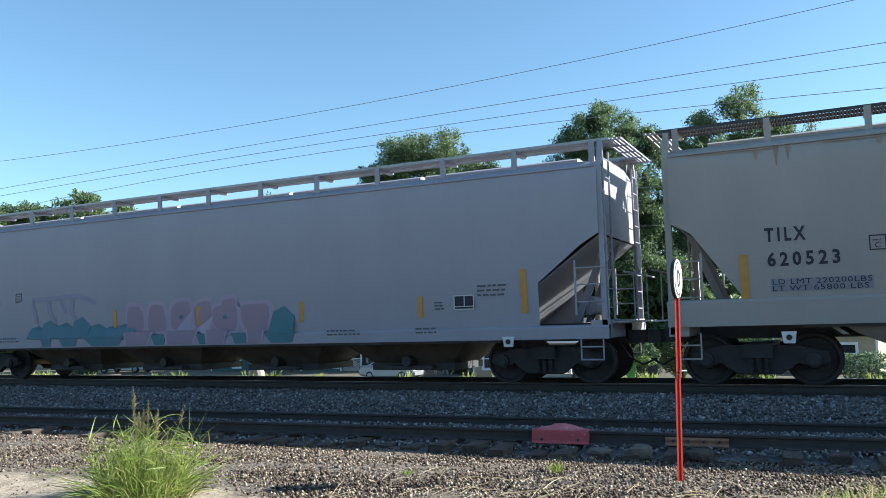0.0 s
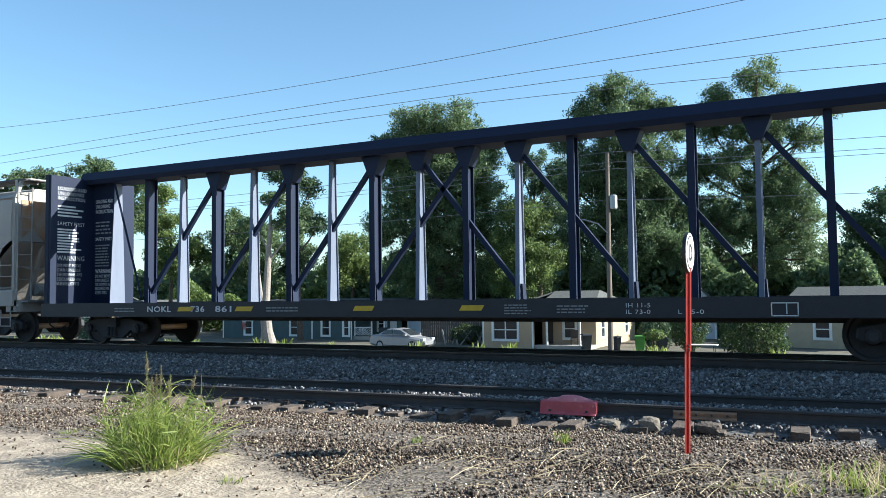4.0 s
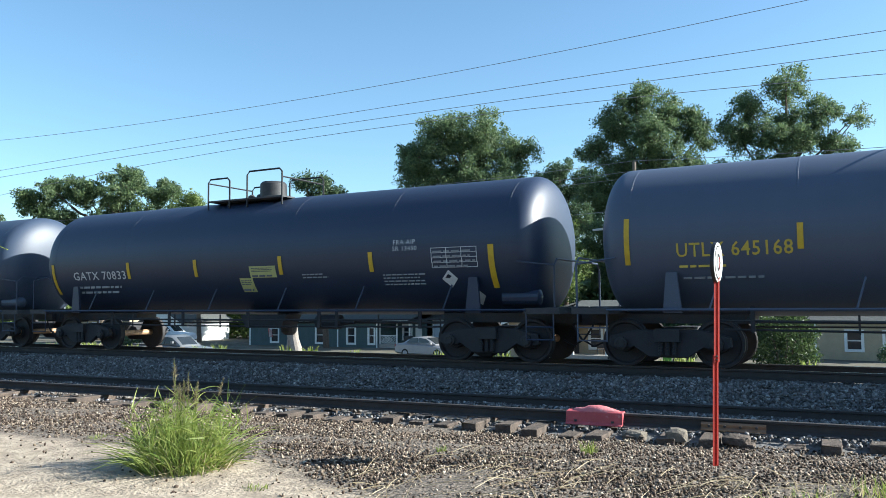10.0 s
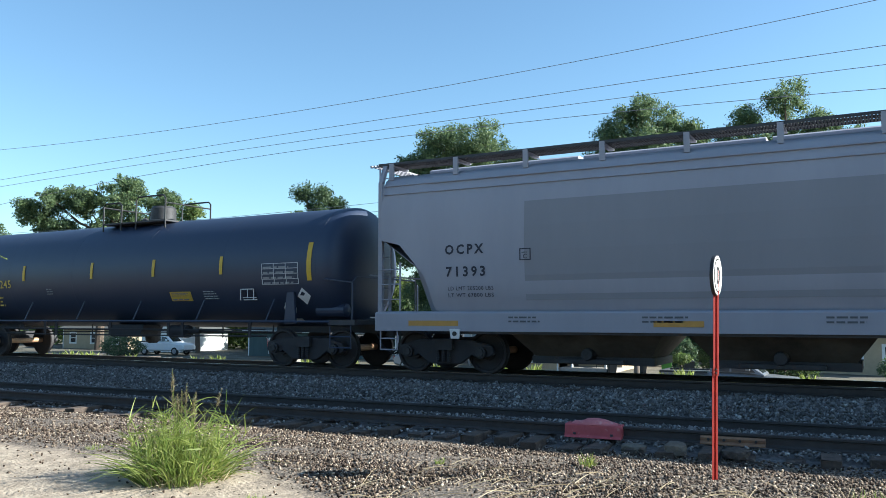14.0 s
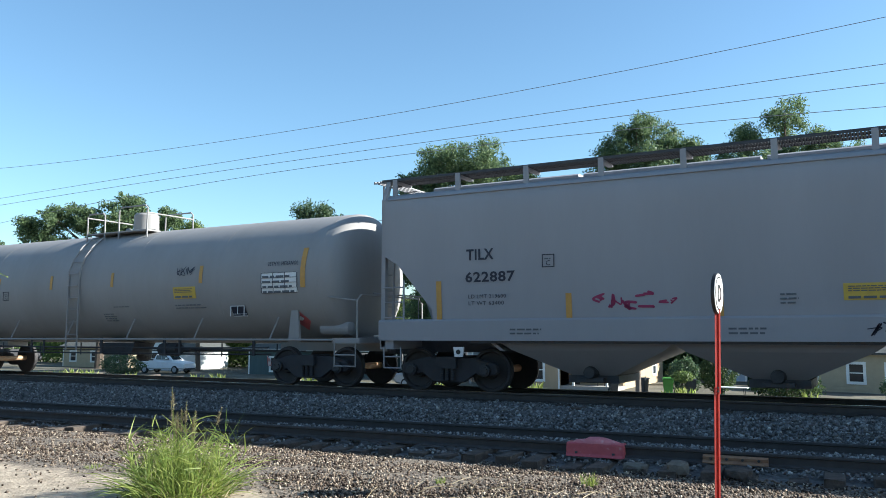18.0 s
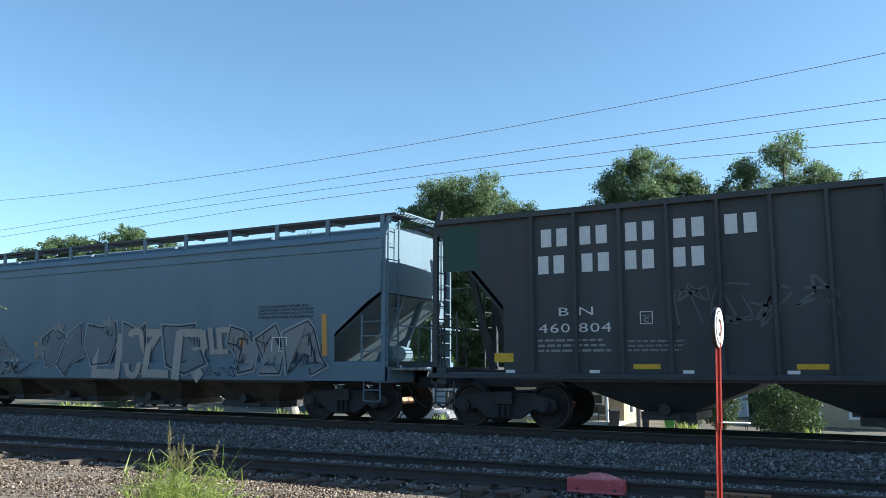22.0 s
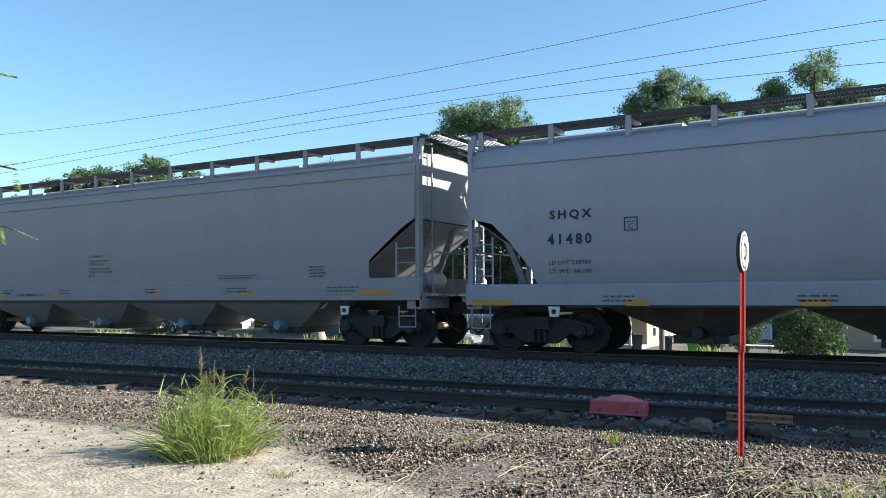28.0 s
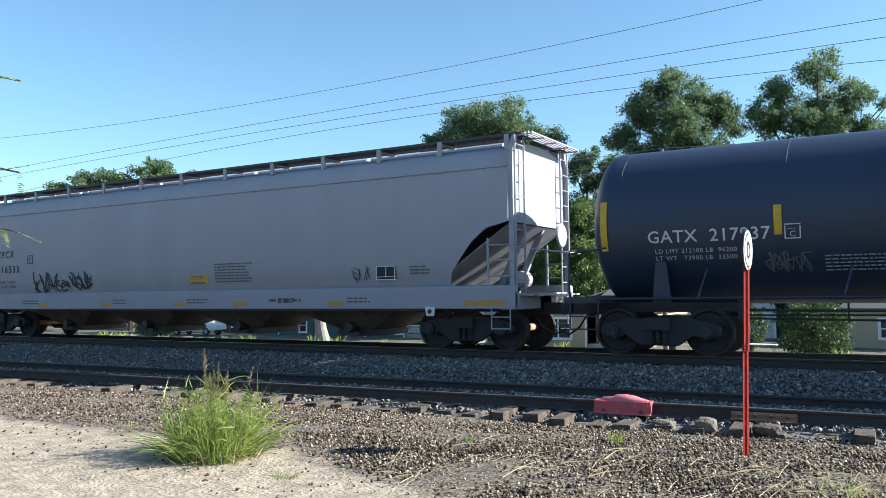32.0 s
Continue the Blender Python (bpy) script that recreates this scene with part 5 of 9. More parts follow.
    sticker(sk, car, c, 117.85, 1.58, 0.75, 0.24)
    sk.bars(car, 119.05 - c, 1.62, 0.5, 0.24, 4, "pale_ink", 72)
    info_panel(sk, car, c, 120.33, 1.58, 0.44, 0.28)
    data_box(sk, car, 121.07 - c, 1.95, 1.1, 0.5, "pale_ink")
    diamond(sk, car, 121.67 - c, 1.38, 0.2, "placard", "ink")
    diamond(sk, car, 122.24 - c, 1.66, 0.2, "placard", "ink")
    sk.patch(car, 121.57 - c, 121.8 - c, 1.07, 1.13, "placard", "tag")
    sk.bars(car, 112.9 - c, 1.82, 0.3, 0.2, 3, "faint_ink", 73)

    # 9 pale grey hopper with repaired panels
    x0, x1 = 124.44, 144.4
    c = (x0 + x1) / 2
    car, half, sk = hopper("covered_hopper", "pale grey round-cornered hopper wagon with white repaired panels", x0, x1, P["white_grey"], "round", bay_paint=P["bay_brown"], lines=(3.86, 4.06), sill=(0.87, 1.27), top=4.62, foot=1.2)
    sk.patch(car, 128.0 - c, 139.3 - c, 1.5, 3.5, P["grey_mid"], "body_panel", "darker grey centre panel", gap=0.007, lean=0.0)
    sk.patch(car, 139.6 - c, 142.4 - c, 1.42, 1.85, P["grey_mid"], "body_panel", gap=0.007)
    sk.fit(car, "OCPX", 126.2 - c, 2.47, 127.1 - c, 2.68, "ink", 0.03, space=1.45)
    sk.fit(car, "71393", 126.22 - c, 2.0, 127.13 - c, 2.22, "ink", 0.03, space=1.45)
    sk.fit(car, "LD LMT 205200 LBS", 126.25 - c, 1.72, 127.3 - c, 1.8, "ink")
    sk.fit(car, "LT WT 67800 LBS", 126.25 - c, 1.58, 127.3 - c, 1.66, "ink")
    framed(sk, car, c, 127.9, 2.3, 0.24, "ink")
    sticker(sk, car, c, 134.88, 1.5, 0.76, 0.26)
    sk.bars(car, 140.8 - c, 2.05, 1.3, 0.46, 6, "ink", 80)
    info_panel(sk, car, c, 141.33, 1.52, 0.52, 0.3)
    sk.bars(car, 143.0 - c, 3.35, 0.9, 0.1, 1, "ink", 81)
    sill_marks(car, half, 9, yellow=((125.3, 1.2), (130.55, 0.9), (134.8, 0.5), (137.02, 0.9), (142.05, 0.95)), c=c, z=1.0)

    # 10 cream tank
    a, b = 145.6, 162.4
    c = (a + b) / 2
    mk = [(146.7 - c, 2.38, 3.0, 0.13)] + [(x - c, 2.47, 2.86, 0.1) for x in (149.72, 152.16, 154.73)] + [(158.02 - c, 2.48, 2.92, 0.11), (161.27 - c, 2.28, 3.22, 0.14)]
    car, half, sk = tank("tank_car", "cream tank wagon with side ladder and black stencils", a, b, P["tank_cream"], None, R=1.6, zc=2.55, rails=P["tank_cream"], center_ladder=True, fit_x=153.9 - c, marks=mk, mk="ochre", dome=0.42)
    sk.fit(car, "DBCX 201229", 147.28 - c, 2.19, 149.48 - c, 2.45, "ink", 0.025)
    framed(sk, car, c, 149.93, 2.2, 0.26, "ink")
    sk.fit(car, "LD LMT 211700 LB 96030 KG", 147.4 - c, 1.82, 149.0 - c, 1.9, "ink")
    sk.fit(car, "LT WT  74300 LB 33700 KG", 147.4 - c, 1.68, 149.0 - c, 1.76, "ink")
    sticker(sk, car, c, 157.05, 2.1, 0.78, 0.3)
    sk.fit(car, "2ETHYL HEXANOL", 160.2 - c, 2.82, 161.12 - c, 2.92, "ink", 0.01)
    sk.patch(car, 160.02 - c, 161.1 - c, 2.17, 2.66, "placard", "data_card", gap=0.01)
    data_box(Side(sk.fn, 0.022), car, 160.02 - c, 2.17, 1.08, 0.48, "ink")
    info_panel(sk, car, c, 158.93, 1.63, 0.46, 0.26)
    sk.bars(car, 157.05 - c, 1.85, 1.1, 0.14, 2, "ink", 90)
    sk.bars(car, 154.2 - c, 1.55, 0.5, 0.24, 4, "ink", 91)
    sk.bars(car, 154.7 - c, 1.92, 0.7, 0.05, 1, "ink", 92)
    scrawl(sk, car, 157.16 - c, 157.78 - c, 2.68, 2.92, "ink", 93, 0.022, 4, 2)
    diamond(sk, car, 161.02 - c, 1.5, 0.22, "red_card", "placard")

    # 11 beige hopper, little graffiti
    x0, x1 = 163.4, 182.95
    c = (x0 + x1) / 2
    car, half, sk = hopper("covered_hopper", "beige grey covered hopper wagon with small red and black graffiti", x0, x1, P["beige_b"], cut=(2.9, 1.7, 1.2), sill=(1.05, 1.49), top=4.66)
    sk.fit(car, "TILX", 165.57 - c, 2.71, 166.2 - c, 2.94, "ink", 0.025)
    sk.fit(car, "622887", 165.54 - c, 2.25, 166.66 - c, 2.47, "ink", 0.025)
    framed(sk, car, c, 167.25, 2.5, 0.26, "ink")
    sk.fit(car, "LD LMT 219600", 165.6 - c, 1.92, 166.45 - c, 2.0, "ink")
    sk.fit(car, "LT WT 63400", 165.6 - c, 1.78, 166.4 - c, 1.86, "ink")
    strips(sk, car, c, (164.9,), 1.4, 2.3, 0.12)
    strips(sk, car, c, (167.78, 170.6, 176.25, 179.06), 1.5, 1.98, 0.12)
    strips(sk, car, c, (181.8,), 1.5, 2.52, 0.15)
    sticker(sk, car, c, 172.58, 1.74, 0.85, 0.28)
    sk.bars(car, 173.7 - c, 1.75, 2.3, 0.22, 2, "ink", 100)
    sk.bars(car, 171.6 - c, 1.7, 0.3, 0.22, 3, "ink", 101)
    for i, wd in enumerate(("EXW 10-8 H 8-3", "EW   9-2 H 15-2", "CU FT 6241")):
        sk.fit(car, wd, 179.82 - c, 3.02 - i * 0.12, (180.5 if i < 2 else 180.32) - c, 3.09 - i * 0.12, "ink")
    for i, wd in enumerate(("EXTERIOR PAINT", "CARBOLINE CARBOGUARD 904", "PLT-192  05", "INTERIOR LINING", "CARBOLINE", "PLT 192  05")):
        if "CARB" in wd:
            sk.bars(car, 179.82 - c, 2.38 - i * 0.09, 1.1 if i == 1 else 0.4, 0.085, 1, "ink", 102 + i)
        else:
            sk.fit(car, wd, 179.82 - c, 2.4 - i * 0.09, (180.5 if i != 2 else 180.3) - c, 2.46 - i * 0.09, "ink")
    scrawl(sk, car, 168.25 - c, 169.4 - c, 1.65, 1.98, P["rose"], 110, 0.045, 4, 2)
    scrawl(sk, car, 169.5 - c, 169.9 - c, 1.72, 1.85, P["rose"], 111, 0.035, 2, 1)
    scrawl(sk, car, 180.5 - c, 181.3 - c, 1.35, 2.15, "ink", 112, 0.06, 3, 3)
    scrawl(SILL, car, 180.5 - c, 181.6 - c, 1.1, 1.45, "ink", 113, 0.05, 3, 2)
    scrawl(SILL, car, 172.9 - c, 173.5 - c, 1.13, 1.38, "ink", 114, 0.02, 3, 2)
    sill_marks(car, half, 11, z=1.12)

    # 12 blue-grey hopper under silver graffiti
    x0, x1 = 184.08, 203.05
    c = (x0 + x1) / 2
    car, half, sk = hopper("covered_hopper", "blue-grey covered hopper wagon covered in silver graffiti", x0, x1, P["blue_grey"], bay_paint=P["bay_brown"], lines=(3.83, 4.06), sill=(0.89, 1.31), top=4.66, foot=0.85)
    sk.fit(car, "1423", 185.98 - c, 1.9, 186.72 - c, 2.1, "ink", 0.03)
    sk.patch(car, 186.0 - c, 186.9 - c, 2.2, 2.38, P["cyan"], "graffiti")
    scrawl(sk, car, 186.0 - c, 186.9 - c, 2.08, 2.3, "ink", 120, 0.04, 5, 2)
    framed(sk, car, c, 187.05, 1.9, 0.24, "ink")
    sk.fit(car, "LD LMT 195700 LB", 185.98 - c, 1.66, 187.0 - c, 1.74, "ink", 0.01)
    sk.fit(car, "LT WT  67300", 185.98 - c, 1.5, 186.85 - c, 1.58, "ink", 0.01)
    SILL.bars(car, 186.35 - c, 1.06, 0.75, 0.14, 2, "ink", 121)
    strips(sk, car, c, (185.5, 188.3, 191.1, 193.5, 196.4, 198.93), 1.45, 1.9, 0.11)
    strips(sk, car, c, (201.4,), 1.45, 2.4, 0.14)
    for i, wd in enumerate(("PLASITE C-X30 LINING  APPLIED 12-95", "CAUTION LINED CAR DO NOT USE STEAM", "BOILING WATER OR SHARP OBJECTS TO CLEAN", "ENTER CAR WITH RUBBER SOLED SHOES ONLY")):
        sk.fit(car, wd, 199.45 - c, 2.59 - i * 0.085, (200.95 if i < 1 else 201.1) - c, 2.65 - i * 0.085, "ink", 0.03)
    both = Side(lambda z: sk.fn(z) if z > 1.33 else -1.62, 0.012)
    rng = random.Random(5)

    def stroke(bm, p, q, w, side=both):
        """A straight broad stroke with square ends."""
        dx, dz = q[0] - p[0], q[1] - p[1]
        L = math.hypot(dx, dz)
        ux, uz = -dz / L * w / 2, dx / L * w / 2
        side.blob(bm, [(p[0] + ux, p[1] + uz), (q[0] + ux, q[1] + uz), (q[0] - ux, q[1] - uz), (p[0] - ux, p[1] - uz)], side.gap)

    def piece(o, fill, hatch=5):
        """One letter of a mural: a fill, a pale edge, dark inner lines, depth lines and hatching."""
        o = [(x - c, z) for x, z in o]
        mx, mz = sum(q[0] for q in o) / len(o), sum(q[1] for q in o) / len(o)
        bm = bmesh.new()
        both.blob(bm, o, 0.012)
        part("graffiti", bm, P[fill], car, "sprayed mural letter")
        bm = bmesh.new()
        for p_, q_ in zip(o, o[1:] + o[:1]):
            stroke(bm, p_, q_, 0.03, Side(both.fn, 0.016))
        part("graffiti", bm, P["edge_pale"], car, "pale sprayed edge line")
        bm = bmesh.new()
        s3 = Side(both.fn, 0.018)
        i_ = [(mx + (x - mx) * 0.9, mz + (z - mz) * 0.92) for x, z in o]
        j_ = [(mx + (x - mx) * 0.4 + rng.uniform(-0.06, 0.06), mz + (z - mz) * 0.5 + rng.uniform(-0.06, 0.06)) for x, z in o]
        for p_, q_ in zip(i_, i_[1:] + i_[:1]):
            stroke(bm, p_, q_, rng.uniform(0.016, 0.04), s3)
        for p_, q_ in zip(j_, j_[1:] + j_[:1]):
            stroke(bm, p_, q_, rng.uniform(0.015, 0.045), s3)
        for p_, q_ in list(zip(i_, j_))[::2]:
            stroke(bm, p_, q_, rng.uniform(0.015, 0.035), s3)
        low, wide = min(q[1] for q in i_), max(q[0] for q in i_) - min(q[0] for q in i_)
        for k in range(hatch + 2):
            u = mx + (k / (hatch + 1) - 0.5) * wide * 0.62
            h = rng.uniform(0.12, 0.4)
            v = rng.choice((low + 0.2, mz - 0.1, mz + 0.12)) + rng.uniform(-0.05, 0.05)
            stroke(bm, (u, v), (u + rng.uniform(-0.05, 0.05), v + h), rng.uniform(0.014, 0.035), s3)
        part("graffiti", bm, P["slate_line"], car, "dark sprayed lines and hatching")

    # a flowing mural of swept bands, each with a pale core and dark edges
    bm = bmesh.new()
    both.blob(bm, [(x - c, z) for x, z in ((186.95, 1.5), (187.15, 1.72), (187.5, 1.75), (187.62, 1.98), (188.0, 1.92), (188.35, 2.12), (188.75, 2.2), (189.05, 2.02), (189.3, 2.12), (189.6, 2.0), (189.75, 1.72), (190.2, 1.6), (190.5, 1.36), (190.2, 1.1), (189.4, 0.98), (188.3, 0.96), (187.3, 1.0))], 0.012)
    part("graffiti", bm, P["piece_blue"], car, "sprayed mural ground")
    rng2 = random.Random(77)
    level = 0.014
    for k in range(22):
        x = 187.05 + 3.1 * ((k * 7) % 22) / 21
        top = 1.45 + 0.68 * math.exp(-((x - 188.75) / 0.95) ** 2) + rng2.uniform(-0.14, 0.06)
        sway = rng2.choice((-1, 1)) * rng2.uniform(0.25, 0.6)
        path = [(x - c, 1.0 + rng2.uniform(0, 0.12)), (x - c + sway * 0.5, 1.16 + rng2.uniform(-0.04, 0.1)), (x - c + sway * 0.2, (1.2 + top) / 2), (x - c - sway * 0.35, top - 0.12), (x - c - sway * 0.1, top), (x - c + sway * 0.4, top - 0.1), (x - c + sway * 0.55, top - 0.3)]
        for w, paint_name, what in ((0.15, "edge_pale", "pale sprayed edge"), (0.115, "slate_line", "dark sprayed outline"), (0.068, "piece_blue" if k % 3 else "silver", "sprayed band")):
            bm = bmesh.new()
            Side(both.fn, level).ribbon(bm, path, w)
            part("graffiti", bm, P[paint_name], car, what)
            level += 0.0006
    for path in (((187.45, 1.75), (187.5, 2.05), (187.75, 2.24)), ((186.9, 1.35), (187.2, 1.55), (187.5, 1.4), (187.9, 1.55)), ((190.1, 1.3), (190.4, 1.02), (190.7, 1.1), (191.1, 1.3))):
        bm = bmesh.new()
        Side(both.fn, level).ribbon(bm, [(x - c, z) for x, z in path], 0.04)
        part("graffiti", bm, P["slate_line"], car, "dark sprayed tail")
    for o in (((191.32, 2.02), (191.91, 2.31), (192.4, 2.1), (192.42, 1.6), (192.0, 1.3), (191.66, 1.16), (191.4, 1.6)), ((192.45, 2.1), (193.05, 2.43), (193.13, 1.83), (193.25, 1.5), (192.74, 1.29), (192.46, 0.93), (192.1, 1.25)), ((193.17, 1.83), (193.3, 2.38), (193.9, 2.28), (194.5, 2.42), (194.55, 1.9), (194.3, 1.25), (193.58, 1.2)), ((194.7, 2.42), (195.3, 2.2), (195.6, 2.35), (195.65, 1.6), (195.9, 1.1), (195.3, 0.97), (194.8, 1.3)), ((196.15, 2.3), (196.75, 2.26), (197.4, 2.3), (197.55, 1.7), (197.9, 1.25), (197.1, 0.97), (196.4, 1.2))):
        piece(o, "piece_blue", 13)
    for x, z in ((191.9, 2.22), (194.0, 2.28)):
        bm = bmesh.new()
        sk.blob(bm, [(x - c, z), (x + 0.36 - c, z), (x + 0.46 - c, z + 0.22), (x + 0.28 - c, z + 0.12), (x + 0.2 - c, z + 0.32), (x + 0.1 - c, z + 0.12), (x - 0.08 - c, z + 0.2)], 0.02)
        part("graffiti", bm, P["silver"], car, "small sprayed crown")
    bm = bmesh.new()
    sk.blob(bm, [(190.95 - c, 1.75), (191.1 - c, 1.45), (191.3 - c, 1.52), (191.42 - c, 1.42), (191.4 - c, 1.62), (191.55 - c, 1.75), (191.35 - c, 1.82), (191.3 - c, 2.0), (191.15 - c, 1.82)], 0.02)
    part("graffiti", bm, P["silver"], car, "pale sprayed splash")
    for o in (((198.41, 1.79), (198.54, 2.22), (199.0, 2.1), (199.28, 1.88), (199.45, 1.6), (199.4, 1.1), (198.87, 1.0), (198.7, 1.5)), ((199.3, 1.88), (200.0, 2.24), (200.11, 2.02), (200.3, 1.6), (200.2, 1.0), (199.54, 0.99), (199.55, 1.4)), ((200.15, 2.02), (200.95, 2.31), (201.14, 2.1), (201.32, 1.45), (201.6, 1.2), (201.1, 0.98), (200.9, 1.45), (200.6, 1.5), (200.35, 1.0))):
        piece(o, "silver", 8)
    over = Side(both.fn, 0.024)
    for lines in ((((193.74, 2.05), (193.72, 0.9), 0.2), ((194.66, 2.08), (194.62, 0.9), 0.22), ((193.7, 1.02), (194.65, 1.0), 0.24), ((194.2, 1.35), (194.18, 1.0), 0.2)),
                  (((195.62, 2.08), (196.2, 2.07), 0.2), ((196.12, 2.1), (195.78, 1.7), 0.2), ((195.74, 1.8), (195.68, 1.05), 0.22), ((195.6, 1.04), (196.55, 1.02), 0.2)),
                  (((196.86, 2.1), (196.8, 0.88), 0.27), ((196.8, 2.05), (197.62, 2.05), 0.2), ((197.62, 2.1), (197.72, 1.62), 0.23), ((197.72, 1.6), (196.95, 1.56), 0.2), ((197.08, 1.5), (197.66, 0.9), 0.32)),
                  (((197.9, 2.17), (197.98, 1.5), 0.16), ((198.18, 2.16), (198.25, 1.5), 0.17), ((198.0, 1.57), (198.5, 1.57), 0.13), ((198.2, 2.1), (198.55, 2.1), 0.13))):
        for p_, q_, w in lines:
            bm = bmesh.new()
            stroke(bm, (p_[0] - c, p_[1]), (q_[0] - c, q_[1]), w, over)
            over = Side(both.fn, over.gap + 0.0006)
            part("graffiti", bm, P["tan_silver"], car, "broad dull silver rolled stroke")
    bm = bmesh.new()
    over.ribbon(bm, [(x - c, z) for x, z in ((195.0, 1.55), (195.04, 2.02), (195.25, 2.12), (195.45, 2.02), (195.48, 1.5), (195.42, 1.08), (195.22, 0.98), (195.03, 1.12), (195.0, 1.58))], 0.23, taper=False)
    part("graffiti", bm, P["tan_silver"], car, "broad dull silver rolled stroke")
    scrawl(SILL, car, 197.8 - c, 199 - c, 0.97, 1.22, "ink", 126, 0.022, 5, 2)
    info_panel(Side(sk.fn, 0.03), car, c, 199.88, 1.56, 0.46, 0.34)
    scrawl(sk, car, 184.7 - c, 185.6 - c, 2.5, 3.1, P["cyan"], 127, 0.02, 6, 1)

    # 13 dark green ribbed hopper
    x0, x1 = 204.2, 221.2
    c = (x0 + x1) / 2
    car, half, sk = hopper("ribbed_hopper", "dark green ribbed hopper wagon with a large white emblem", x0, x1, P["green"], "flat", bays=3, cut=(4.0, 2.44, 1.53), sill=(0.98, 1.08), seam=False, boards=False)
    for i in range(16):
        x = 206.5 + i * 0.905 - c
        if abs(x) > half - 1.6:
            continue
        for s in (-1, 1):
            bm = bmesh.new()
            prism(bm, [(x - 0.05, s * 1.5), (x - 0.03, s * 1.58), (x + 0.03, s * 1.58), (x + 0.05, s * 1.5)], "z", 1.06, 4.26)
            part("rib", bm, P["green"], car)
    for s in (-1, 1):
        bm = bmesh.new()
        box(bm, -half + 0.1, half - 0.1, s * 1.53 - 0.06, s * 1.53 + 0.06, 4.22, 4.33)
        part("top_rail", bm, P["green"], car)
    for x, w, z0_, z1_ in ((204.45, 0.85, 3.2, 4.15), (213.35, 0.8, 2.3, 4.1), (214.2, 0.75, 3.2, 4.15)):
        sk.patch(car, x - c, x + w - c, z0_, z1_, P["green_fresh"], "body_panel", "cleaner green panel between ribs", gap=0.004)
    # letter-sized blocks for the company name, two rows
    rng = random.Random(8)
    for row, (n, xa, za) in enumerate(((10, 206.7, 3.58), (8, 206.63, 3.04))):
        x = xa
        for k in range(n):
            w = 0.22
            while True:
                q = (x - 206.5) % 0.905
                if q < 0.09 or q + w > 0.85:
                    x += 0.05
                else:
                    break
            bm = bmesh.new()
            box(bm, x - c, x + w - c, -1.512, -1.504, za, za + 0.36)
            part("name_block", bm, M["pale_ink"], car)
            x += w + 0.11
    for g in ((215.35, 3.38, 217.5, 4.1), (214.9, 1.92, 217.5, 2.62)):
        up = g[1] > 3
        bm = bmesh.new()
        sc = Side(sk.fn, 0.006)
        if up:
            sc.blob(bm, [(215.36 - c, 3.38), (215.9 - c, 3.38), (216.6 - c, 3.0), (216.75 - c, 3.4), (217.45 - c, 3.42), (217.45 - c, 4.1), (215.68 - c, 4.1)], 0.006)
        else:
            sc.blob(bm, [(214.9 - c, 1.92), (217.45 - c, 1.92), (217.45 - c, 2.98), (217.2 - c, 2.66), (216.55 - c, 2.64), (215.95 - c, 2.98), (215.75 - c, 2.64), (215.2 - c, 2.64)], 0.006)
        part("emblem", bm, P["rusty_white"], car, "rust-streaked white emblem")
        bm = bmesh.new()
        zc_ = 3.55 if up else 2.42
        rr = 0.55 if up else 0.5
        sc.blob(bm, [(217.56 - c, zc_ - rr), *[(217.65 - c + 0.75 * math.cos(a * math.pi / 12 - math.pi / 2), zc_ + rr * math.sin(a * math.pi / 12 - math.pi / 2)) for a in range(13)], (217.56 - c, zc_ + rr)], 0.006)
        part("emblem", bm, P["rusty_white"], car)
    for x, z0_, z1_ in ((215.93, 1.95, 2.62), (216.83, 2.0, 4.1), (216.83, 1.92, 2.2), (217.56, 1.95, 4.08), (215.95, 3.45, 4.1)):
        Side(sk.fn, 0.01).patch(car, x - c - 0.045, x - c + 0.035, z0_, z1_, P["dark_rust"], "rust_run", "dark red rust run along a rib")
    rng = random.Random(61)
    for k in range(16):
        # rust runs down the emblem
        bm = bmesh.new()
        x = 215.5 + 2.0 * k / 15 + rng.uniform(-0.05, 0.05) - c
        z = rng.choice((4.1, 4.05, 2.62, 2.6)) if k % 4 else 4.1
        h = rng.uniform(0.35, 0.7)
        w = rng.uniform(0.015, 0.05)
        Side(sk.fn, 0.009).blob(bm, [(x - w, z), (x + w, z), (x + w * 0.7, z - h * 0.6), (x, z - h), (x - w * 0.8, z - h * 0.5)], 0.009)
        part("rust_run", bm, P["dark_rust"], car, "dark red rust run")
    sk.fit(car, "B N", 207.05 - c, 2.2, 207.75 - c, 2.36, "pale_ink")
    sk.fit(car, "460 804", 206.62 - c, 1.87, 208.1 - c, 2.05, "pale_ink")
    sk.bars(car, 206.6 - c, 1.5, 1.5, 0.3, 3, "pale_ink", 130)
    sk.bars(car, 208.4 - c, 1.5, 1.3, 0.25, 3, "faint_ink", 131)
    framed(sk, car, c, 208.65, 2.0, 0.24, "pale_ink")
    for x, z, w, h in ((205.65, 1.3, 0.42, 0.18), (208.5, 1.17, 0.5, 0.09), (211.3, 1.17, 0.5, 0.09), (213.95, 1.17, 0.5, 0.09), (215.85, 1.17, 0.5, 0.09), (218.65, 1.6, 0.5, 0.25)):
        sk.patch(car, x - c, x + w - c, z, z + h, "yellow", "reflector", "yellow reflective plate")
    for i in range(8):
        sk.patch(car, 205.9 + i * 1.75 - c, 206.1 + i * 1.75 - c, 1.06, 1.15, "placard", "tag")
    scrawl(sk, car, 209.3 - c, 212.0 - c, 1.9, 2.8, P["faint"], 132, 0.05, 4, 3)
    scrawl(sk, car, 213.5 - c, 217.2 - c, 1.2, 1.8, P["faint"], 133, 0.05, 6, 3)
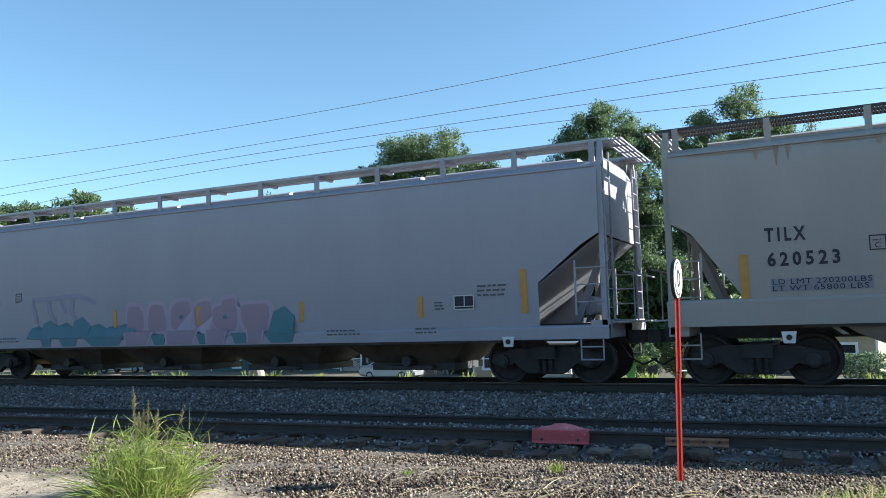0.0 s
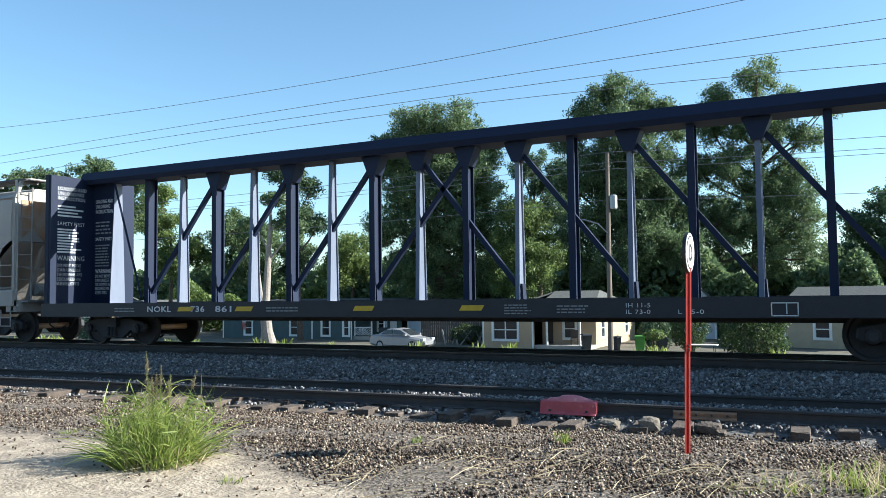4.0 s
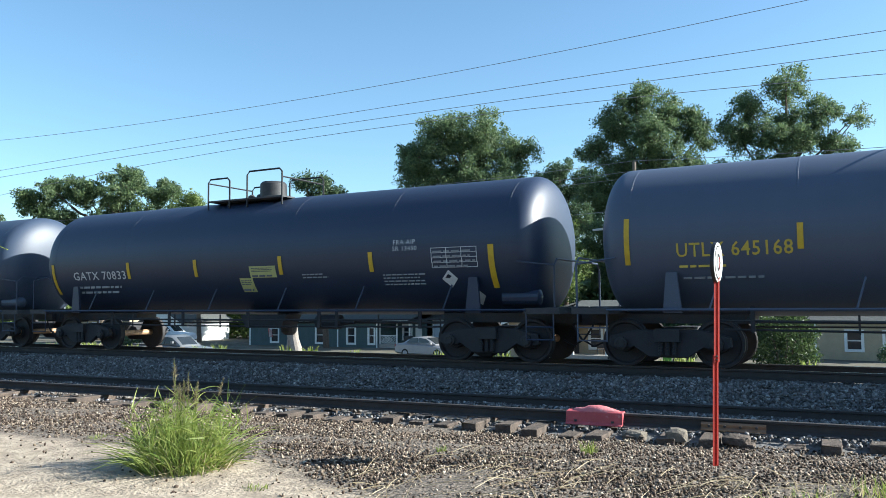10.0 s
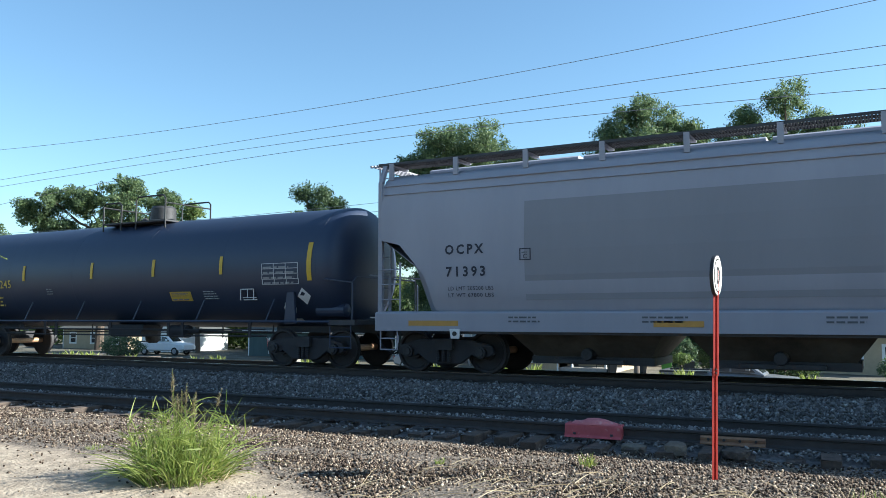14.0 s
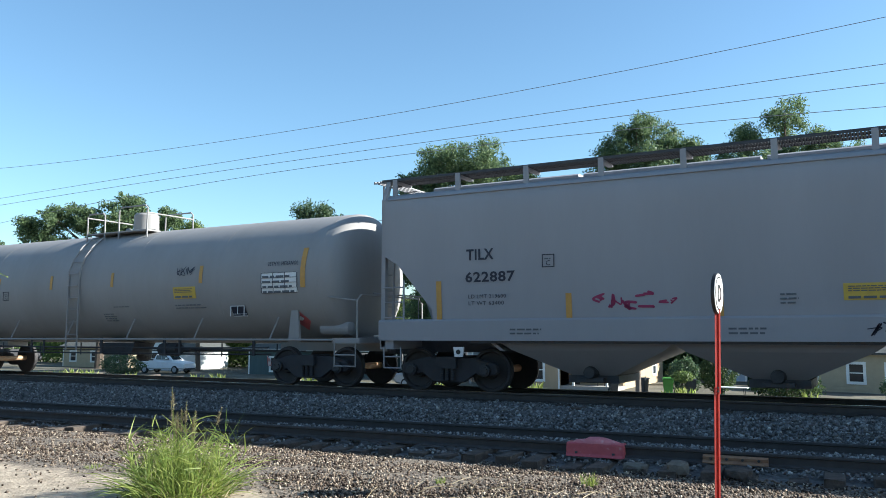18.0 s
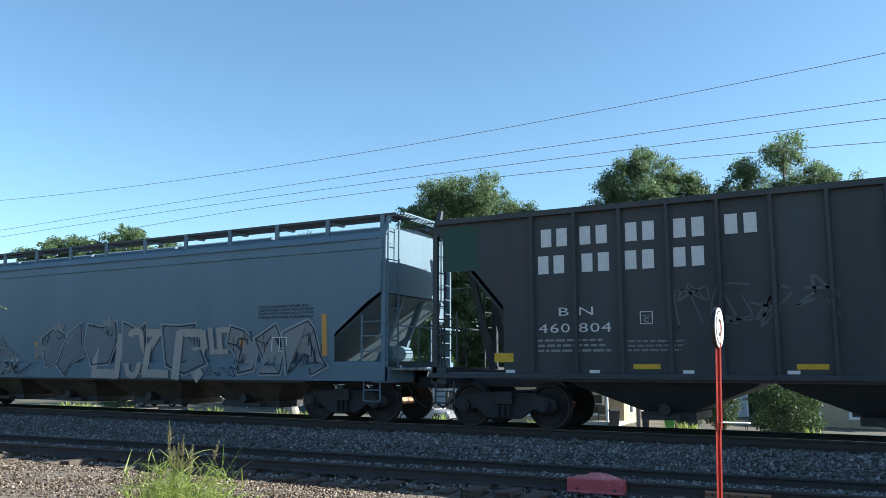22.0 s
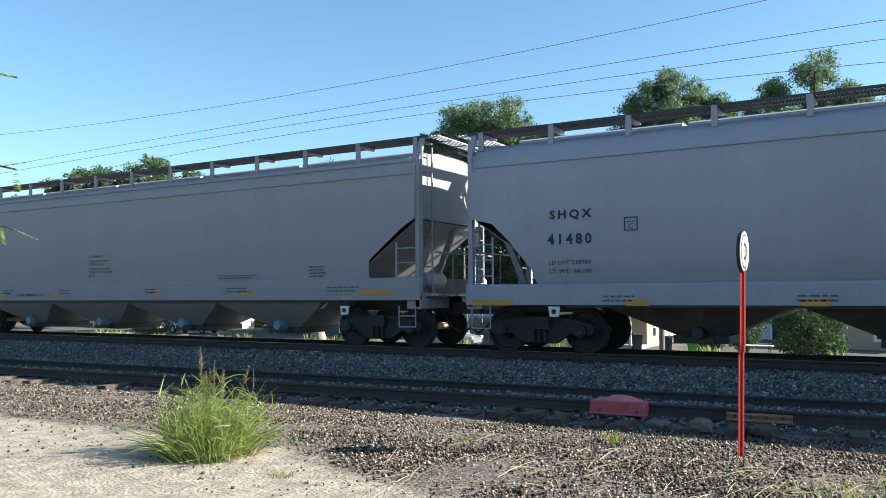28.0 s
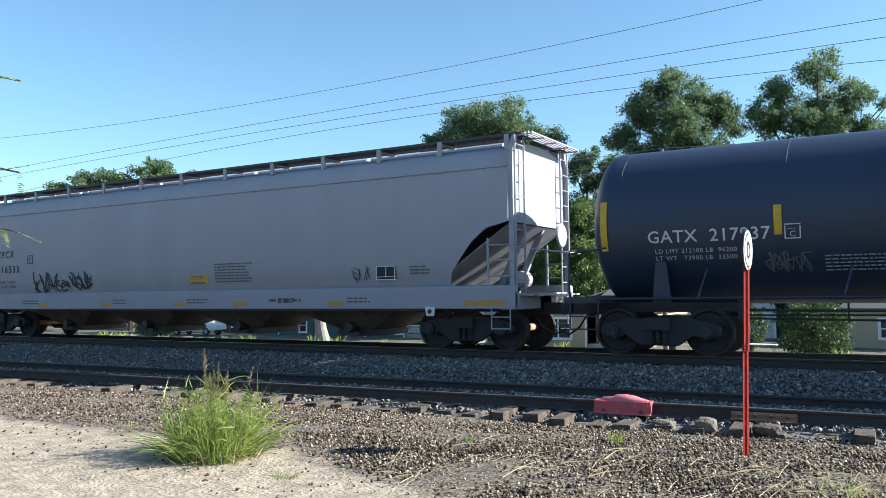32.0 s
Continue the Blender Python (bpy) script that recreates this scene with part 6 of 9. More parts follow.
    bm = bmesh.new()
    for a, b2, e, f in ((217.7, 218.2, 1.62, 1.64), (217.7, 218.2, 1.28, 1.3), (217.7, 217.72, 1.28, 1.64), (218.18, 218.2, 1.28, 1.64)):
        box(bm, a - c, b2 - c, -1.512, -1.504, e, f)
    part("inspection_frame", bm, M["pale_ink"], car)

    # 14 pale cream hopper
    x0, x1 = 221.9, 241.75
    c = (x0 + x1) / 2
    car, half, sk = hopper("covered_hopper", "pale cream covered hopper wagon with ochre strips", x0, x1, P["pale"], bay_paint=P["bay_brown"], sill=(0.93, 1.28), board=P["rosy_board"], top=4.66, foot=0.7)
    sk.fit(car, "MLLX", 223.98 - c, 2.34, 224.77 - c, 2.57, "ink", 0.012)
    sk.fit(car, "98646", 223.97 - c, 1.9, 224.9 - c, 2.13, "ink", 0.025)
    framed(sk, car, c, 225.62, 2.18, 0.24, "ink")
    sk.fit(car, "LD LMT 219700 LB", 224.07 - c, 1.6, 225.2 - c, 1.68, "ink")
    sk.fit(car, "LT WT  66300 LB", 224.07 - c, 1.44, 225.2 - c, 1.52, "ink")
    strips(sk, car, c, (223.65,), 1.33, 2.05, 0.1)
    strips(sk, car, c, (225.91, 228.94, 231.91, 234.68, 237.76), 1.34, 1.78, 0.12)
    strips(sk, car, c, (240.1,), 1.34, 2.28, 0.15)
    sk.bars(car, 229.8 - c, 1.43, 0.8, 0.16, 3, "ink", 140)
    sk.bars(car, 231.1 - c, 1.46, 0.65, 0.3, 4, "ink", 141)
    info_panel(sk, car, c, 238.48, 1.43, 0.46, 0.33)
    sk.bars(car, 239.05 - c, 1.73, 0.65, 0.22, 3, "ink", 142)
    sill_marks(car, half, 14)

    # 15 beige grey hopper
    x0, x1 = 243.06, 262.6
    c = (x0 + x1) / 2
    car, half, sk = hopper("covered_hopper", "beige grey covered hopper wagon with dark lettering", x0, x1, P["beige_b"], lines=(3.84, 4.12), sill=(1.05, 1.54), top=4.72, cap="blue_cap")
    sk.fit(car, "MULX", 244.64 - c, 2.63, 245.45 - c, 2.87, "ink", 0.012)
    sk.fit(car, "200328", 244.64 - c, 2.09, 245.77 - c, 2.33, "ink", 0.025)
    sk.fit(car, "LD LMT 219600", 244.65 - c, 1.93, 245.53 - c, 2.02, "ink")
    sk.fit(car, "LT WT  66400", 244.65 - c, 1.77, 245.53 - c, 1.86, "ink")
    framed(sk, car, c, 246.5, 2.32, 0.27, "ink")
    for i, wd in enumerate(("EXTERIOR PAINT", "PPG AMERCOAT 399", "INTERIOR LINING", "PPG AMERCOAT 428 PK", "APPLIED TO INTERIOR ONLY", "03-19")):
        if "PPG" in wd:
            sk.bars(car, 251.33 - c, 2.27 - i * 0.11, 0.95, 0.08, 1, "ink", 150 + i)
        else:
            sk.fit(car, wd, 251.33 - c, 2.27 - i * 0.11, (252.0 if i in (0, 2) else 252.4 if i == 4 else 251.6) - c, 2.34 - i * 0.11, "ink")
    SILL.fit(car, "DO NOT HAMMER ON CAR", 247.9 - c, 1.17, 249.24 - c, 1.26, "ink", 0.006)
    sk.bars(car, 256.5 - c, 1.6, 1.5, 0.12, 2, "ink", 156)
    sk.bars(car, 259.5 - c, 1.6, 0.5, 0.3, 4, "ink", 157)
    sill_marks(car, half, 15, yellow=((243.4, 0.85), (247.04, 0.4), (249.7, 0.42), (254.0, 0.42), (257.3, 0.42), (261.0, 0.9)), c=c, z=1.19)

    # 16 and 17 round-sided grey hoppers
    x0, x1 = 263.76, 283.6
    c = (x0 + x1) / 2
    car, half, sk = hopper("covered_hopper", "pale grey round-sided hopper wagon with dark lettering", x0, x1, P["white_grey"], "round", bay_paint=P["bay_brown"], cut=(2.75, 1.9, 1.4), sill=(0.95, 1.36), top=4.64)
    sk.fit(car, "SHQX", 265.68 - c, 2.62, 266.56 - c, 2.83, "ink", 0.03, space=1.45)
    sk.fit(car, "41480", 265.63 - c, 2.14, 266.55 - c, 2.36, "ink", 0.03, space=1.45)
    sk.fit(car, "LD LMT 218900", 265.64 - c, 1.75, 266.52 - c, 1.83, "ink")
    sk.fit(car, "LT WT  66100", 265.64 - c, 1.58, 266.52 - c, 1.66, "ink")
    framed(sk, car, c, 267.2, 2.36, 0.26, "ink")
    sticker(sk, car, c, 272.56, 1.57, 0.76, 0.27)
    sk.bars(car, 278.5 - c, 2.09, 1.25, 0.55, 7, "ink", 160)
    scrawl(sk, car, 280.9 - c, 281.5 - c, 1.6, 2.1, "ink", 161, 0.015, 3, 2)
    sk.bars(car, 281.6 - c, 1.85, 0.6, 0.26, 3, "ink", 162)
    SILL.bars(car, 277.3 - c, 1.05, 1.0, 0.16, 1, "ink", 163)
    sill_marks(car, half, 16, yellow=((263.9, 0.95), (267.2, 0.45), (270.25, 0.45), (273.45, 0.45), (276.3, 0.4), (279.5, 0.4), (282.5, 0.95)), c=c, z=0.96)
    x0, x1 = 284.69, 304.85
    c = (x0 + x1) / 2
    car, half, sk = hopper("covered_hopper", "pale grey round-sided hopper wagon with black graffiti", x0, x1, P["white_grey"], "round", bay_paint=P["bay_brown"], cut=(2.68, 1.9, 1.4), sill=(0.88, 1.35), top=4.56)
    sk.fit(car, "CPCX", 286.68 - c, 2.47, 287.56 - c, 2.7, "ink", 0.03, space=1.45)
    sk.fit(car, "816533", 286.67 - c, 2.0, 287.82 - c, 2.23, "ink", 0.03, space=1.45)
    sk.fit(car, "LD LMT 220600", 286.68 - c, 1.68, 287.55 - c, 1.76, "ink")
    sk.fit(car, "LT WT  65400", 286.68 - c, 1.53, 287.55 - c, 1.61, "ink")
    framed(sk, car, c, 288.28, 2.26, 0.26, "ink")
    scrawl(sk, car, 288.5 - c, 291.3 - c, 1.38, 2.0, "ink", 170, 0.05, 8, 3)
    sticker(sk, car, c, 295.36, 1.52, 0.66, 0.25)
    sk.bars(car, 296.3 - c, 1.56, 1.4, 0.52, 7, "ink", 171)
    info_panel(sk, car, c, 301.4, 1.52, 0.52, 0.32)
    sk.bars(car, 302.3 - c, 1.64, 0.52, 0.22, 3, "ink", 172)
    scrawl(sk, car, 300.7 - c, 301.2 - c, 1.47, 1.85, "ink", 173, 0.015, 3, 2)
    SILL.bars(car, 298.2 - c, 1.05, 1.05, 0.16, 1, "ink", 174)
    sill_marks(car, half, 17, yellow=((284.8, 0.95), (288.82, 0.45), (291.8, 0.45), (294.85, 0.45), (297.0, 0.45), (300.02, 0.47), (303.68, 0.95)), c=c, z=0.96)

    # 18 black tank
    a, b = 306.3, 322.6
    c = (a + b) / 2
    mk = [(306.75 - c, 1.98, 2.93, 0.13), (309.89 - c, 2.16, 2.68, 0.13)] + [(x - c, 2.1, 2.55, 0.12) for x in (313, 316, 319)]
    car, half, sk = tank("tank_car", "black tank wagon with white stencils and yellow strips", a, b, P["tank_black"], None, R=1.56, zc=2.5, marks=mk)
    sk.fit(car, "GATX  217937", 307.6 - c, 2.09, 309.76 - c, 2.32, "pale_ink", 0.01)
    sk.fit(car, "LD LMT 212100 LB  96200 KG", 307.72 - c, 1.9, 309.4 - c, 1.98, "pale_ink")
    sk.fit(car, "LT WT   73900 LB  33500 KG", 307.72 - c, 1.77, 309.4 - c, 1.85, "pale_ink")
    framed(sk, car, c, 309.99, 2.08, 0.26, "pale_ink")
    sk.bars(car, 310.6 - c, 1.52, 1.2, 0.3, 5, "faint_ink", 180)
    scrawl(sk, car, 309.6 - c, 310.4 - c, 1.5, 1.85, P["faint"], 181, 0.025, 4, 3)


M["faint_ink"] = mat("faded_stencil", (0.2, 0.21, 0.22), (0.14, 0.15, 0.16), 12, 0.6)
M["red_card"] = P["red_card"]


def center_beam(x0, x1):
    car, half = wagon("center_beam_car", "navy centre-beam flat wagon, empty, with end bulkheads", x0, x1, 2.3)
    c = (x0 + x1) / 2
    nv = P["navy"]
    bm = bmesh.new()
    prism(bm, [(-0.35, 4.53), (0.35, 4.53), (0.42, 4.65), (0.32, 4.88), (-0.32, 4.88), (-0.42, 4.65)], "x", -half + 0.1, half - 0.1)
    part("top_chord", bm, nv, car)
    for s in (-1, 1):
        bm = bmesh.new()
        box(bm, -half, half, s * 1.5 - 0.05, s * 1.5 + 0.05, 0.73, 1.09)
        part("side_sill", bm, M["black_steel"], car)
        bm = bmesh.new()
        box(bm, s * (half - 0.24), s * (half - 0.16), -1.46, 1.46, 1.06, 4.7)
        part("bulkhead", bm, nv, car)
        for y in (-1.42, -0.7, 0.0, 0.7, 1.42):
            bm = bmesh.new()
            box(bm, s * (half - 0.16), s * (half - 0.02), y - 0.05, y + 0.05, 1.06, 4.7)
            part("bulkhead_rib", bm, nv, car)
        bm = bmesh.new()
        for z in (1.1, 2.4, 3.6, 4.6):
            box(bm, s * (half - 0.15), s * (half - 0.05), -1.4, 1.4, z, z + 0.09)
        part("bulkhead_rail", bm, nv, car)
        # the ladder at the sunny end is white: sunlight put into its colour
        ladder(car, (s * (half + 0.01), -1.3, 0), (0, 1, 0), 1.1, 4.6, 0.42, M["white"] if s > 0 else nv)
        bm = bmesh.new()
        box(bm, *sorted((s * (half - 0.245), s * (half - 1.2))), -0.05, 0.05, 1.06, 4.55)
        part("end_web", bm, nv, car, "solid navy web plate")
        bm = bmesh.new()
        prism(bm, [(-0.27, 1.06), (0.27, 1.06), (0.12, 4.55), (-0.12, 4.55)], "x", *sorted((s * (half - 1.225), s * (half - 1.2))))
        part("post", bm, P["navy_sunlit"], car)
        bm = bmesh.new()
        tube(bm, [(s * (half - 1.3), -0.2, 4.5), (s * (half - 2.4), -0.2, 1.2)], 0.04, 4)
        part("diagonal", bm, nv, car)
    # lettering on the inner face of the leading bulkhead
    xb = -half + 0.245
    rng = random.Random(3)

    def on_face(body, y0, z0, y1, z1):
        me, co = text_mesh(body, 1.0, M["pale_ink"])
        lo, hi = co.min(0), co.max(0)
        yy = y0 + (co[:, 0] - lo[0]) / (hi[0] - lo[0]) * (y1 - y0)
        zz = z0 + (co[:, 1] - lo[1]) / (hi[1] - lo[1]) * (z1 - z0)
        co[:, 0], co[:, 1], co[:, 2] = xb, yy, zz
        me.vertices.foreach_set("co", co.ravel())
        me.update()
        part("lettering", me, None, car)

    web = Side(lambda z: -0.05, 0.004)
    for wx in (-half + 0.35, half - 1.12):
        for k, wd in enumerate(("LOADING AND", "UNLOADING", "INSTRUCTION")):
            web.fit(car, wd, wx, 4.0 - k * 0.15, wx + 0.055 * len(wd) + 0.1, 4.11 - k * 0.15, "pale_ink", 0.02)
        web.bars(car, wx, 3.1, 0.7, 0.42, 4, "pale_ink", 61)
        web.fit(car, "SAFETY FIRST", wx, 2.9, wx + 0.68, 3.0, "pale_ink", 0.02)
        web.bars(car, wx, 2.15, 0.62, 0.68, 8, "pale_ink", 62)
        web.fit(car, "WARNING", wx, 1.95, wx + 0.66, 2.07, "pale_ink", 0.03)
        for k, wd in enumerate(("DO NOT MOVE", "CAR UNLESS", "TIE DOWNS ARE", "SECURED IN", "KEYSLOTS")):
            web.fit(car, wd, wx, 1.82 - k * 0.12, wx + 0.045 * len(wd) + 0.12, 1.91 - k * 0.12, "pale_ink", 0.01)
    web.patch(car, half - 0.23, half - 0.03, 1.6, 2.1, "yellow", "reflector", "yellow reflective plate", gap=1.42)
    for y in (-1.3,):
        for k, (wd, w) in enumerate((("LOADING AND", 0.95), ("UNLOADING", 0.85), ("INSTRUCTION", 0.9))):
            on_face(wd, y + 0.05, 4.3 - k * 0.14, y + 0.05 + w, 4.4 - k * 0.14)
        on_face("SAFETY FIRST", y + 0.05, 3.3, y + 0.95, 3.4)
        on_face("WARNING", y + 0.05, 2.3, y + 0.95, 2.44)
        for k, wd in enumerate(("DO NOT MOVE", "CAR UNLESS", "TIE DOWNS ARE", "SECURED IN", "KEYSLOTS")):
            on_face(wd, y + 0.05, 2.12 - k * 0.13, y + 0.62 + 0.02 * len(wd), 2.21 - k * 0.13)
        bm = bmesh.new()
        for k in range(9):
            z = 3.16 - k * 0.08
            box(bm, xb, xb + 0.004, y + 0.05, y + 0.05 + rng.uniform(0.5, 0.85), z, z + 0.045)
        for k in range(4):
            z = 3.82 - k * 0.09
            box(bm, xb, xb + 0.004, y + 0.05, y + 0.05 + rng.uniform(0.5, 0.85), z, z + 0.045)
        part("small_print", bm, M["pale_ink"], car)
    bm = bmesh.new()
    box(bm, -half, half, -1.5, 1.5, 0.95, 1.06)
    part("deck", bm, M["black_steel"], car)
    bm = bmesh.new()
    prism(bm, [(-half, 0.95), (half, 0.95), (half - 3, 0.6), (-half + 3, 0.6)], "y", -0.3, 0.3)
    part("center_sill", bm, M["black_steel"], car)
    xs = [20.53 - c + 1.236 * i for i in range(15)]
    for i, x in enumerate(xs):
        bm = bmesh.new()
        if i % 2 == 0:
            for y in (-0.15, 0.15):
                box(bm, x - 0.075, x + 0.075, y - 0.015, y + 0.015, 1.06, 4.55)
            box(bm, x - 0.012, x + 0.012, -0.135, 0.135, 1.06, 4.55)
        else:
            prism(bm, [(-0.19, 1.06), (0.19, 1.06), (0.08, 4.55), (-0.08, 4.55)], "x", x - 0.012, x + 0.012)
            for y in (-1, 1):
                loft(bm, [[(x - 0.05, y * 0.175, 1.06), (x + 0.05, y * 0.175, 1.06), (x + 0.05, y * 0.195, 1.06), (x - 0.05, y * 0.195, 1.06)], [(x - 0.05, y * 0.065, 4.55), (x + 0.05, y * 0.065, 4.55), (x + 0.05, y * 0.085, 4.55), (x - 0.05, y * 0.085, 4.55)]])
        # tapered posts take the paler navy that stands for sun on their webs
        part("post", bm, nv if i % 2 == 0 else P["navy_sunlit"], car)
        # braces lean towards the middle: they rise to a wide post on one half, to a tapered one on the other
        to = xs[i - 2] if i % 2 == 0 and 2 <= i <= 8 else x + 2.472 if i % 2 == 1 and i >= 7 else None
        if to is not None:
            bm = bmesh.new()
            w_ = Vector((x - to, 0, 3.1)).cross(Vector((0, 1, 0))).normalized() * 0.055
            a_, b_ = Vector((to, 0, 1.3)), Vector((x, 0, 4.4))
            prism(bm, [(a_.x - w_.x, a_.z - w_.z), (a_.x + w_.x, a_.z + w_.z), (b_.x + w_.x, b_.z + w_.z), (b_.x - w_.x, b_.z - w_.z)], "y", -0.05, 0.05)
            part("diagonal", bm, nv, car)
            bm = bmesh.new()
            prism(bm, [(x - 0.28, 4.55), (x + 0.28, 4.55), (x + 0.1, 4.1), (x - 0.1, 4.1)], "y", -0.18, 0.18)
            part("gusset", bm, nv, car)
            bm = bmesh.new()
            prism(bm, [(to - 0.1, 1.06), (to + 0.1, 1.06), (to + 0.08, 1.42), (to - 0.08, 1.42)], "y", -0.1, 0.1)
            part("foot_gusset", bm, nv, car)
    sk = Side(lambda z: -1.55, 0.012)
    sk.fit(car, "NOKL", 22.08 - c, 0.85, 22.9 - c, 1.0, "pale_ink", 0.02)
    sk.fit(car, "736", 23.55 - c, 0.85, 24.0 - c, 1.0, "pale_ink", 0.02)
    sk.fit(car, "861", 24.34 - c, 0.85, 24.85 - c, 1.0, "pale_ink", 0.02)
    sk.bars(car, 20.9 - c, 0.86, 0.9, 0.14, 2, "pale_ink", 190)
    sk.bars(car, 25.9 - c, 0.86, 1.0, 0.14, 2, "pale_ink", 191)
    sk.fit(car, "IH 11-5", 34.35 - c, 0.92, 34.8 - c, 1.0, "pale_ink")
    sk.fit(car, "IL 73-0", 34.35 - c, 0.8, 34.8 - c, 0.88, "pale_ink")
    sk.fit(car, "L 75-0", 35.3 - c, 0.8, 35.75 - c, 0.88, "pale_ink")
    for x in (23.1, 24.95, 28.3, 30.9, 38.9):
        sk.patch(car, x - c, x + 0.5 - c, 0.87, 0.98, "yellow", "reflector", "yellow reflective strip", lean=0.6)
    sk.bars(car, 31.9 - c, 0.8, 0.6, 0.22, 4, "pale_ink", 192)
    sk.bars(car, 33.0 - c, 0.82, 0.7, 0.18, 3, "pale_ink", 193)
    bm = bmesh.new()
    for a, b2, e, f in ((36.86, 37.3, 0.98, 1.0), (36.86, 37.3, 0.76, 0.78), (36.86, 36.88, 0.76, 1.0), (37.28, 37.3, 0.76, 1.0), (37.1, 37.12, 0.8, 1.0)):
        box(bm, a - c, b2 - c, -1.566, -1.56, e, f)
    part("inspection_frame", bm, M["pale_ink"], car)
    return car


make_train()


# ---- trees ----
def leaf_quads(nr, p, size, slim=0.45):
    """Small leaf blades at the points p, turned every way."""
    n = len(p)
    u = nr.normal(size=(n, 3))
    u /= np.linalg.norm(u, axis=1)[:, None]
    w = np.cross(u, nr.normal(size=(n, 3)))
    w /= np.linalg.norm(w, axis=1)[:, None]
    s = nr.uniform(0.5, 1.2, n)[:, None] * size
    return np.stack([p - u * s, p + w * s * slim, p + u * s, p - w * s * slim], 1).reshape(-1, 3)


def at_az(az, d):
    return math.sin(radians(az)) * d, math.cos(radians(az)) * d


def tree(label, d, lobes, leaf, seed, trunk=0.3, leaf_size=0.125, dense=1.0, bark="bark"):
    """A tree d metres off: a tapered trunk whose limbs end in boughs of many leaf sprays. A lobe is a bough's bearing, its height angle and its half width, all in degrees."""
    rng = random.Random(seed)
    nr = np.random.default_rng(seed)
    top = max(lobes, key=lambda q: q[1])
    bx, by = at_az(sum(q[0] * q[2] for q in lobes) / sum(q[2] for q in lobes), d)
    z0 = gz(by) - 0.05
    t = thing("tree", label, "tree", (bx, by, z0), group="trees behind the line")
    bm = bmesh.new()

    def place(az, el, depth=0.0):
        x, y = at_az(az, d + depth)
        return Vector((x - bx, y - by, 1.2 + d * math.tan(radians(el)) - z0))
    crown_top = place(top[0], top[1])
    line = [Vector((0, 0, 0)), Vector((crown_top.x * 0.1 + rng.uniform(-0.2, 0.2), 0, crown_top.z * 0.25)), Vector((crown_top.x * 0.4 + rng.uniform(-0.4, 0.4), 0.2, crown_top.z * 0.6)), crown_top]
    tube(bm, line, [trunk * 1.3, trunk, trunk * 0.6, 0.04], 9)
    pts = []
    for az, el, deg in lobes:
        r = d * math.tan(radians(deg))
        for half in (-1, 1):
            cen = place(az, el, half * r * rng.uniform(0.1, 0.8))
            f = max(0.12, min(0.92, cen.z / crown_top.z - 0.22))
            st = line[1].lerp(line[2], min(1, f / 0.6)) if f < 0.6 else line[2].lerp(line[3], (f - 0.6) / 0.4)
            mid = st.lerp(cen, 0.55) + Vector((rng.uniform(-0.3, 0.3), 0, -0.08 * (cen - st).length))
            tube(bm, [st, mid, cen], [trunk * 0.32, trunk * 0.2, 0.03], 5)
            n = max(5, int(9.5 * r * r * dense))
            v = nr.normal(size=(n, 3))
            v /= np.linalg.norm(v, axis=1)[:, None]
            sub = np.array(cen)[None] + v * (r * nr.uniform(0.1, 1.12, n) ** 0.6)[:, None] * np.array([1.0, 1.0, 0.85])
            for q in sub[:: 4]:
                tube(bm, [cen, cen.lerp(Vector(q), 0.6) + Vector((0, 0, -0.1)), Vector(q)], [0.035, 0.022, 0.008], 3)
            size = nr.uniform(0.3, 0.85, n)
            k = (nr.uniform(90, 170, n) * (size / 0.6) ** 2).astype(int)
            who = np.repeat(np.arange(n), k)
            o = nr.normal(size=(len(who), 3))
            o *= (nr.uniform(0, 1, len(who)) ** 0.7 * 1.15 / np.linalg.norm(o, axis=1))[:, None] * np.array([1.0, 1.0, 0.85])
            pts.append(sub[who] + o * size[who][:, None])
    part("trunk", bm, M[bark], t)
    p = np.concatenate(pts)
    part("crown", raw("crown", leaf_quads(nr, p, leaf_size), np.arange(len(p) * 4).reshape(-1, 4), M[leaf]), None, t)
    return t


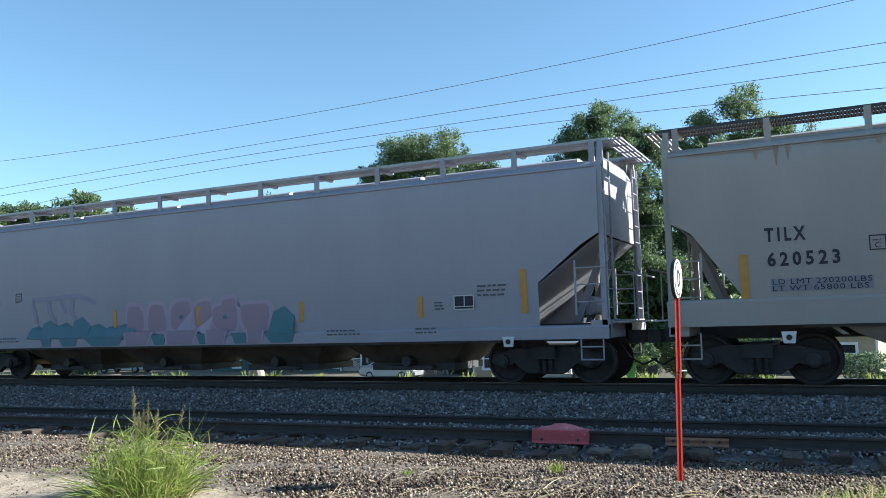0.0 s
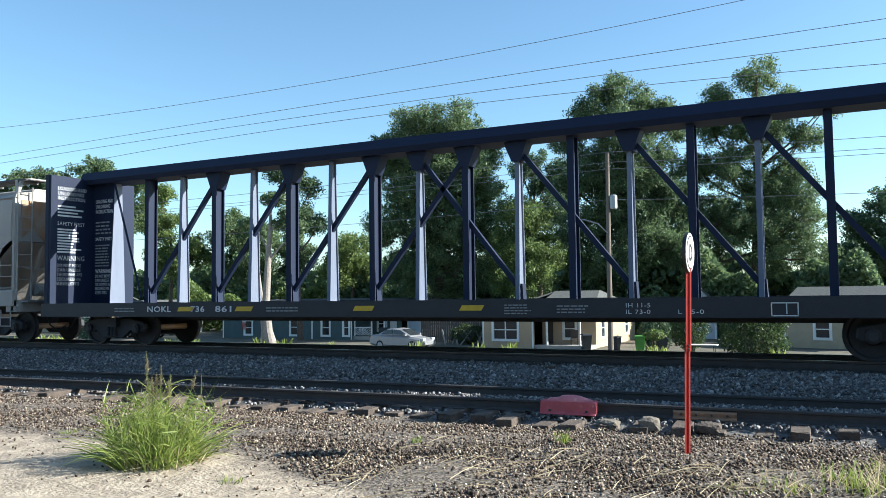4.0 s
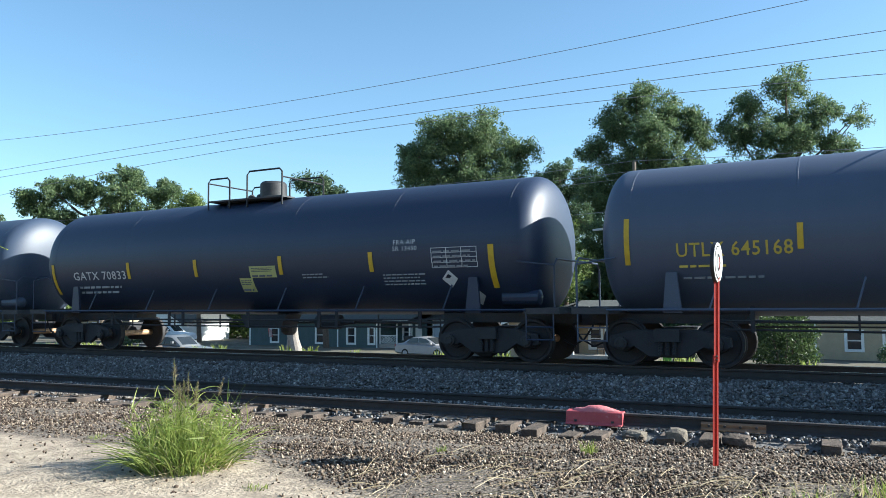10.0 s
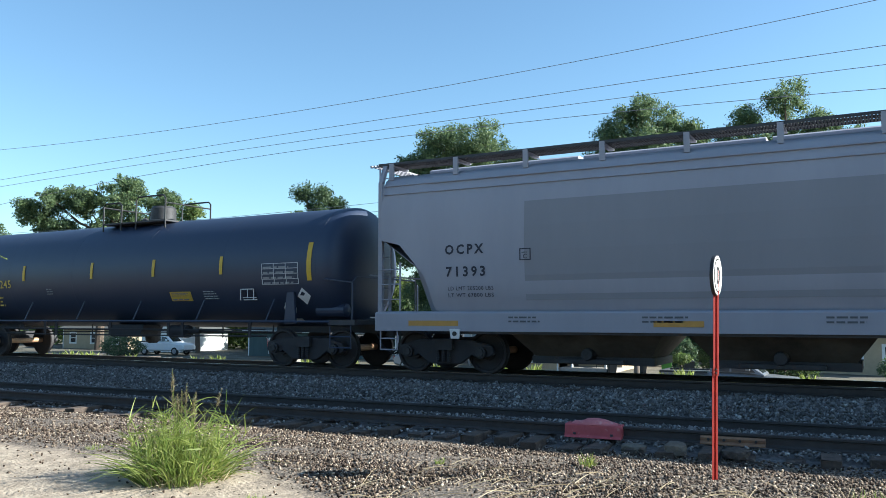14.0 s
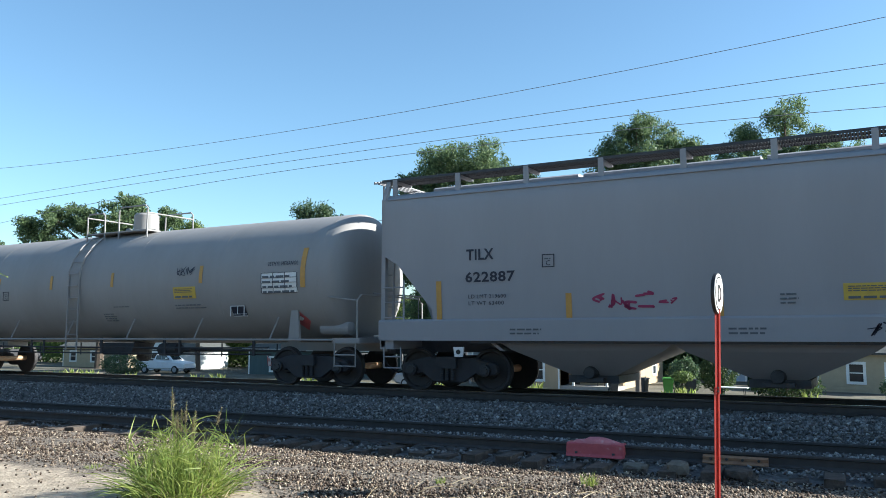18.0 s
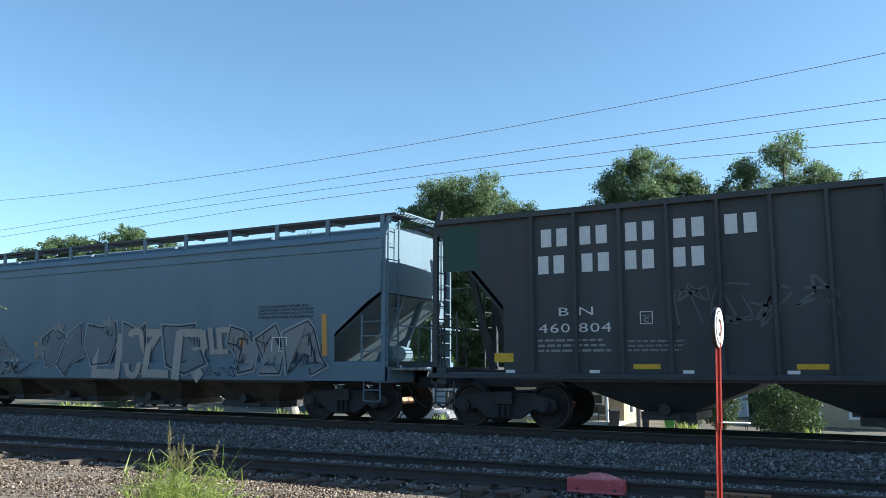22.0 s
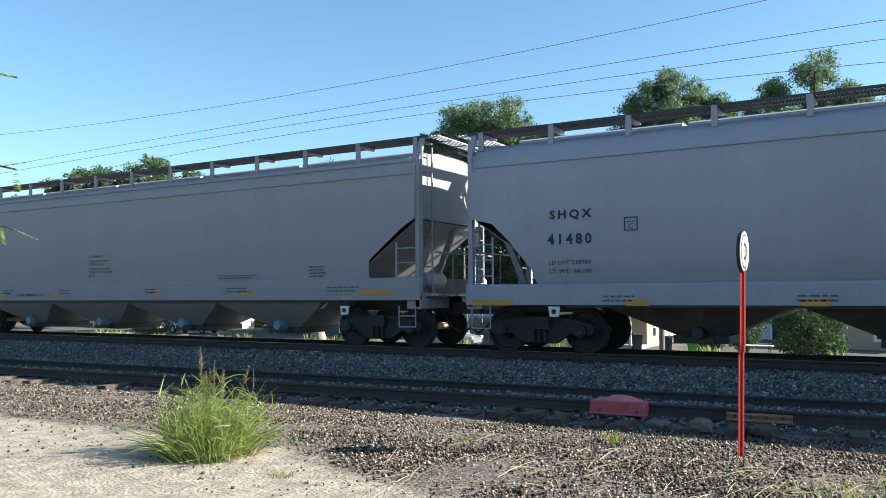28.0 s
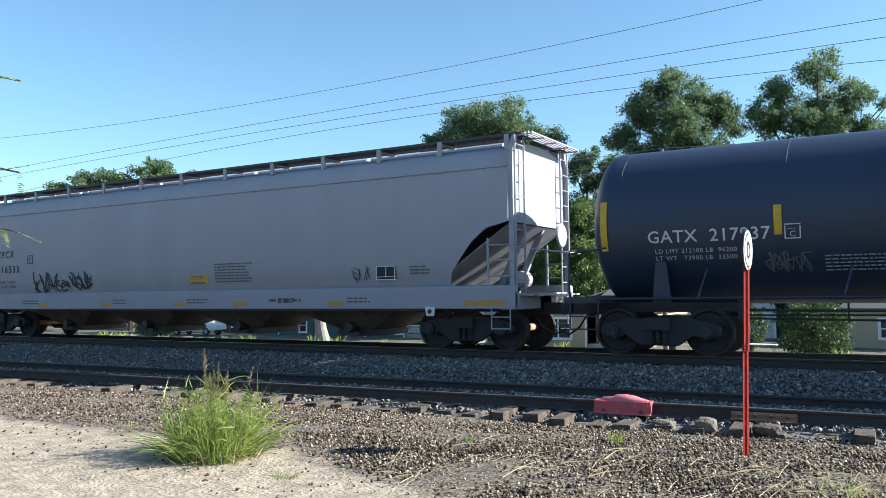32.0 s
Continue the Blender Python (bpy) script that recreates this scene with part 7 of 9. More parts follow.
def make_trees():
    tree("tall leafy tree with an airy crown in lobes", 76, ((-5.1, 13.9, 1.4), (-7.5, 12.8, 1.2), (-3.0, 12.1, 1.1), (-1.1, 11.6, 0.8), (-5.2, 10.7, 2.2), (-8.2, 11.0, 1.4), (-2.4, 10.0, 1.2), (-3.6, 7.8, 1.4), (-2.7, 4.4, 1.5), (-7.0, 8.1, 1.9), (-4.9, 6.8, 1.7), (-7.9, 4.4, 2.2), (-4.4, 2.8, 2.2), (-1.8, 2.0, 1.2), (-5.6, 5.0, 2.0), (-2.9, 6.2, 1.2), (-8.9, 2.0, 1.6), (-9.3, 8.3, 1.3), (-9.4, 5.6, 1.5)), "leaf", 11, 0.42, dense=0.8)
    tree("tall leafy tree with a bright rounded top", 72, ((-14.8, 13.9, 1.4), (-12.7, 13.1, 1.3), (-11.4, 12.2, 1.1), (-16.3, 12.3, 1.5), (-17.8, 10.6, 1.2), (-13.9, 10.9, 2.2), (-10.6, 11.1, 1.0), (-15.7, 8.6, 2.3), (-12.2, 8.4, 2.2), (-16.5, 4.7, 2.2), (-12.7, 4.2, 2.6), (-10.1, 3.3, 1.9), (-11.1, 6.5, 1.9), (-14.5, 6.6, 2.2), (-14.6, 2.2, 2.2), (-17.6, 7.4, 1.5), (-17.9, 2.6, 1.6)), "leaf", 12, 0.4, dense=0.9)
    tree("yellow-green young tree between taller ones", 68, ((-20.9, 5.2, 1.6), (-22.1, 3.2, 1.9), (-19.7, 2.8, 1.7), (-21.2, 1.2, 2.0)), "leaf_b", 13, 0.18)
    tree("round-topped dense leafy tree behind the houses", 72, ((-28.5, 11.7, 1.8), (-25.8, 11.8, 2.0), (-23.3, 10.4, 1.5), (-30.3, 10.2, 1.5), (-31.3, 10.8, 0.6), (-30.1, 8.9, 1.7), (-26.9, 8.9, 2.8), (-24.1, 8.1, 1.9), (-30.6, 4.9, 1.7), (-26.9, 4.5, 2.8), (-23.7, 4.0, 1.9), (-29.4, 1.7, 1.9), (-25.8, 1.3, 2.3), (-28.8, 6.8, 2.0), (-25.0, 6.4, 2.0)), "leaf", 14, 0.4)
    tree("dark slim tree between two larger crowns", 84, ((-20.2, 9.3, 0.9), (-21.1, 8.5, 0.9), (-19.6, 7.4, 1.1), (-20.5, 5.6, 1.3), (-18.8, 5.6, 1.5), (-18.4, 8.4, 1.0), (-22.0, 6.0, 1.0)), "leaf_d", 15, 0.22)
    tree("pine-like tree with tufted crown and bare trunk", 70, ((-37.3, 8.1, 1.1), (-36.1, 7.6, 0.8), (-38.3, 8.5, 0.6), (-36.9, 5.5, 1.2), (-35.7, 4.9, 0.7)), "leaf_d", 16, 0.22, dense=0.9)
    tree("broad spreading tree past the street", 96, ((-50.3, 7.7, 1.6), (-52.7, 7.3, 1.3), (-54.6, 7.3, 1.1), (-47.6, 7.5, 1.2), (-56.0, 6.4, 1.0), (-51.0, 6.0, 1.8), (-47.9, 5.6, 1.5), (-54.4, 5.4, 1.4), (-50, 3.5, 2.0), (-53.5, 3.2, 2.0)), "leaf", 17, 0.4, 0.17, 0.55)
    tree("sunlit green tree beside the street", 86, ((-46.2, 6.9, 0.9), (-46.2, 4.9, 1.3), (-45.6, 2.6, 1.5), (-44.0, 3.0, 1.4)), "leaf_b", 18, 0.2, 0.15, 0.7)
    tree("bushy green tree past the street", 84, ((-41.5, 4.4, 1.6), (-39.3, 4.0, 1.4), (-40.4, 2.2, 1.8), (-37.3, 2.6, 1.5)), "leaf", 19, 0.22, 0.15, 0.7)
    tree("yellow-green low tree behind the blue-white house", 82, ((-33.4, 3.3, 1.5), (-34.2, 1.7, 1.5), (-32.2, 1.8, 1.3)), "leaf_b", 20, 0.2, 0.15, 0.7)
    tree("low green tree beside a yard", 84, ((0.6, 4.2, 1.2), (2.6, 5.6, 1.5), (4.6, 5.0, 1.6), (2.2, 2.6, 2.0), (0.0, 1.8, 1.4), (5.2, 2.4, 1.8)), "leaf_d", 21, 0.26, 0.15, 0.7)
    tree("broad green tree far along the street", 110, ((-60.5, 4.6, 1.5), (-58.4, 5.0, 1.3), (-62.5, 4.0, 1.4), (-59.5, 2.8, 1.8), (-62, 2.2, 1.6)), "leaf", 22, 0.3, 0.18, 0.45)


make_trees()


def wires():
    """Overhead lines along the street behind the tracks."""
    y = 27.0
    xs = (-42.5, -14.67, 0.35)
    for i, h in enumerate(((10.4, 10.1, 10.68), (8.72, 9.16, 9.25), (8.34, 8.72, 8.67), (7.35, 8.33, 7.95))):
        w = thing("overhead_wire", "dark overhead utility wire strung along the street", "wire", (0, y + 0.02 * i, 0), kind="structure")
        bm = bmesh.new()
        pts = []
        for k in range(41):
            x = -75 + 90 * k / 40
            z = 0.0
            for j in range(3):
                c = h[j]
                for q in range(3):
                    if q != j:
                        c *= (x - xs[q]) / (xs[j] - xs[q])
                z += c
            pts.append((x, 0, z))
        tube(bm, pts, 0.0105, 4)
        part("strand", bm, M["wire"], w)
    for z0, z1 in ((9.4, 8.7), (8.8, 8.1), (8.4, 7.9), (6.6, 5.85)):
        w = thing("overhead_wire", "thin dark wire carried by the street pole", "wire", (0, 46.0, 0), kind="structure")
        bm = bmesh.new()
        pts = [(-12.4 + 62 * k / 20, 0, z0 + (z1 - z0) * math.sin(math.pi * k / 20) ** 0.8) for k in range(21)]
        tube(bm, pts, 0.014, 4)
        part("strand", bm, M["wire"], w)
        bm = bmesh.new()
        tube(bm, [(-12.4 - 80 * k / 20, 0, z0 + (z1 - z0) * math.sin(math.pi * k / 20) ** 0.8) for k in range(21)], 0.014, 4)
        part("strand", bm, M["wire"], w)


wires()


def far_woods():
    """A closed band of woods behind the gardens."""
    nr = np.random.default_rng(77)
    n = 110000
    az = np.radians(nr.uniform(-68, 22, n))
    d = nr.uniform(92, 106, n) / np.cos(az)
    top = 8.0 + 1.2 * np.sin(az * 23) + 0.9 * np.sin(az * 61 + 1) + 0.6 * np.sin(az * 140)
    z = -2.6 + top * nr.uniform(0, 1, n) ** 0.75
    p = np.stack([np.sin(az) * d, np.cos(az) * d, z], 1)
    u = nr.normal(size=(n, 3))
    u /= np.linalg.norm(u, axis=1)[:, None]
    w = np.cross(u, nr.normal(size=(n, 3)))
    w /= np.linalg.norm(w, axis=1)[:, None]
    s = nr.uniform(0.35, 0.8, n)[:, None]
    quad = np.stack([p - u * s, p + w * s * 0.5, p + u * s, p - w * s * 0.5], 1).reshape(-1, 3)
    ob = part("far_woods", raw("far_woods", quad, np.arange(n * 4).reshape(-1, 4), M["leaf"]), None)
    tagged(ob, "band of dark green woods behind the gardens", "woods", "", "stuff")
    for i, (a0, a1, dist, hi, leaf) in enumerate(((-60, -33, 70, 5.2, "leaf_b"), (-34, -14, 69, 5.5, "leaf"), (-14, 6, 68, 6.5, "leaf"))):
        n = 26000
        az = np.radians(nr.uniform(a0, a1, n))
        d = (dist + nr.uniform(-1.6, 1.6, n)) / np.cos(az)
        top = hi * (0.75 + 0.25 * np.sin(az * 47 + i) + 0.15 * np.sin(az * 111))
        p = np.stack([np.sin(az) * d, np.cos(az) * d, -2.5 + top * nr.uniform(0, 1, n) ** 0.8], 1)
        u = nr.normal(size=(n, 3))
        u /= np.linalg.norm(u, axis=1)[:, None]
        w = np.cross(u, nr.normal(size=(n, 3)))
        w /= np.linalg.norm(w, axis=1)[:, None]
        s = nr.uniform(0.15, 0.34, n)[:, None]
        quad = np.stack([p - u * s, p + w * s * 0.5, p + u * s, p - w * s * 0.5], 1).reshape(-1, 3)
        ob = part("undergrowth", raw("undergrowth", quad, np.arange(n * 4).reshape(-1, 4), M[leaf]), None)
        tagged(ob, "tangled green undergrowth and saplings behind houses", "undergrowth", "", "stuff")


far_woods()


def sky_blocking_woods():
    """An unseen band of leaves behind the camera, added to block that half of the sky."""
    nr = np.random.default_rng(91)
    n = 16000
    x = nr.uniform(-70, 50, n)
    top = 6.6 + 1.5 * np.sin(x * 0.35) + 1.2 * np.sin(x * 1.1 + 2)
    p = np.stack([x, nr.uniform(-19, -15, n), -0.7 + top * nr.uniform(0, 1, n) ** 0.8], 1)
    u = nr.normal(size=(n, 3))
    u /= np.linalg.norm(u, axis=1)[:, None]
    w = np.cross(u, nr.normal(size=(n, 3)))
    w /= np.linalg.norm(w, axis=1)[:, None]
    s = nr.uniform(0.35, 0.75, n)[:, None]
    quad = np.stack([p - u * s, p + w * s * 0.5, p + u * s, p - w * s * 0.5], 1).reshape(-1, 3)
    ob = part("roadside_woods", raw("roadside_woods", quad, np.arange(n * 4).reshape(-1, 4), M["leaf_d"]), None)
    tagged(ob, "unseen band of green leaves added to dim sky light", "woods", "", "stuff")


sky_blocking_woods()


# ---- street, houses and yards behind the line ----
P2 = {
    "siding_beige": mat("beige_siding", (0.46, 0.34, 0.215), (0.4, 0.295, 0.185), 2, 0.8, 0, 0.2, 30, streak=3),
    "siding_green": mat("grey_green_siding", (0.075, 0.115, 0.115), (0.055, 0.088, 0.09), 2, 0.8, 0, 0.2, 30, streak=3),
    "siding_blue": mat("pale_blue_siding", (0.5, 0.56, 0.6), (0.42, 0.48, 0.52), 2, 0.8, 0, 0.2, 30),
    "siding_tan": mat("tan_siding", (0.42, 0.345, 0.23), (0.35, 0.29, 0.195), 2, 0.8, 0, 0.2, 30),
    "trim": mat("white_trim", (0.78, 0.78, 0.75), (0.68, 0.68, 0.65), 5, 0.6),
    "shingle": mat("grey_shingle", (0.1, 0.104, 0.1), (0.06, 0.063, 0.06), 6, 0.9, 0, 0.6, 25),
    "door": mat("dark_door", (0.06, 0.045, 0.035), (0.045, 0.033, 0.026), 5, 0.6),
    "deck": mat("porch_boards", (0.4, 0.37, 0.33), (0.3, 0.27, 0.24), 6, 0.8, 0, 0.3, 20),
    "bin_green": mat("lime_plastic", (0.1, 0.3, 0.05), (0.08, 0.25, 0.04), 4, 0.45),
    "bin_dark": mat("charcoal_plastic", (0.03, 0.035, 0.04), (0.022, 0.026, 0.03), 4, 0.5),
    "silver": mat("silver_car_paint", (0.33, 0.33, 0.335), (0.29, 0.29, 0.3), 3, 0.35, 0.4),
    "blue_car": mat("grey_car_paint", (0.2, 0.21, 0.225), (0.165, 0.172, 0.185), 3, 0.3, 0.3),
    "white_car": mat("white_car_paint", (0.7, 0.71, 0.72), (0.64, 0.65, 0.66), 3, 0.3),
    "tyre": mat("tyre_rubber", (0.02, 0.02, 0.02), (0.014, 0.014, 0.014), 8, 0.85),
    "tail": mat("red_lamp_lens", (0.35, 0.02, 0.02), (0.3, 0.015, 0.015), 8, 0.25),
    "fence": mat("weathered_fence", (0.12, 0.1, 0.085), (0.07, 0.06, 0.05), 5, 0.9, 0, 0.5, 20, streak=4),
    "concrete": mat("dusty_concrete", (0.2, 0.17, 0.135), (0.12, 0.1, 0.08), 6, 0.9, 0, 0.6, 25),
    "plaster": mat("grey_weathered_wood", (0.3, 0.27, 0.24), (0.18, 0.16, 0.14), 6, 0.9, 0, 0.6, 20),
}
M.update(P2)


def holed(bm, a0, a1, z0, z1, q, thick, holes, along="x"):
    """An upright wall from a0 to a1 with openings (a, b, low, high) that go through it."""
    put = (lambda u0, u1, w0, w1: box(bm, u0, u1, q, q + thick, w0, w1)) if along == "x" else (lambda u0, u1, w0, w1: box(bm, q, q + thick, u0, u1, w0, w1))
    cuts = sorted({a0, a1, *[h[0] for h in holes], *[h[1] for h in holes]})
    for u0, u1 in zip(cuts, cuts[1:]):
        inside = [h for h in holes if h[0] <= u0 and h[1] >= u1]
        if inside:
            h = inside[0]
            if h[2] > z0 + 0.01:
                put(u0, u1, z0, h[2])
            if h[3] < z1 - 0.01:
                put(u0, u1, h[3], z1)
        else:
            put(u0, u1, z0, z1)


def house_window(house, a0, a1, z0, z1, q, along="x", out=-1, bars=1, rails=1, name="window"):
    """White casing, sash bars and dark panes that fill an opening."""
    w = part(name, bmesh.new(), M["trim"], house)

    def put(bm, u0, u1, d0, d1, w0, w1):
        d0, d1 = sorted((q + out * d0, q + out * d1))
        if along == "x":
            box(bm, u0, u1, d0, d1, w0, w1)
        else:
            box(bm, d0, d1, u0, u1, w0, w1)
    bm = bmesh.new()
    c = 0.13
    put(bm, a0 - c, a0 + 0.04, -0.06, 0.035, z0 - c, z1 + c)
    put(bm, a1 - 0.04, a1 + c, -0.06, 0.035, z0 - c, z1 + c)
    put(bm, a0 + 0.04, a1 - 0.04, -0.06, 0.035, z1 - 0.04, z1 + c)
    for k in range(bars):
        u = a0 + (a1 - a0) * (k + 1) / (bars + 1)
        put(bm, u - 0.04, u + 0.04, -0.06, 0.01, z0, z1)
    for k in range(rails):
        v = z0 + (z1 - z0) * (k + 1) / (rails + 1)
        put(bm, a0, a1, -0.06, 0.008, v - 0.03, v + 0.03)
    part("window_frame", bm, M["trim"], w)
    bm = bmesh.new()
    put(bm, a0 + 0.04, a1 - 0.04, -0.06, 0.07, z0 - c, z0 + 0.04)
    part("window_sill", bm, M["trim"], w)
    for k in range(bars + 1):
        u0, u1 = a0 + (a1 - a0) * k / (bars + 1), a0 + (a1 - a0) * (k + 1) / (bars + 1)
        bm = bmesh.new()
        put(bm, u0, u1, -0.1, -0.07, z0, z1)
        part("pane", bm, M["glass"], w)
    return w


def roof_slab(bm, quad, t=0.12):
    """A sloping slab from four corners."""
    loft(bm, [[Vector(p) for p in quad], [Vector(p) + Vector((0, 0, t)) for p in quad]])


def lap_boards(house, paint, a0, a1, z0, z1, q, holes, along="x", out=-1, step=0.22):
    """Lapped siding boards, each a shallow wedge, broken at the openings."""
    bm = bmesh.new()
    z = z0
    while z < z1 - 0.05:
        zt = min(z + step, z1)
        cuts = sorted({a0, a1, *[h[0] - 0.13 for h in holes], *[h[1] + 0.13 for h in holes]})
        for u0, u1 in zip(cuts, cuts[1:]):
            if any(h[0] - 0.14 <= u0 and h[1] + 0.14 >= u1 and h[2] - 0.1 < zt and h[3] + 0.1 > z for h in holes):
                continue
            if along == "x":
                prism(bm, [(q + out * 0.028, z), (q + out * 0.008, zt), (q + out * 0.001, zt), (q + out * 0.001, z)], "x", u0, u1)
            else:
                prism(bm, [(q + out * 0.028, z), (q + out * 0.008, zt), (q + out * 0.001, zt), (q + out * 0.001, z)], "y", u0, u1)
        z += step
    part("siding", bm, M[paint], house)


def beige_house():
    h = thing("house", "beige lap-sided cottage with gabled front room and open porch", "house", (0, 0, 0))
    zb, ze = -2.8, -0.18
    fx0, fx1, px1, fy, wy, by = -23.1, -19.35, -15.5, 51.8, 53.6, 64.5
    win = [(-22.3, -20.5, -1.95, -0.62)]
    bm = bmesh.new()
    holed(bm, fx0, fx1, zb, ze, fy, 0.2, win)
    lap_boards(h, "siding_beige", fx0, fx1, zb, ze, fy, win)
    prism(bm, [(fx0, ze), (fx1, ze), ((fx0 + fx1) / 2, ze + 0.62)], "y", fy, fy + 0.2)
    part("wall", bm, M["siding_beige"], h)
    house_window(h, -22.3, -20.5, -1.95, -0.62, fy, bars=1, rails=1)
    porch = [(-19.1, -18.55, -2.33, -0.45), (-17.75, -16.95, -1.9, -0.62)]
    bm = bmesh.new()
    holed(bm, fx1, px1, zb, ze, wy, 0.2, porch)
    lap_boards(h, "siding_beige", fx1 + 0.01, px1, zb, ze, wy, porch)
    part("wall", bm, M["siding_beige"], h)
    bm = bmesh.new()
    box(bm, -19.1, -18.55, wy + 0.05, wy + 0.1, -2.33, -0.45)
    part("door", bm, M["door"], h, "dark front door")
    house_window(h, -17.75, -16.95, -1.9, -0.62, wy, bars=0, rails=1)
    side = [(54.8, 55.7, -1.9, -0.6), (61.4, 62.3, -1.9, -0.6)]
    bm = bmesh.new()
    holed(bm, wy + 0.2, by, zb, ze, px1 - 0.2, 0.2, side, "y")
    lap_boards(h, "siding_beige", wy + 0.2, by, zb, ze, px1, side, "y", 1)
    part("wall", bm, M["siding_beige"], h, "sunlit side wall")
    for a0, a1, z0, z1 in side:
        house_window(h, a0, a1, z0, z1, px1, "y", 1, 0, 1)
    bm = bmesh.new()
    box(bm, fx0, fx0 + 0.2, fy + 0.2, by, zb, ze)
    box(bm, fx0 + 0.2, px1 - 0.2, by - 0.2, by, zb, ze)
    part("wall", bm, M["siding_beige"], h)
    bm = bmesh.new()
    box(bm, fx1 + 0.005, px1 + 0.1, fy + 0.1, wy - 0.03, zb, -2.31)
    part("porch_deck", bm, M["deck"], h)
    for x in (-18.45, -16.15):
        bm = bmesh.new()
        box(bm, x - 0.06, x + 0.06, fy + 0.15, fy + 0.27, -2.31, ze)
        box(bm, x - 0.09, x + 0.09, fy + 0.12, fy + 0.3, ze - 0.12, ze - 0.02)
        part("porch_post", bm, M["trim"], h, "white porch post")
    for x in (fx0 - 0.02, fx1 - 0.1):
        bm = bmesh.new()
        box(bm, x, x + 0.12, fy - 0.035, fy - 0.029, zb, ze)
        part("corner_board", bm, M["trim"], h)
    # front gable, porch roof and the hipped main roof
    mx = (fx0 + fx1) / 2
    for s in (-1, 1):
        bm = bmesh.new()
        roof_slab(bm, [(mx + s * 2.2, fy - 0.4, ze - 0.12), (mx, fy - 0.4, ze + 0.62), (mx, 58, ze + 0.62), (mx + s * 2.2, 58, ze - 0.12)])
        part("roof", bm, M["shingle"], h)
        bm = bmesh.new()
        roof_slab(bm, [(mx + s * 2.22, fy - 0.44, ze - 0.14), (mx, fy - 0.44, ze + 0.6), (mx, fy - 0.4, ze + 0.6), (mx + s * 2.22, fy - 0.4, ze - 0.14)], 0.16)
        part("bargeboard", bm, M["trim"], h)
    bm = bmesh.new()
    roof_slab(bm, [(fx1 - 0.3, fy - 0.1, ze), (px1 + 0.4, fy - 0.1, ze), (-16.6, 58.5, 1.25), (-20, 58.5, 1.25)])
    roof_slab(bm, [(px1 + 0.4, fy - 0.1, ze), (px1 + 0.4, by + 0.4, ze), (-16.6, 58.9, 1.25), (-16.6, 58.5, 1.25)])
    roof_slab(bm, [(px1 + 0.4, by + 0.4, ze), (fx0 - 0.4, by + 0.4, ze), (-20, 58.5, 1.25), (-16.6, 58.5, 1.25)])
    roof_slab(bm, [(fx0 - 0.4, by + 0.4, ze), (fx0 - 0.4, fy + 3, ze), (-20, 58.5, 1.25), (-20, 58.6, 1.25)])
    part("roof", bm, M["shingle"], h)
    bm = bmesh.new()
    box(bm, fx1 + 0.2, px1 + 0.42, fy - 0.14, fy - 0.1, ze - 0.1, ze + 0.12)
    part("fascia", bm, M["trim"], h)


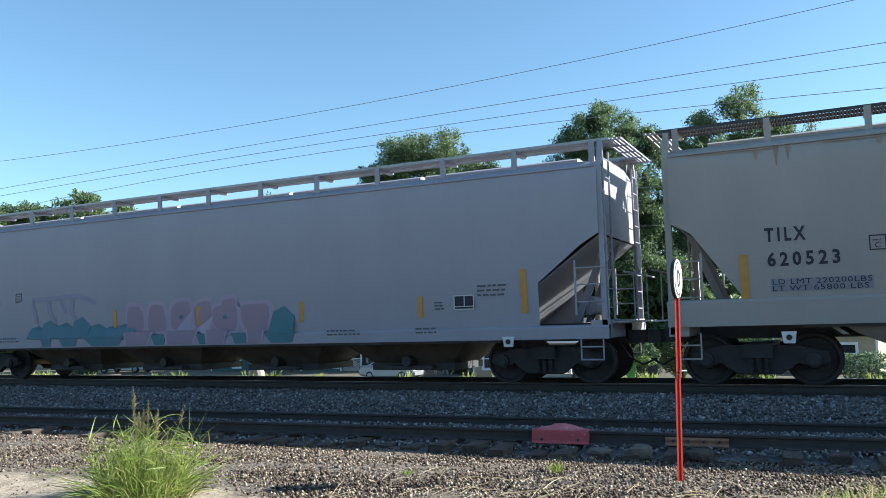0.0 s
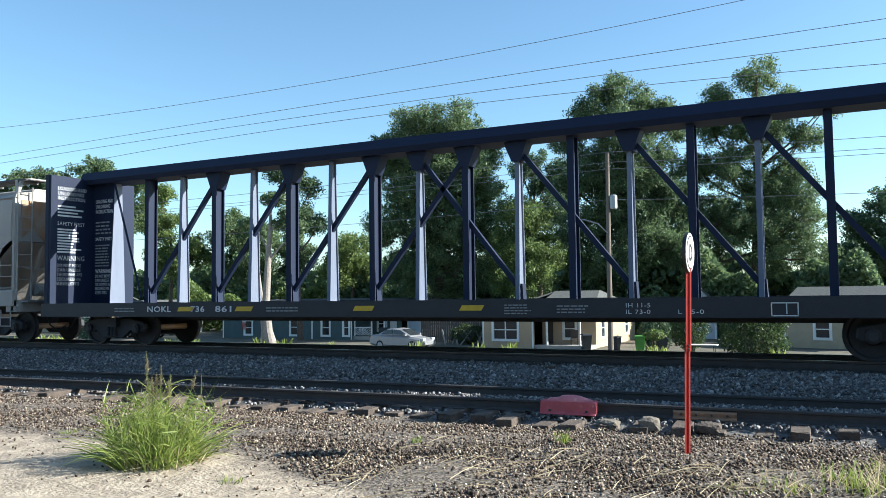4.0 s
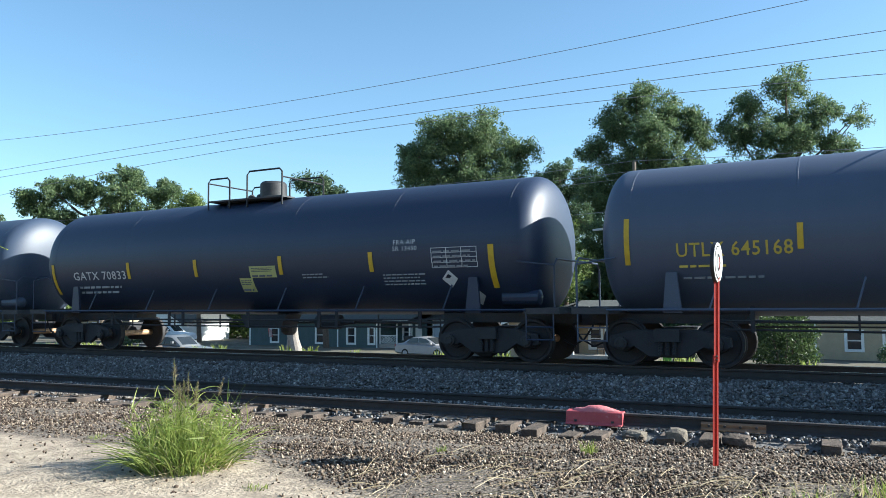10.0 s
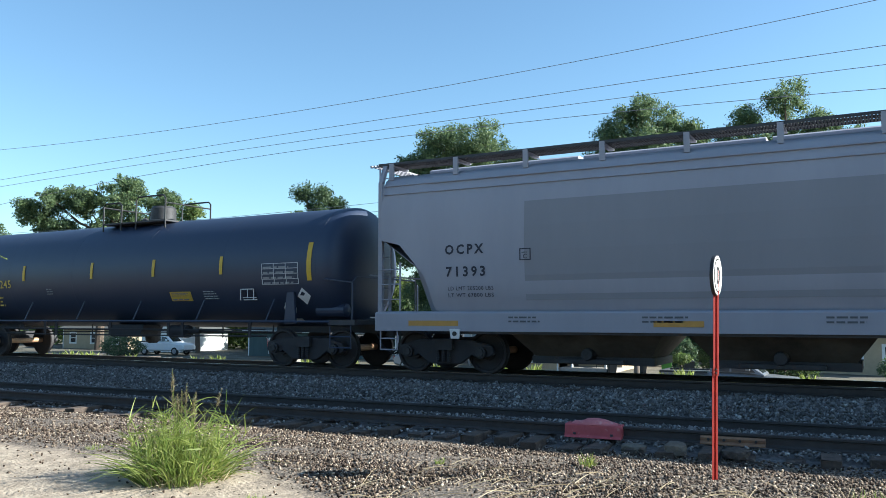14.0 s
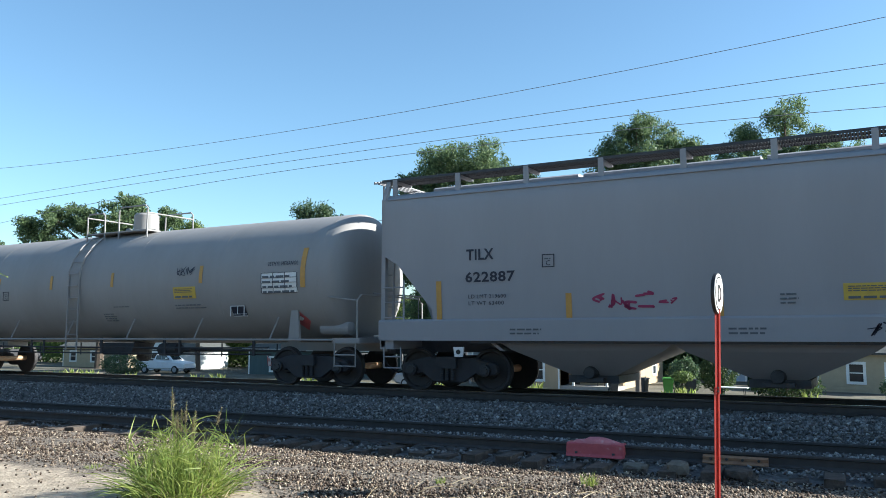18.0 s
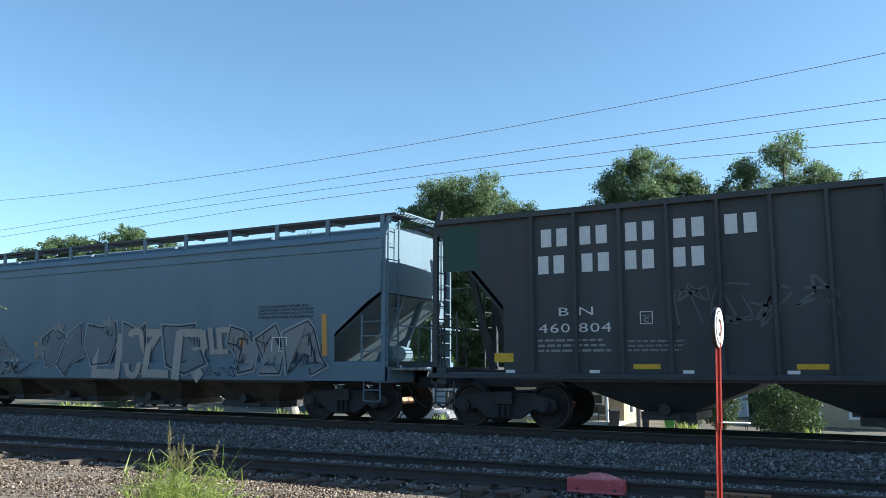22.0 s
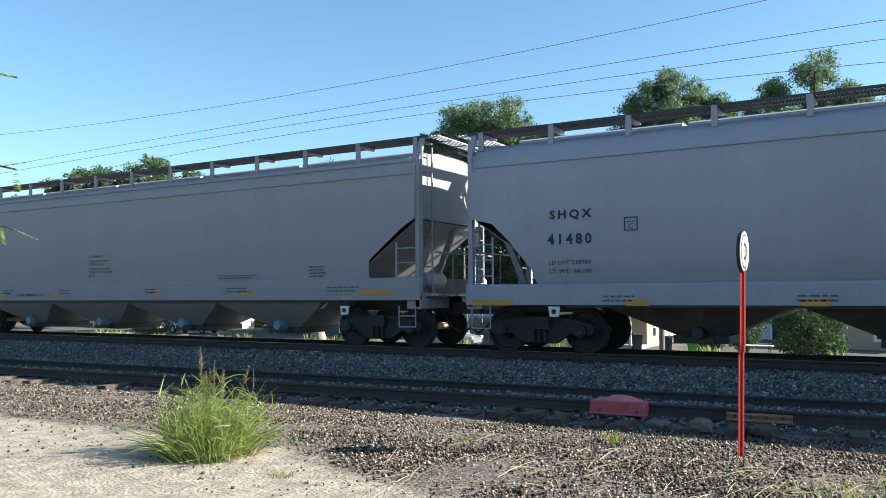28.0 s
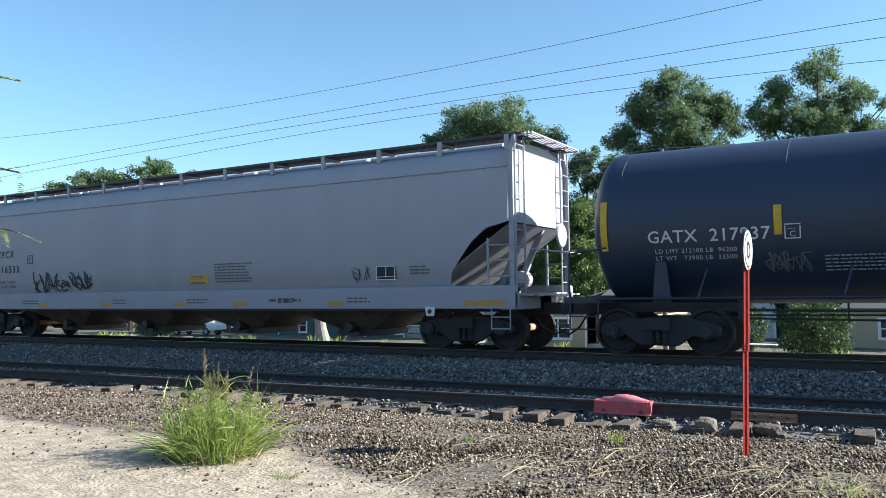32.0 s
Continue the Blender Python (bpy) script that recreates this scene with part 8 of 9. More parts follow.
def green_house():
    h = thing("house", "grey-green lap-sided house with white window trim and lattice porch", "house", (0, 0, 0))
    x0, x1, y, zb, ze = -52.4, -38.1, 58.0, -2.8, -0.25
    ws = [(-49.8, -48.95, -2.2, -0.98), (-44.6, -43.6, -2.2, -0.85), (-41.2, -40.4, -2.2, -0.85), (-38.95, -38.4, -2.2, -0.85)]
    bm = bmesh.new()
    holed(bm, x0, x1, zb, ze, y, 0.2, ws)
    lap_boards(h, "siding_green", x0, x1, zb, ze, y, ws)
    part("wall", bm, M["siding_green"], h)
    for a in ws:
        house_window(h, *a, y, bars=0, rails=1)
    bm = bmesh.new()
    box(bm, x1 - 0.2, x1, y + 0.2, y + 9, zb, ze)
    box(bm, x0, x0 + 0.2, y + 0.2, y + 9, zb, ze)
    box(bm, x0 + 0.2, x1 - 0.2, y + 8.8, y + 9, zb, ze)
    part("wall", bm, M["siding_green"], h)
    for x in (x0, -42.3, x1 - 0.1):
        bm = bmesh.new()
        box(bm, x, x + 0.14, y - 0.036, y - 0.03, zb, ze)
        part("corner_board", bm, M["trim"], h)
    bm = bmesh.new()
    roof_slab(bm, [(x0 - 0.4, y - 0.45, ze - 0.06), (x1 + 3.3, y - 0.45, ze - 0.06), (x1 + 3.3, y + 4.5, 0.85), (x0 - 0.4, y + 4.5, 0.85)])
    roof_slab(bm, [(x0 - 0.4, y + 9.4, ze - 0.06), (x1 + 3.3, y + 9.4, ze - 0.06), (x1 + 3.3, y + 4.5, 0.85), (x0 - 0.4, y + 4.5, 0.85)])
    part("roof", bm, M["shingle"], h)
    bm = bmesh.new()
    box(bm, x0 - 0.4, x1 + 3.3, y - 0.5, y - 0.45, ze - 0.1, ze + 0.06)
    part("fascia", bm, M["trim"], h)
    bm = bmesh.new()
    box(bm, x1 + 0.01, x1 + 3.1, y + 0.2, y + 3, zb, -2.25)
    part("porch_deck", bm, M["deck"], h)
    back = [(-37.3, -36.5, -1.9, -0.7), (-36.1, -35.4, -2.25, -0.6)]
    bm = bmesh.new()
    holed(bm, x1 + 0.01, x1 + 3.1, zb, ze, y + 3.0, 0.2, back)
    part("wall", bm, M["siding_green"], h)
    house_window(h, *back[0], y + 3, bars=0, rails=1)
    bm = bmesh.new()
    box(bm, -36.1, -35.4, y + 3.05, y + 3.1, -2.25, -0.6)
    part("door", bm, M["trim"], h, "white porch door")
    for x in (x1 + 0.05, x1 + 1.75, x1 + 3.0):
        bm = bmesh.new()
        box(bm, x, x + 0.1, y + 0.25, y + 0.35, -2.25, ze)
        part("porch_post", bm, M["trim"], h, "white porch post")
    bm = bmesh.new()
    box(bm, x1 + 0.15, x1 + 1.75, y + 0.28, y + 0.32, -1.55, -1.47)
    box(bm, x1 + 0.15, x1 + 1.75, y + 0.28, y + 0.32, -2.25, -2.258)
    part("porch_rail", bm, M["trim"], h)
    for k in range(11):
        for s in (-1, 1):
            bm = bmesh.new()
            a = x1 + 0.1 + k * 0.15
            b = a + s * 0.62
            aa, bb = max(x1 + 0.15, min(x1 + 1.75, a)), max(x1 + 0.15, min(x1 + 1.75, b))
            if abs(bb - aa) < 0.1:
                bm.free()
                continue
            za = -2.17 + abs(aa - a)
            tube(bm, [(aa, y + 0.3 + s * 0.008, za), (bb, y + 0.3 + s * 0.008, za + abs(bb - aa))], 0.017, 4)
            part("lattice_strip", bm, M["trim"], h)


def plain_house(label, x0, x1, y, paint, ze, apex, wins, depth=8, ridge_x=True, rz=0.0, at=None):
    """A small gabled house seen from afar."""
    cx = (x0 + x1) / 2 if at is None else at
    h = thing("house", label, "house", (cx, y, 0), rz)
    a, b, zb = x0 - cx, x1 - cx, -2.85
    bm = bmesh.new()
    holed(bm, a, b, zb, ze, 0, 0.2, wins)
    lap_boards(h, paint, a, b, zb, ze, 0, wins)
    box(bm, a, a + 0.2, 0.2, depth, zb, ze)
    box(bm, b - 0.2, b, 0.2, depth, zb, ze)
    box(bm, a + 0.2, b - 0.2, depth - 0.2, depth, zb, ze)
    if not ridge_x:
        prism(bm, [(a, ze), (b, ze), ((a + b) / 2, apex)], "y", 0, 0.2)
    else:
        for x in (a, b - 0.2):
            prism(bm, [(0, ze), (depth, ze), (depth / 2, apex)], "x", x, x + 0.2)
    part("wall", bm, M[paint], h)
    for w in wins:
        house_window(h, *w, 0, bars=0, rails=1)
    for s in (0, 1):
        bm = bmesh.new()
        if ridge_x:
            yy = -0.4 if s == 0 else depth + 0.4
            roof_slab(bm, [(a - 0.4, yy, ze - 0.06), (b + 0.4, yy, ze - 0.06), (b + 0.4, depth / 2, apex), (a - 0.4, depth / 2, apex)])
        else:
            xx = a - 0.4 if s == 0 else b + 0.4
            roof_slab(bm, [(xx, -0.4, ze - 0.1), (xx, depth + 0.4, ze - 0.1), ((a + b) / 2, depth + 0.4, apex), ((a + b) / 2, -0.4, apex)])
        part("roof", bm, M["shingle"], h)
    for x in (a, b - 0.14):
        bm = bmesh.new()
        box(bm, x, x + 0.14, -0.036, -0.03, zb, ze)
        part("corner_board", bm, M["trim"], h)
    return h


beige_house()
green_house()
plain_house("pale blue-white boarded house behind a parked sedan", -34.9, -30.9, 62.0, "siding_blue", -0.15, 1.2, [(-0.6, 0.3, -1.8, -0.75)])
plain_house("small white shed beside a dark fence", -29.6, -27.9, 63.5, "white", -0.8, -0.2, [], 3)
plain_house("pale blue-white house behind the picnic table", -11.9, -9.5, 66.5, "siding_blue", 0.1, 1.4, [(-0.6, 0.1, -1.6, -0.7)], 7, False)
plain_house("tan sided house with its side in sun", -4.1, 2.2, 57.0, "siding_tan", -0.1, 1.3, [(-1.2, -0.3, -1.9, -0.75), (1.0, 1.9, -1.9, -0.75)], 9, True, -14)
plain_house("pale yellow house with white trim past the street", -84.5, -73.5, 62.0, "siding_tan", -0.3, 1.3, [(-4.2, -3.2, -1.9, -0.8), (-0.6, 0.6, -1.9, -0.8), (3.0, 4.0, -1.9, -0.8)], 8, True)
plain_house("small white gabled house far along the street", -69.0, -63.5, 60.0, "white", -0.5, 0.9, [(-1.4, -0.5, -1.9, -0.9), (0.7, 1.5, -1.9, -0.9)], 7, False)


def vehicle(name, label, at, paint, kind, rz=0.0):
    """A car from lofted cross-sections; its front points to local +x."""
    v = thing(name, label, "car", at, rz)

    def ring(x, hw, z0, z1, tuck=0.0):
        r = min(0.12, (z1 - z0) * 0.3)
        return [(x, -hw + r, z0), (x, hw - r, z0), (x, hw, z0 + r), (x, hw - tuck * 0.5, z1 - r), (x, hw - tuck - r, z1), (x, -hw + tuck + r, z1), (x, -hw + tuck * 0.5, z1 - r), (x, -hw, z0 + r)]
    bm = bmesh.new()
    if kind == "sedan":
        L, wb, r = 2.25, 1.32, 0.32
        loft(bm, [ring(-L, 0.78, 0.4, 0.82), ring(-L + 0.12, 0.84, 0.3, 0.98), ring(-1.5, 0.88, 0.22, 1.02, 0.04), ring(0, 0.89, 0.2, 0.97, 0.04), ring(1.1, 0.88, 0.22, 0.92, 0.05), ring(1.95, 0.84, 0.26, 0.78, 0.05), ring(L, 0.7, 0.36, 0.62)])
        part("body", bm, M[paint], v, smooth=True)
        bm = bmesh.new()
        loft(bm, [ring(-1.62, 0.74, 0.96, 1.02, 0.05), ring(-0.85, 0.78, 0.9, 1.42, 0.16), ring(-0.2, 0.79, 0.9, 1.47, 0.16), ring(0.35, 0.79, 0.9, 1.4, 0.16), ring(1.15, 0.76, 0.88, 0.95, 0.06)])
        part("cabin", bm, M[paint], v, smooth=True)
        panes = [[(-1.25, 1.06), (-0.82, 1.36), (-0.3, 1.39), (-0.3, 1.06)], [(-0.22, 1.06), (-0.22, 1.39), (0.3, 1.34), (0.85, 1.05)]]
        tuck, roof_h = 0.1, 1.47
        rear = [(-1.56, 1.04), (-0.9, 1.41)]
        frontg = [(1.06, 1.0), (0.42, 1.4)]
    else:
        L, wb, r = 2.85, 1.8, 0.39
        loft(bm, [ring(-L, 0.9, 0.5, 1.2), ring(-L + 0.05, 0.93, 0.45, 1.24), ring(-0.5, 0.95, 0.4, 1.26), ring(0.9, 0.95, 0.4, 1.24, 0.03), ring(1.4, 0.94, 0.42, 1.2, 0.05), ring(2.6, 0.92, 0.45, 1.1, 0.06), ring(L, 0.82, 0.5, 0.95)])
        part("body", bm, M[paint], v, smooth=True)
        bm = bmesh.new()
        loft(bm, [ring(-0.75, 0.84, 1.2, 1.3, 0.03), ring(-0.55, 0.84, 1.2, 1.82, 0.14), ring(0.3, 0.85, 1.2, 1.88, 0.14), ring(0.75, 0.85, 1.2, 1.8, 0.14), ring(1.45, 0.84, 1.18, 1.25, 0.03)])
        part("cabin", bm, M[paint], v, smooth=True)
        panes = [[(-0.5, 1.34), (-0.42, 1.74), (0.1, 1.77), (0.1, 1.34)], [(0.18, 1.34), (0.18, 1.77), (0.68, 1.72), (1.12, 1.33)]]
        tuck, roof_h = 0.1, 1.88
        rear = [(-0.72, 1.36), (-0.58, 1.76)]
        frontg = [(1.36, 1.3), (0.82, 1.76)]
        bm = bmesh.new()
        for s in (-1, 1):
            box(bm, -L + 0.1, -0.8, s * 0.9 - 0.04, s * 0.9 + 0.04, 1.24, 1.32)
        box(bm, -L + 0.02, -L + 0.1, -0.86, 0.86, 1.2, 1.32)
        part("bed_rail", bm, M["bin_dark"], v)
    for s in (-1, 1):
        for pane in panes:
            bm = bmesh.new()
            lo = 0.79 if kind == "sedan" else 0.86
            rows = [[(x, s * (lo - tuck * (z - pane[0][1]) * 1.3 + o), z) for x, z in pane] for o in (-0.06, 0.012)]
            loft(bm, rows)
            part("side_window", bm, M["glass"], v)
        for x in (-wb, wb):
            w = part("wheel", bmesh.new(), M["tyre"], v)
            yy = s * (0.78 if kind == "sedan" else 0.84)
            w.location = (x, yy, r)
            bm = bmesh.new()
            spin(bm, [(-0.1, r * 0.62), (-0.11, r * 0.9), (-0.07, r), (0.07, r), (0.11, r * 0.9), (0.1, r * 0.62)], "y", 24)
            part("tyre", bm, M["tyre"], w)
            bm = bmesh.new()
            spin(bm, [(-0.112, 0.03), (-0.113, r * 0.45), (-0.1, r * 0.6), (0.1, r * 0.6), (0.113, r * 0.45), (0.112, 0.03)], "y", 16)
            part("rim", bm, M["grate"], w)
        bm = bmesh.new()
        box(bm, -L - 0.01, -L + 0.16, s * 0.66 - 0.12, s * 0.66 + 0.12, 0.72, 0.9)
        part("tail_light", bm, M["tail"], v, "red tail light")
        bm = bmesh.new()
        box(bm, L - 0.24, L - 0.06, s * 0.6 - 0.14, s * 0.6 + 0.14, 0.66, 0.8)
        part("headlight", bm, M["placard"], v)
        bm = bmesh.new()
        box(bm, 0.75, 0.92, s * 0.93 - 0.08, s * 0.93 + 0.08, roof_h - 0.5, roof_h - 0.37)
        part("side_mirror", bm, M[paint], v)
    for nm, seg in (("rear_window", rear), ("windscreen", frontg)):
        (xa, za), (xb, zb) = seg
        d = 0.03 if nm == "windscreen" else -0.03
        bm = bmesh.new()
        loft(bm, [[(xa + o, -0.62, za), (xa + o, 0.62, za), (xb + o, 0.55, zb), (xb + o, -0.55, zb)] for o in (-d, d)])
        part(nm, bm, M["glass"], v)
    for nm, x0, x1 in (("rear_bumper", -L - 0.05, -L + 0.1), ("front_bumper", L - 0.1, L + 0.05)):
        bm = bmesh.new()
        box(bm, x0, x1, -0.7, 0.7, 0.36, 0.54)
        part(nm, bm, M["bin_dark"] if kind != "sedan" else M[paint], v)
    return v


vehicle("sedan", "silver four-door sedan parked before the houses", (-28.0, 49.0, gz(49)), "silver", "sedan", -4)
vehicle("pickup_truck", "white pickup truck parked beside a house", (-60.5, 55.5, gz(55)), "white_car", "pickup", 6)
street_pickup = vehicle("pickup_truck", "silver-grey crew-cab pickup truck driving along the street", (-121, 36.6, gz(36.6) + 0.03), "blue_car", "pickup")

bm = bmesh.new()
box(bm, -260, 260, 33.6, 39.6, gz(36) - 0.3, gz(36) + 0.03)
tagged(part("road", bm, M["asphalt"]), "grey asphalt street behind the tracks", "road", "", "structure")


def wheelie_bin(label, at, paint, rz, lid_open=False):
    b = thing("wheelie_bin", label, "bin", at, rz, "bins beside the beige house")
    bm = bmesh.new()
    loft(bm, [[(-0.22, -0.24, 0.06), (0.22, -0.24, 0.06), (0.22, 0.2, 0.06), (-0.22, 0.2, 0.06)], [(-0.3, -0.34, 1.0), (0.3, -0.34, 1.0), (0.3, 0.34, 1.0), (-0.3, 0.34, 1.0)]])
    bmesh.ops.bevel(bm, geom=bm.edges[:], offset=0.03, segments=2, affect="EDGES")
    part("body", bm, M[paint], b)
    bm = bmesh.new()
    loft(bm, [[(-0.33, -0.38, 1.0), (0.33, -0.38, 1.0), (0.33, 0.4, 1.0), (-0.33, 0.4, 1.0)], [(-0.28, -0.33, 1.08), (0.28, -0.33, 1.08), (0.28, 0.36, 1.08), (-0.28, 0.36, 1.08)]])
    part("lid", bm, M[paint], b)
    for s in (-1, 1):
        bm = bmesh.new()
        spin(bm, [(-0.03, 0.12), (0.03, 0.12)], "x", 14, (s * 0.24, 0.26, 0.12))
        part("wheel", bm, M["tyre"], b)
    return b


wheelie_bin("lime green plastic wheelie bin in the yard", (-11.0, 47, gz(47) + 0.15), "bin_green", 12)
wheelie_bin("charcoal plastic wheelie bin beside the porch", (-12.9, 48.6, gz(48)), "bin_dark", -8)
wheelie_bin("dark wheelie bin behind the green one", (-10.2, 49.2, gz(48)), "bin_dark", 20)
wheelie_bin("charcoal plastic wheelie bin at the porch step", (-15.4, 51.0, gz(48)), "bin_dark", 30)
wheelie_bin("dark wheelie bin beside the lattice porch", (-34.6, 57.4, gz(48)), "bin_dark", 4)


def street_pole():
    p = thing("utility_pole", "weathered wooden utility pole with a street lamp arm", "pole", (-12.45, 46, gz(46)))
    bm = bmesh.new()
    tube(bm, [(0, 0, -0.1), (0.01, 0, 5), (0.06, 0, 11.9)], [0.17, 0.145, 0.11], 12)
    part("post", bm, M["pole_wood"], p)
    bm = bmesh.new()
    tube(bm, [(0, -0.1, 7.2), (-0.5, -0.3, 7.75), (-1.2, -0.6, 8.0), (-1.7, -0.8, 8.0)], 0.035, 6)
    part("lamp_arm", bm, M["grate"], p)
    bm = bmesh.new()
    loft(bm, [[(-1.65, -0.86, 7.93), (-1.65, -0.72, 7.93), (-1.65, -0.72, 8.06), (-1.65, -0.86, 8.06)], [(-2.2, -0.98, 7.9), (-2.2, -0.8, 7.9), (-2.2, -0.8, 8.0), (-2.2, -0.98, 8.0)]])
    part("lamp_head", bm, M["grate"], p)
    bm = bmesh.new()
    spin(bm, [(0, 0.2), (0.05, 0.22), (0.75, 0.22), (0.82, 0.15)], "z", 14, (0.36, 0, 8.6))
    part("transformer", bm, M["grate"], p)


street_pole()


def leaf_lump(name, label, at, rx, ry, rz_, leaf, n, size, seed, cat="bush", stems=True):
    """A bush: a few stems and many leaves packed near an uneven dome."""
    nr = np.random.default_rng(seed)
    b = thing(name, label, cat, at)
    if stems:
        bm = bmesh.new()
        for k in range(5):
            a = k * 1.26
            tube(bm, [(0.1 * math.cos(a), 0.1 * math.sin(a), -0.05), (rx * 0.3 * math.cos(a), ry * 0.3 * math.sin(a), rz_ * 0.5), (rx * 0.55 * math.cos(a), ry * 0.55 * math.sin(a), rz_ * 0.8)], [0.05, 0.035, 0.015], 5)
        part("stem", bm, M["bark"], b)
    d = nr.normal(size=(n, 3))
    d /= np.linalg.norm(d, axis=1)[:, None]
    lump = 1 + 0.13 * np.sin(d[:, 0] * 6 + seed) * np.cos(d[:, 2] * 7) + 0.08 * np.sin(d[:, 1] * 13)
    p = d * (lump * nr.uniform(0.25, 1, n) ** 0.3)[:, None] * np.array([rx, ry, rz_ / 2])
    p[:, 2] += rz_ / 2
    u = nr.normal(size=(n, 3))
    u /= np.linalg.norm(u, axis=1)[:, None]
    w = np.cross(u, nr.normal(size=(n, 3)))
    w /= np.linalg.norm(w, axis=1)[:, None]
    s = nr.uniform(0.5, 1.2, n)[:, None] * size
    quad = np.stack([p - u * s, p + w * s * 0.45, p + u * s, p - w * s * 0.45], 1).reshape(-1, 3)
    part("foliage", raw("foliage", quad, np.arange(n * 4).reshape(-1, 4), M[leaf]), None, b)
    return b


leaf_lump("bush", "dense dark green rounded bush before a tan house", (-4.6, 45, gz(45) - 0.1), 1.75, 1.5, 3.3, "leaf_bush", 9000, 0.09, 5)
leaf_lump("bush", "bright green shrub growing beside the bins", (-10.6, 49.5, gz(48)), 0.9, 0.7, 2.3, "leaf_d", 3000, 0.09, 6)
leaf_lump("bush", "bright leafy shrub against a sunlit wall", (-13.4, 60, gz(48)), 0.7, 0.7, 1.7, "leaf_d", 2500, 0.09, 7)
leaf_lump("bush", "dark green shrub in the side yard", (-8.9, 51.0, gz(48)), 1.1, 0.9, 3.0, "leaf_bush", 4000, 0.09, 8)
leaf_lump("bush", "dark shrub beside a beige house", (-25.6, 55, gz(48)), 1.6, 1.0, 1.5, "leaf_bush", 3500, 0.08, 9)
leaf_lump("bush", "leafy shrub past the street", (-60, 50, gz(48)), 2.4, 1.4, 2.0, "leaf_d", 4000, 0.1, 10)
leaf_lump("bush", "leafy shrub beside a tan house", (1.2, 50, gz(48)), 1.6, 1.2, 1.6, "leaf_d", 3500, 0.09, 12)


leaf_lump("potted_plant", "leafy plant spilling from the lime bin", (-9.95, 46.0, gz(46) + 1.02), 0.6, 0.5, 0.6, "leaf_b", 900, 0.09, 33, "plant", False)


def old_ties():
    """Discarded ties stacked in loose layers past the far rail."""
    rng = random.Random(17)
    for layer in range(4):
        for k in range(16 - layer):
            x = -31.5 + k * 0.62 + layer * 0.3
            t = part("old_tie", TIES[(k + layer) % 5], None)
            t.matrix_basis = pose(x + rng.uniform(-0.08, 0.08), 20.6 + rng.uniform(-0.2, 0.2), gz(20.6) + 0.2 + layer * 0.19, rng.uniform(-1, 1), 0, rng.uniform(-5, 5))
            tagged(t, "weathered discarded wooden tie in a stack", "railway tie", "stack of old ties")


old_ties()


def house_flag():
    f = thing("flag", "small striped flag hanging beside a window", "flag", (-49.6, 57.6, -1.0))
    bm = bmesh.new()
    tube(bm, [(0, 0.32, -0.25), (0, -0.3, 0.2)], 0.015, 6)
    part("flagpole", bm, M["trim"], f)
    for k in range(7):
        bm = bmesh.new()
        y = -0.28 + k * 0.075
        loft(bm, [[(0.0, y, 0.15 - k * 0.05), (0.004, y, 0.15 - k * 0.05), (0.004, y + 0.073, 0.1 - k * 0.05), (0.0, y + 0.073, 0.1 - k * 0.05)], [(0.12, y, -0.75), (0.124, y, -0.75), (0.124, y + 0.073, -0.75), (0.12, y + 0.073, -0.75)]])
        part("stripe", bm, M["red"] if k % 2 == 0 else M["trim"], f)


house_flag()


def picnic_table():
    t = thing("picnic_table", "white plastic-topped folding table in a yard", "table", (-7.5, 47.5, gz(47)))
    bm = bmesh.new()
    box(bm, -0.75, 0.75, -0.38, 0.38, 0.7, 0.75)
    bmesh.ops.bevel(bm, geom=bm.edges[:], offset=0.015, segments=1, affect="EDGES")
    part("tabletop", bm, M["trim"], t)
    for x in (-0.6, 0.6):
        for y in (-0.3, 0.3):
            bm = bmesh.new()
            tube(bm, [(x, y, 0), (x * 0.9, y, 0.7)], 0.02, 6)
            part("leg", bm, M["bin_dark"], t)


picnic_table()


def back_fence():
    f = thing("fence", "dark weathered board fence between two houses", "fence", (-30.6, 56.5, gz(50)))
    for k in range(36):
        bm = bmesh.new()
        h = 1.75 + 0.06 * math.sin(k * 2.3)
        prism(bm, [(k * 0.19, 0), (k * 0.19 + 0.17, 0), (k * 0.19 + 0.17, h), (k * 0.19 + 0.085, h + 0.06), (k * 0.19, h)], "y", 0, 0.025)
        part("board", bm, M["fence"], f)
    for z in (0.4, 1.4):
        bm = bmesh.new()
        box(bm, 0, 6.85, 0.03, 0.08, z, z + 0.1)
        part("rail", bm, M["fence"], f)


back_fence()


def junk():
    """Old planks and frames leaning on the fence."""
    rng = random.Random(4)
    for k in range(9):
        x, y = -27.2 + k * 0.42 + rng.uniform(-0.1, 0.1), 54.6 + rng.uniform(-0.5, 0.5)
        p = thing("plank", "old grey plank leaning in a heap", "plank", (x, y, gz(50)), rng.uniform(-40, 40), "heap of old planks")
        bm = bmesh.new()
        a = rng.uniform(-0.9, 0.9)
        loft(bm, [[(-0.07, -0.02, 0), (0.07, -0.02, 0), (0.07, 0.02, 0), (-0.07, 0.02, 0)], [(a - 0.07, 0.4, 1.1), (a + 0.07, 0.4, 1.1), (a + 0.07, 0.44, 1.1), (a - 0.07, 0.44, 1.1)]])
        part("board", bm, M["plaster"], p)


junk()


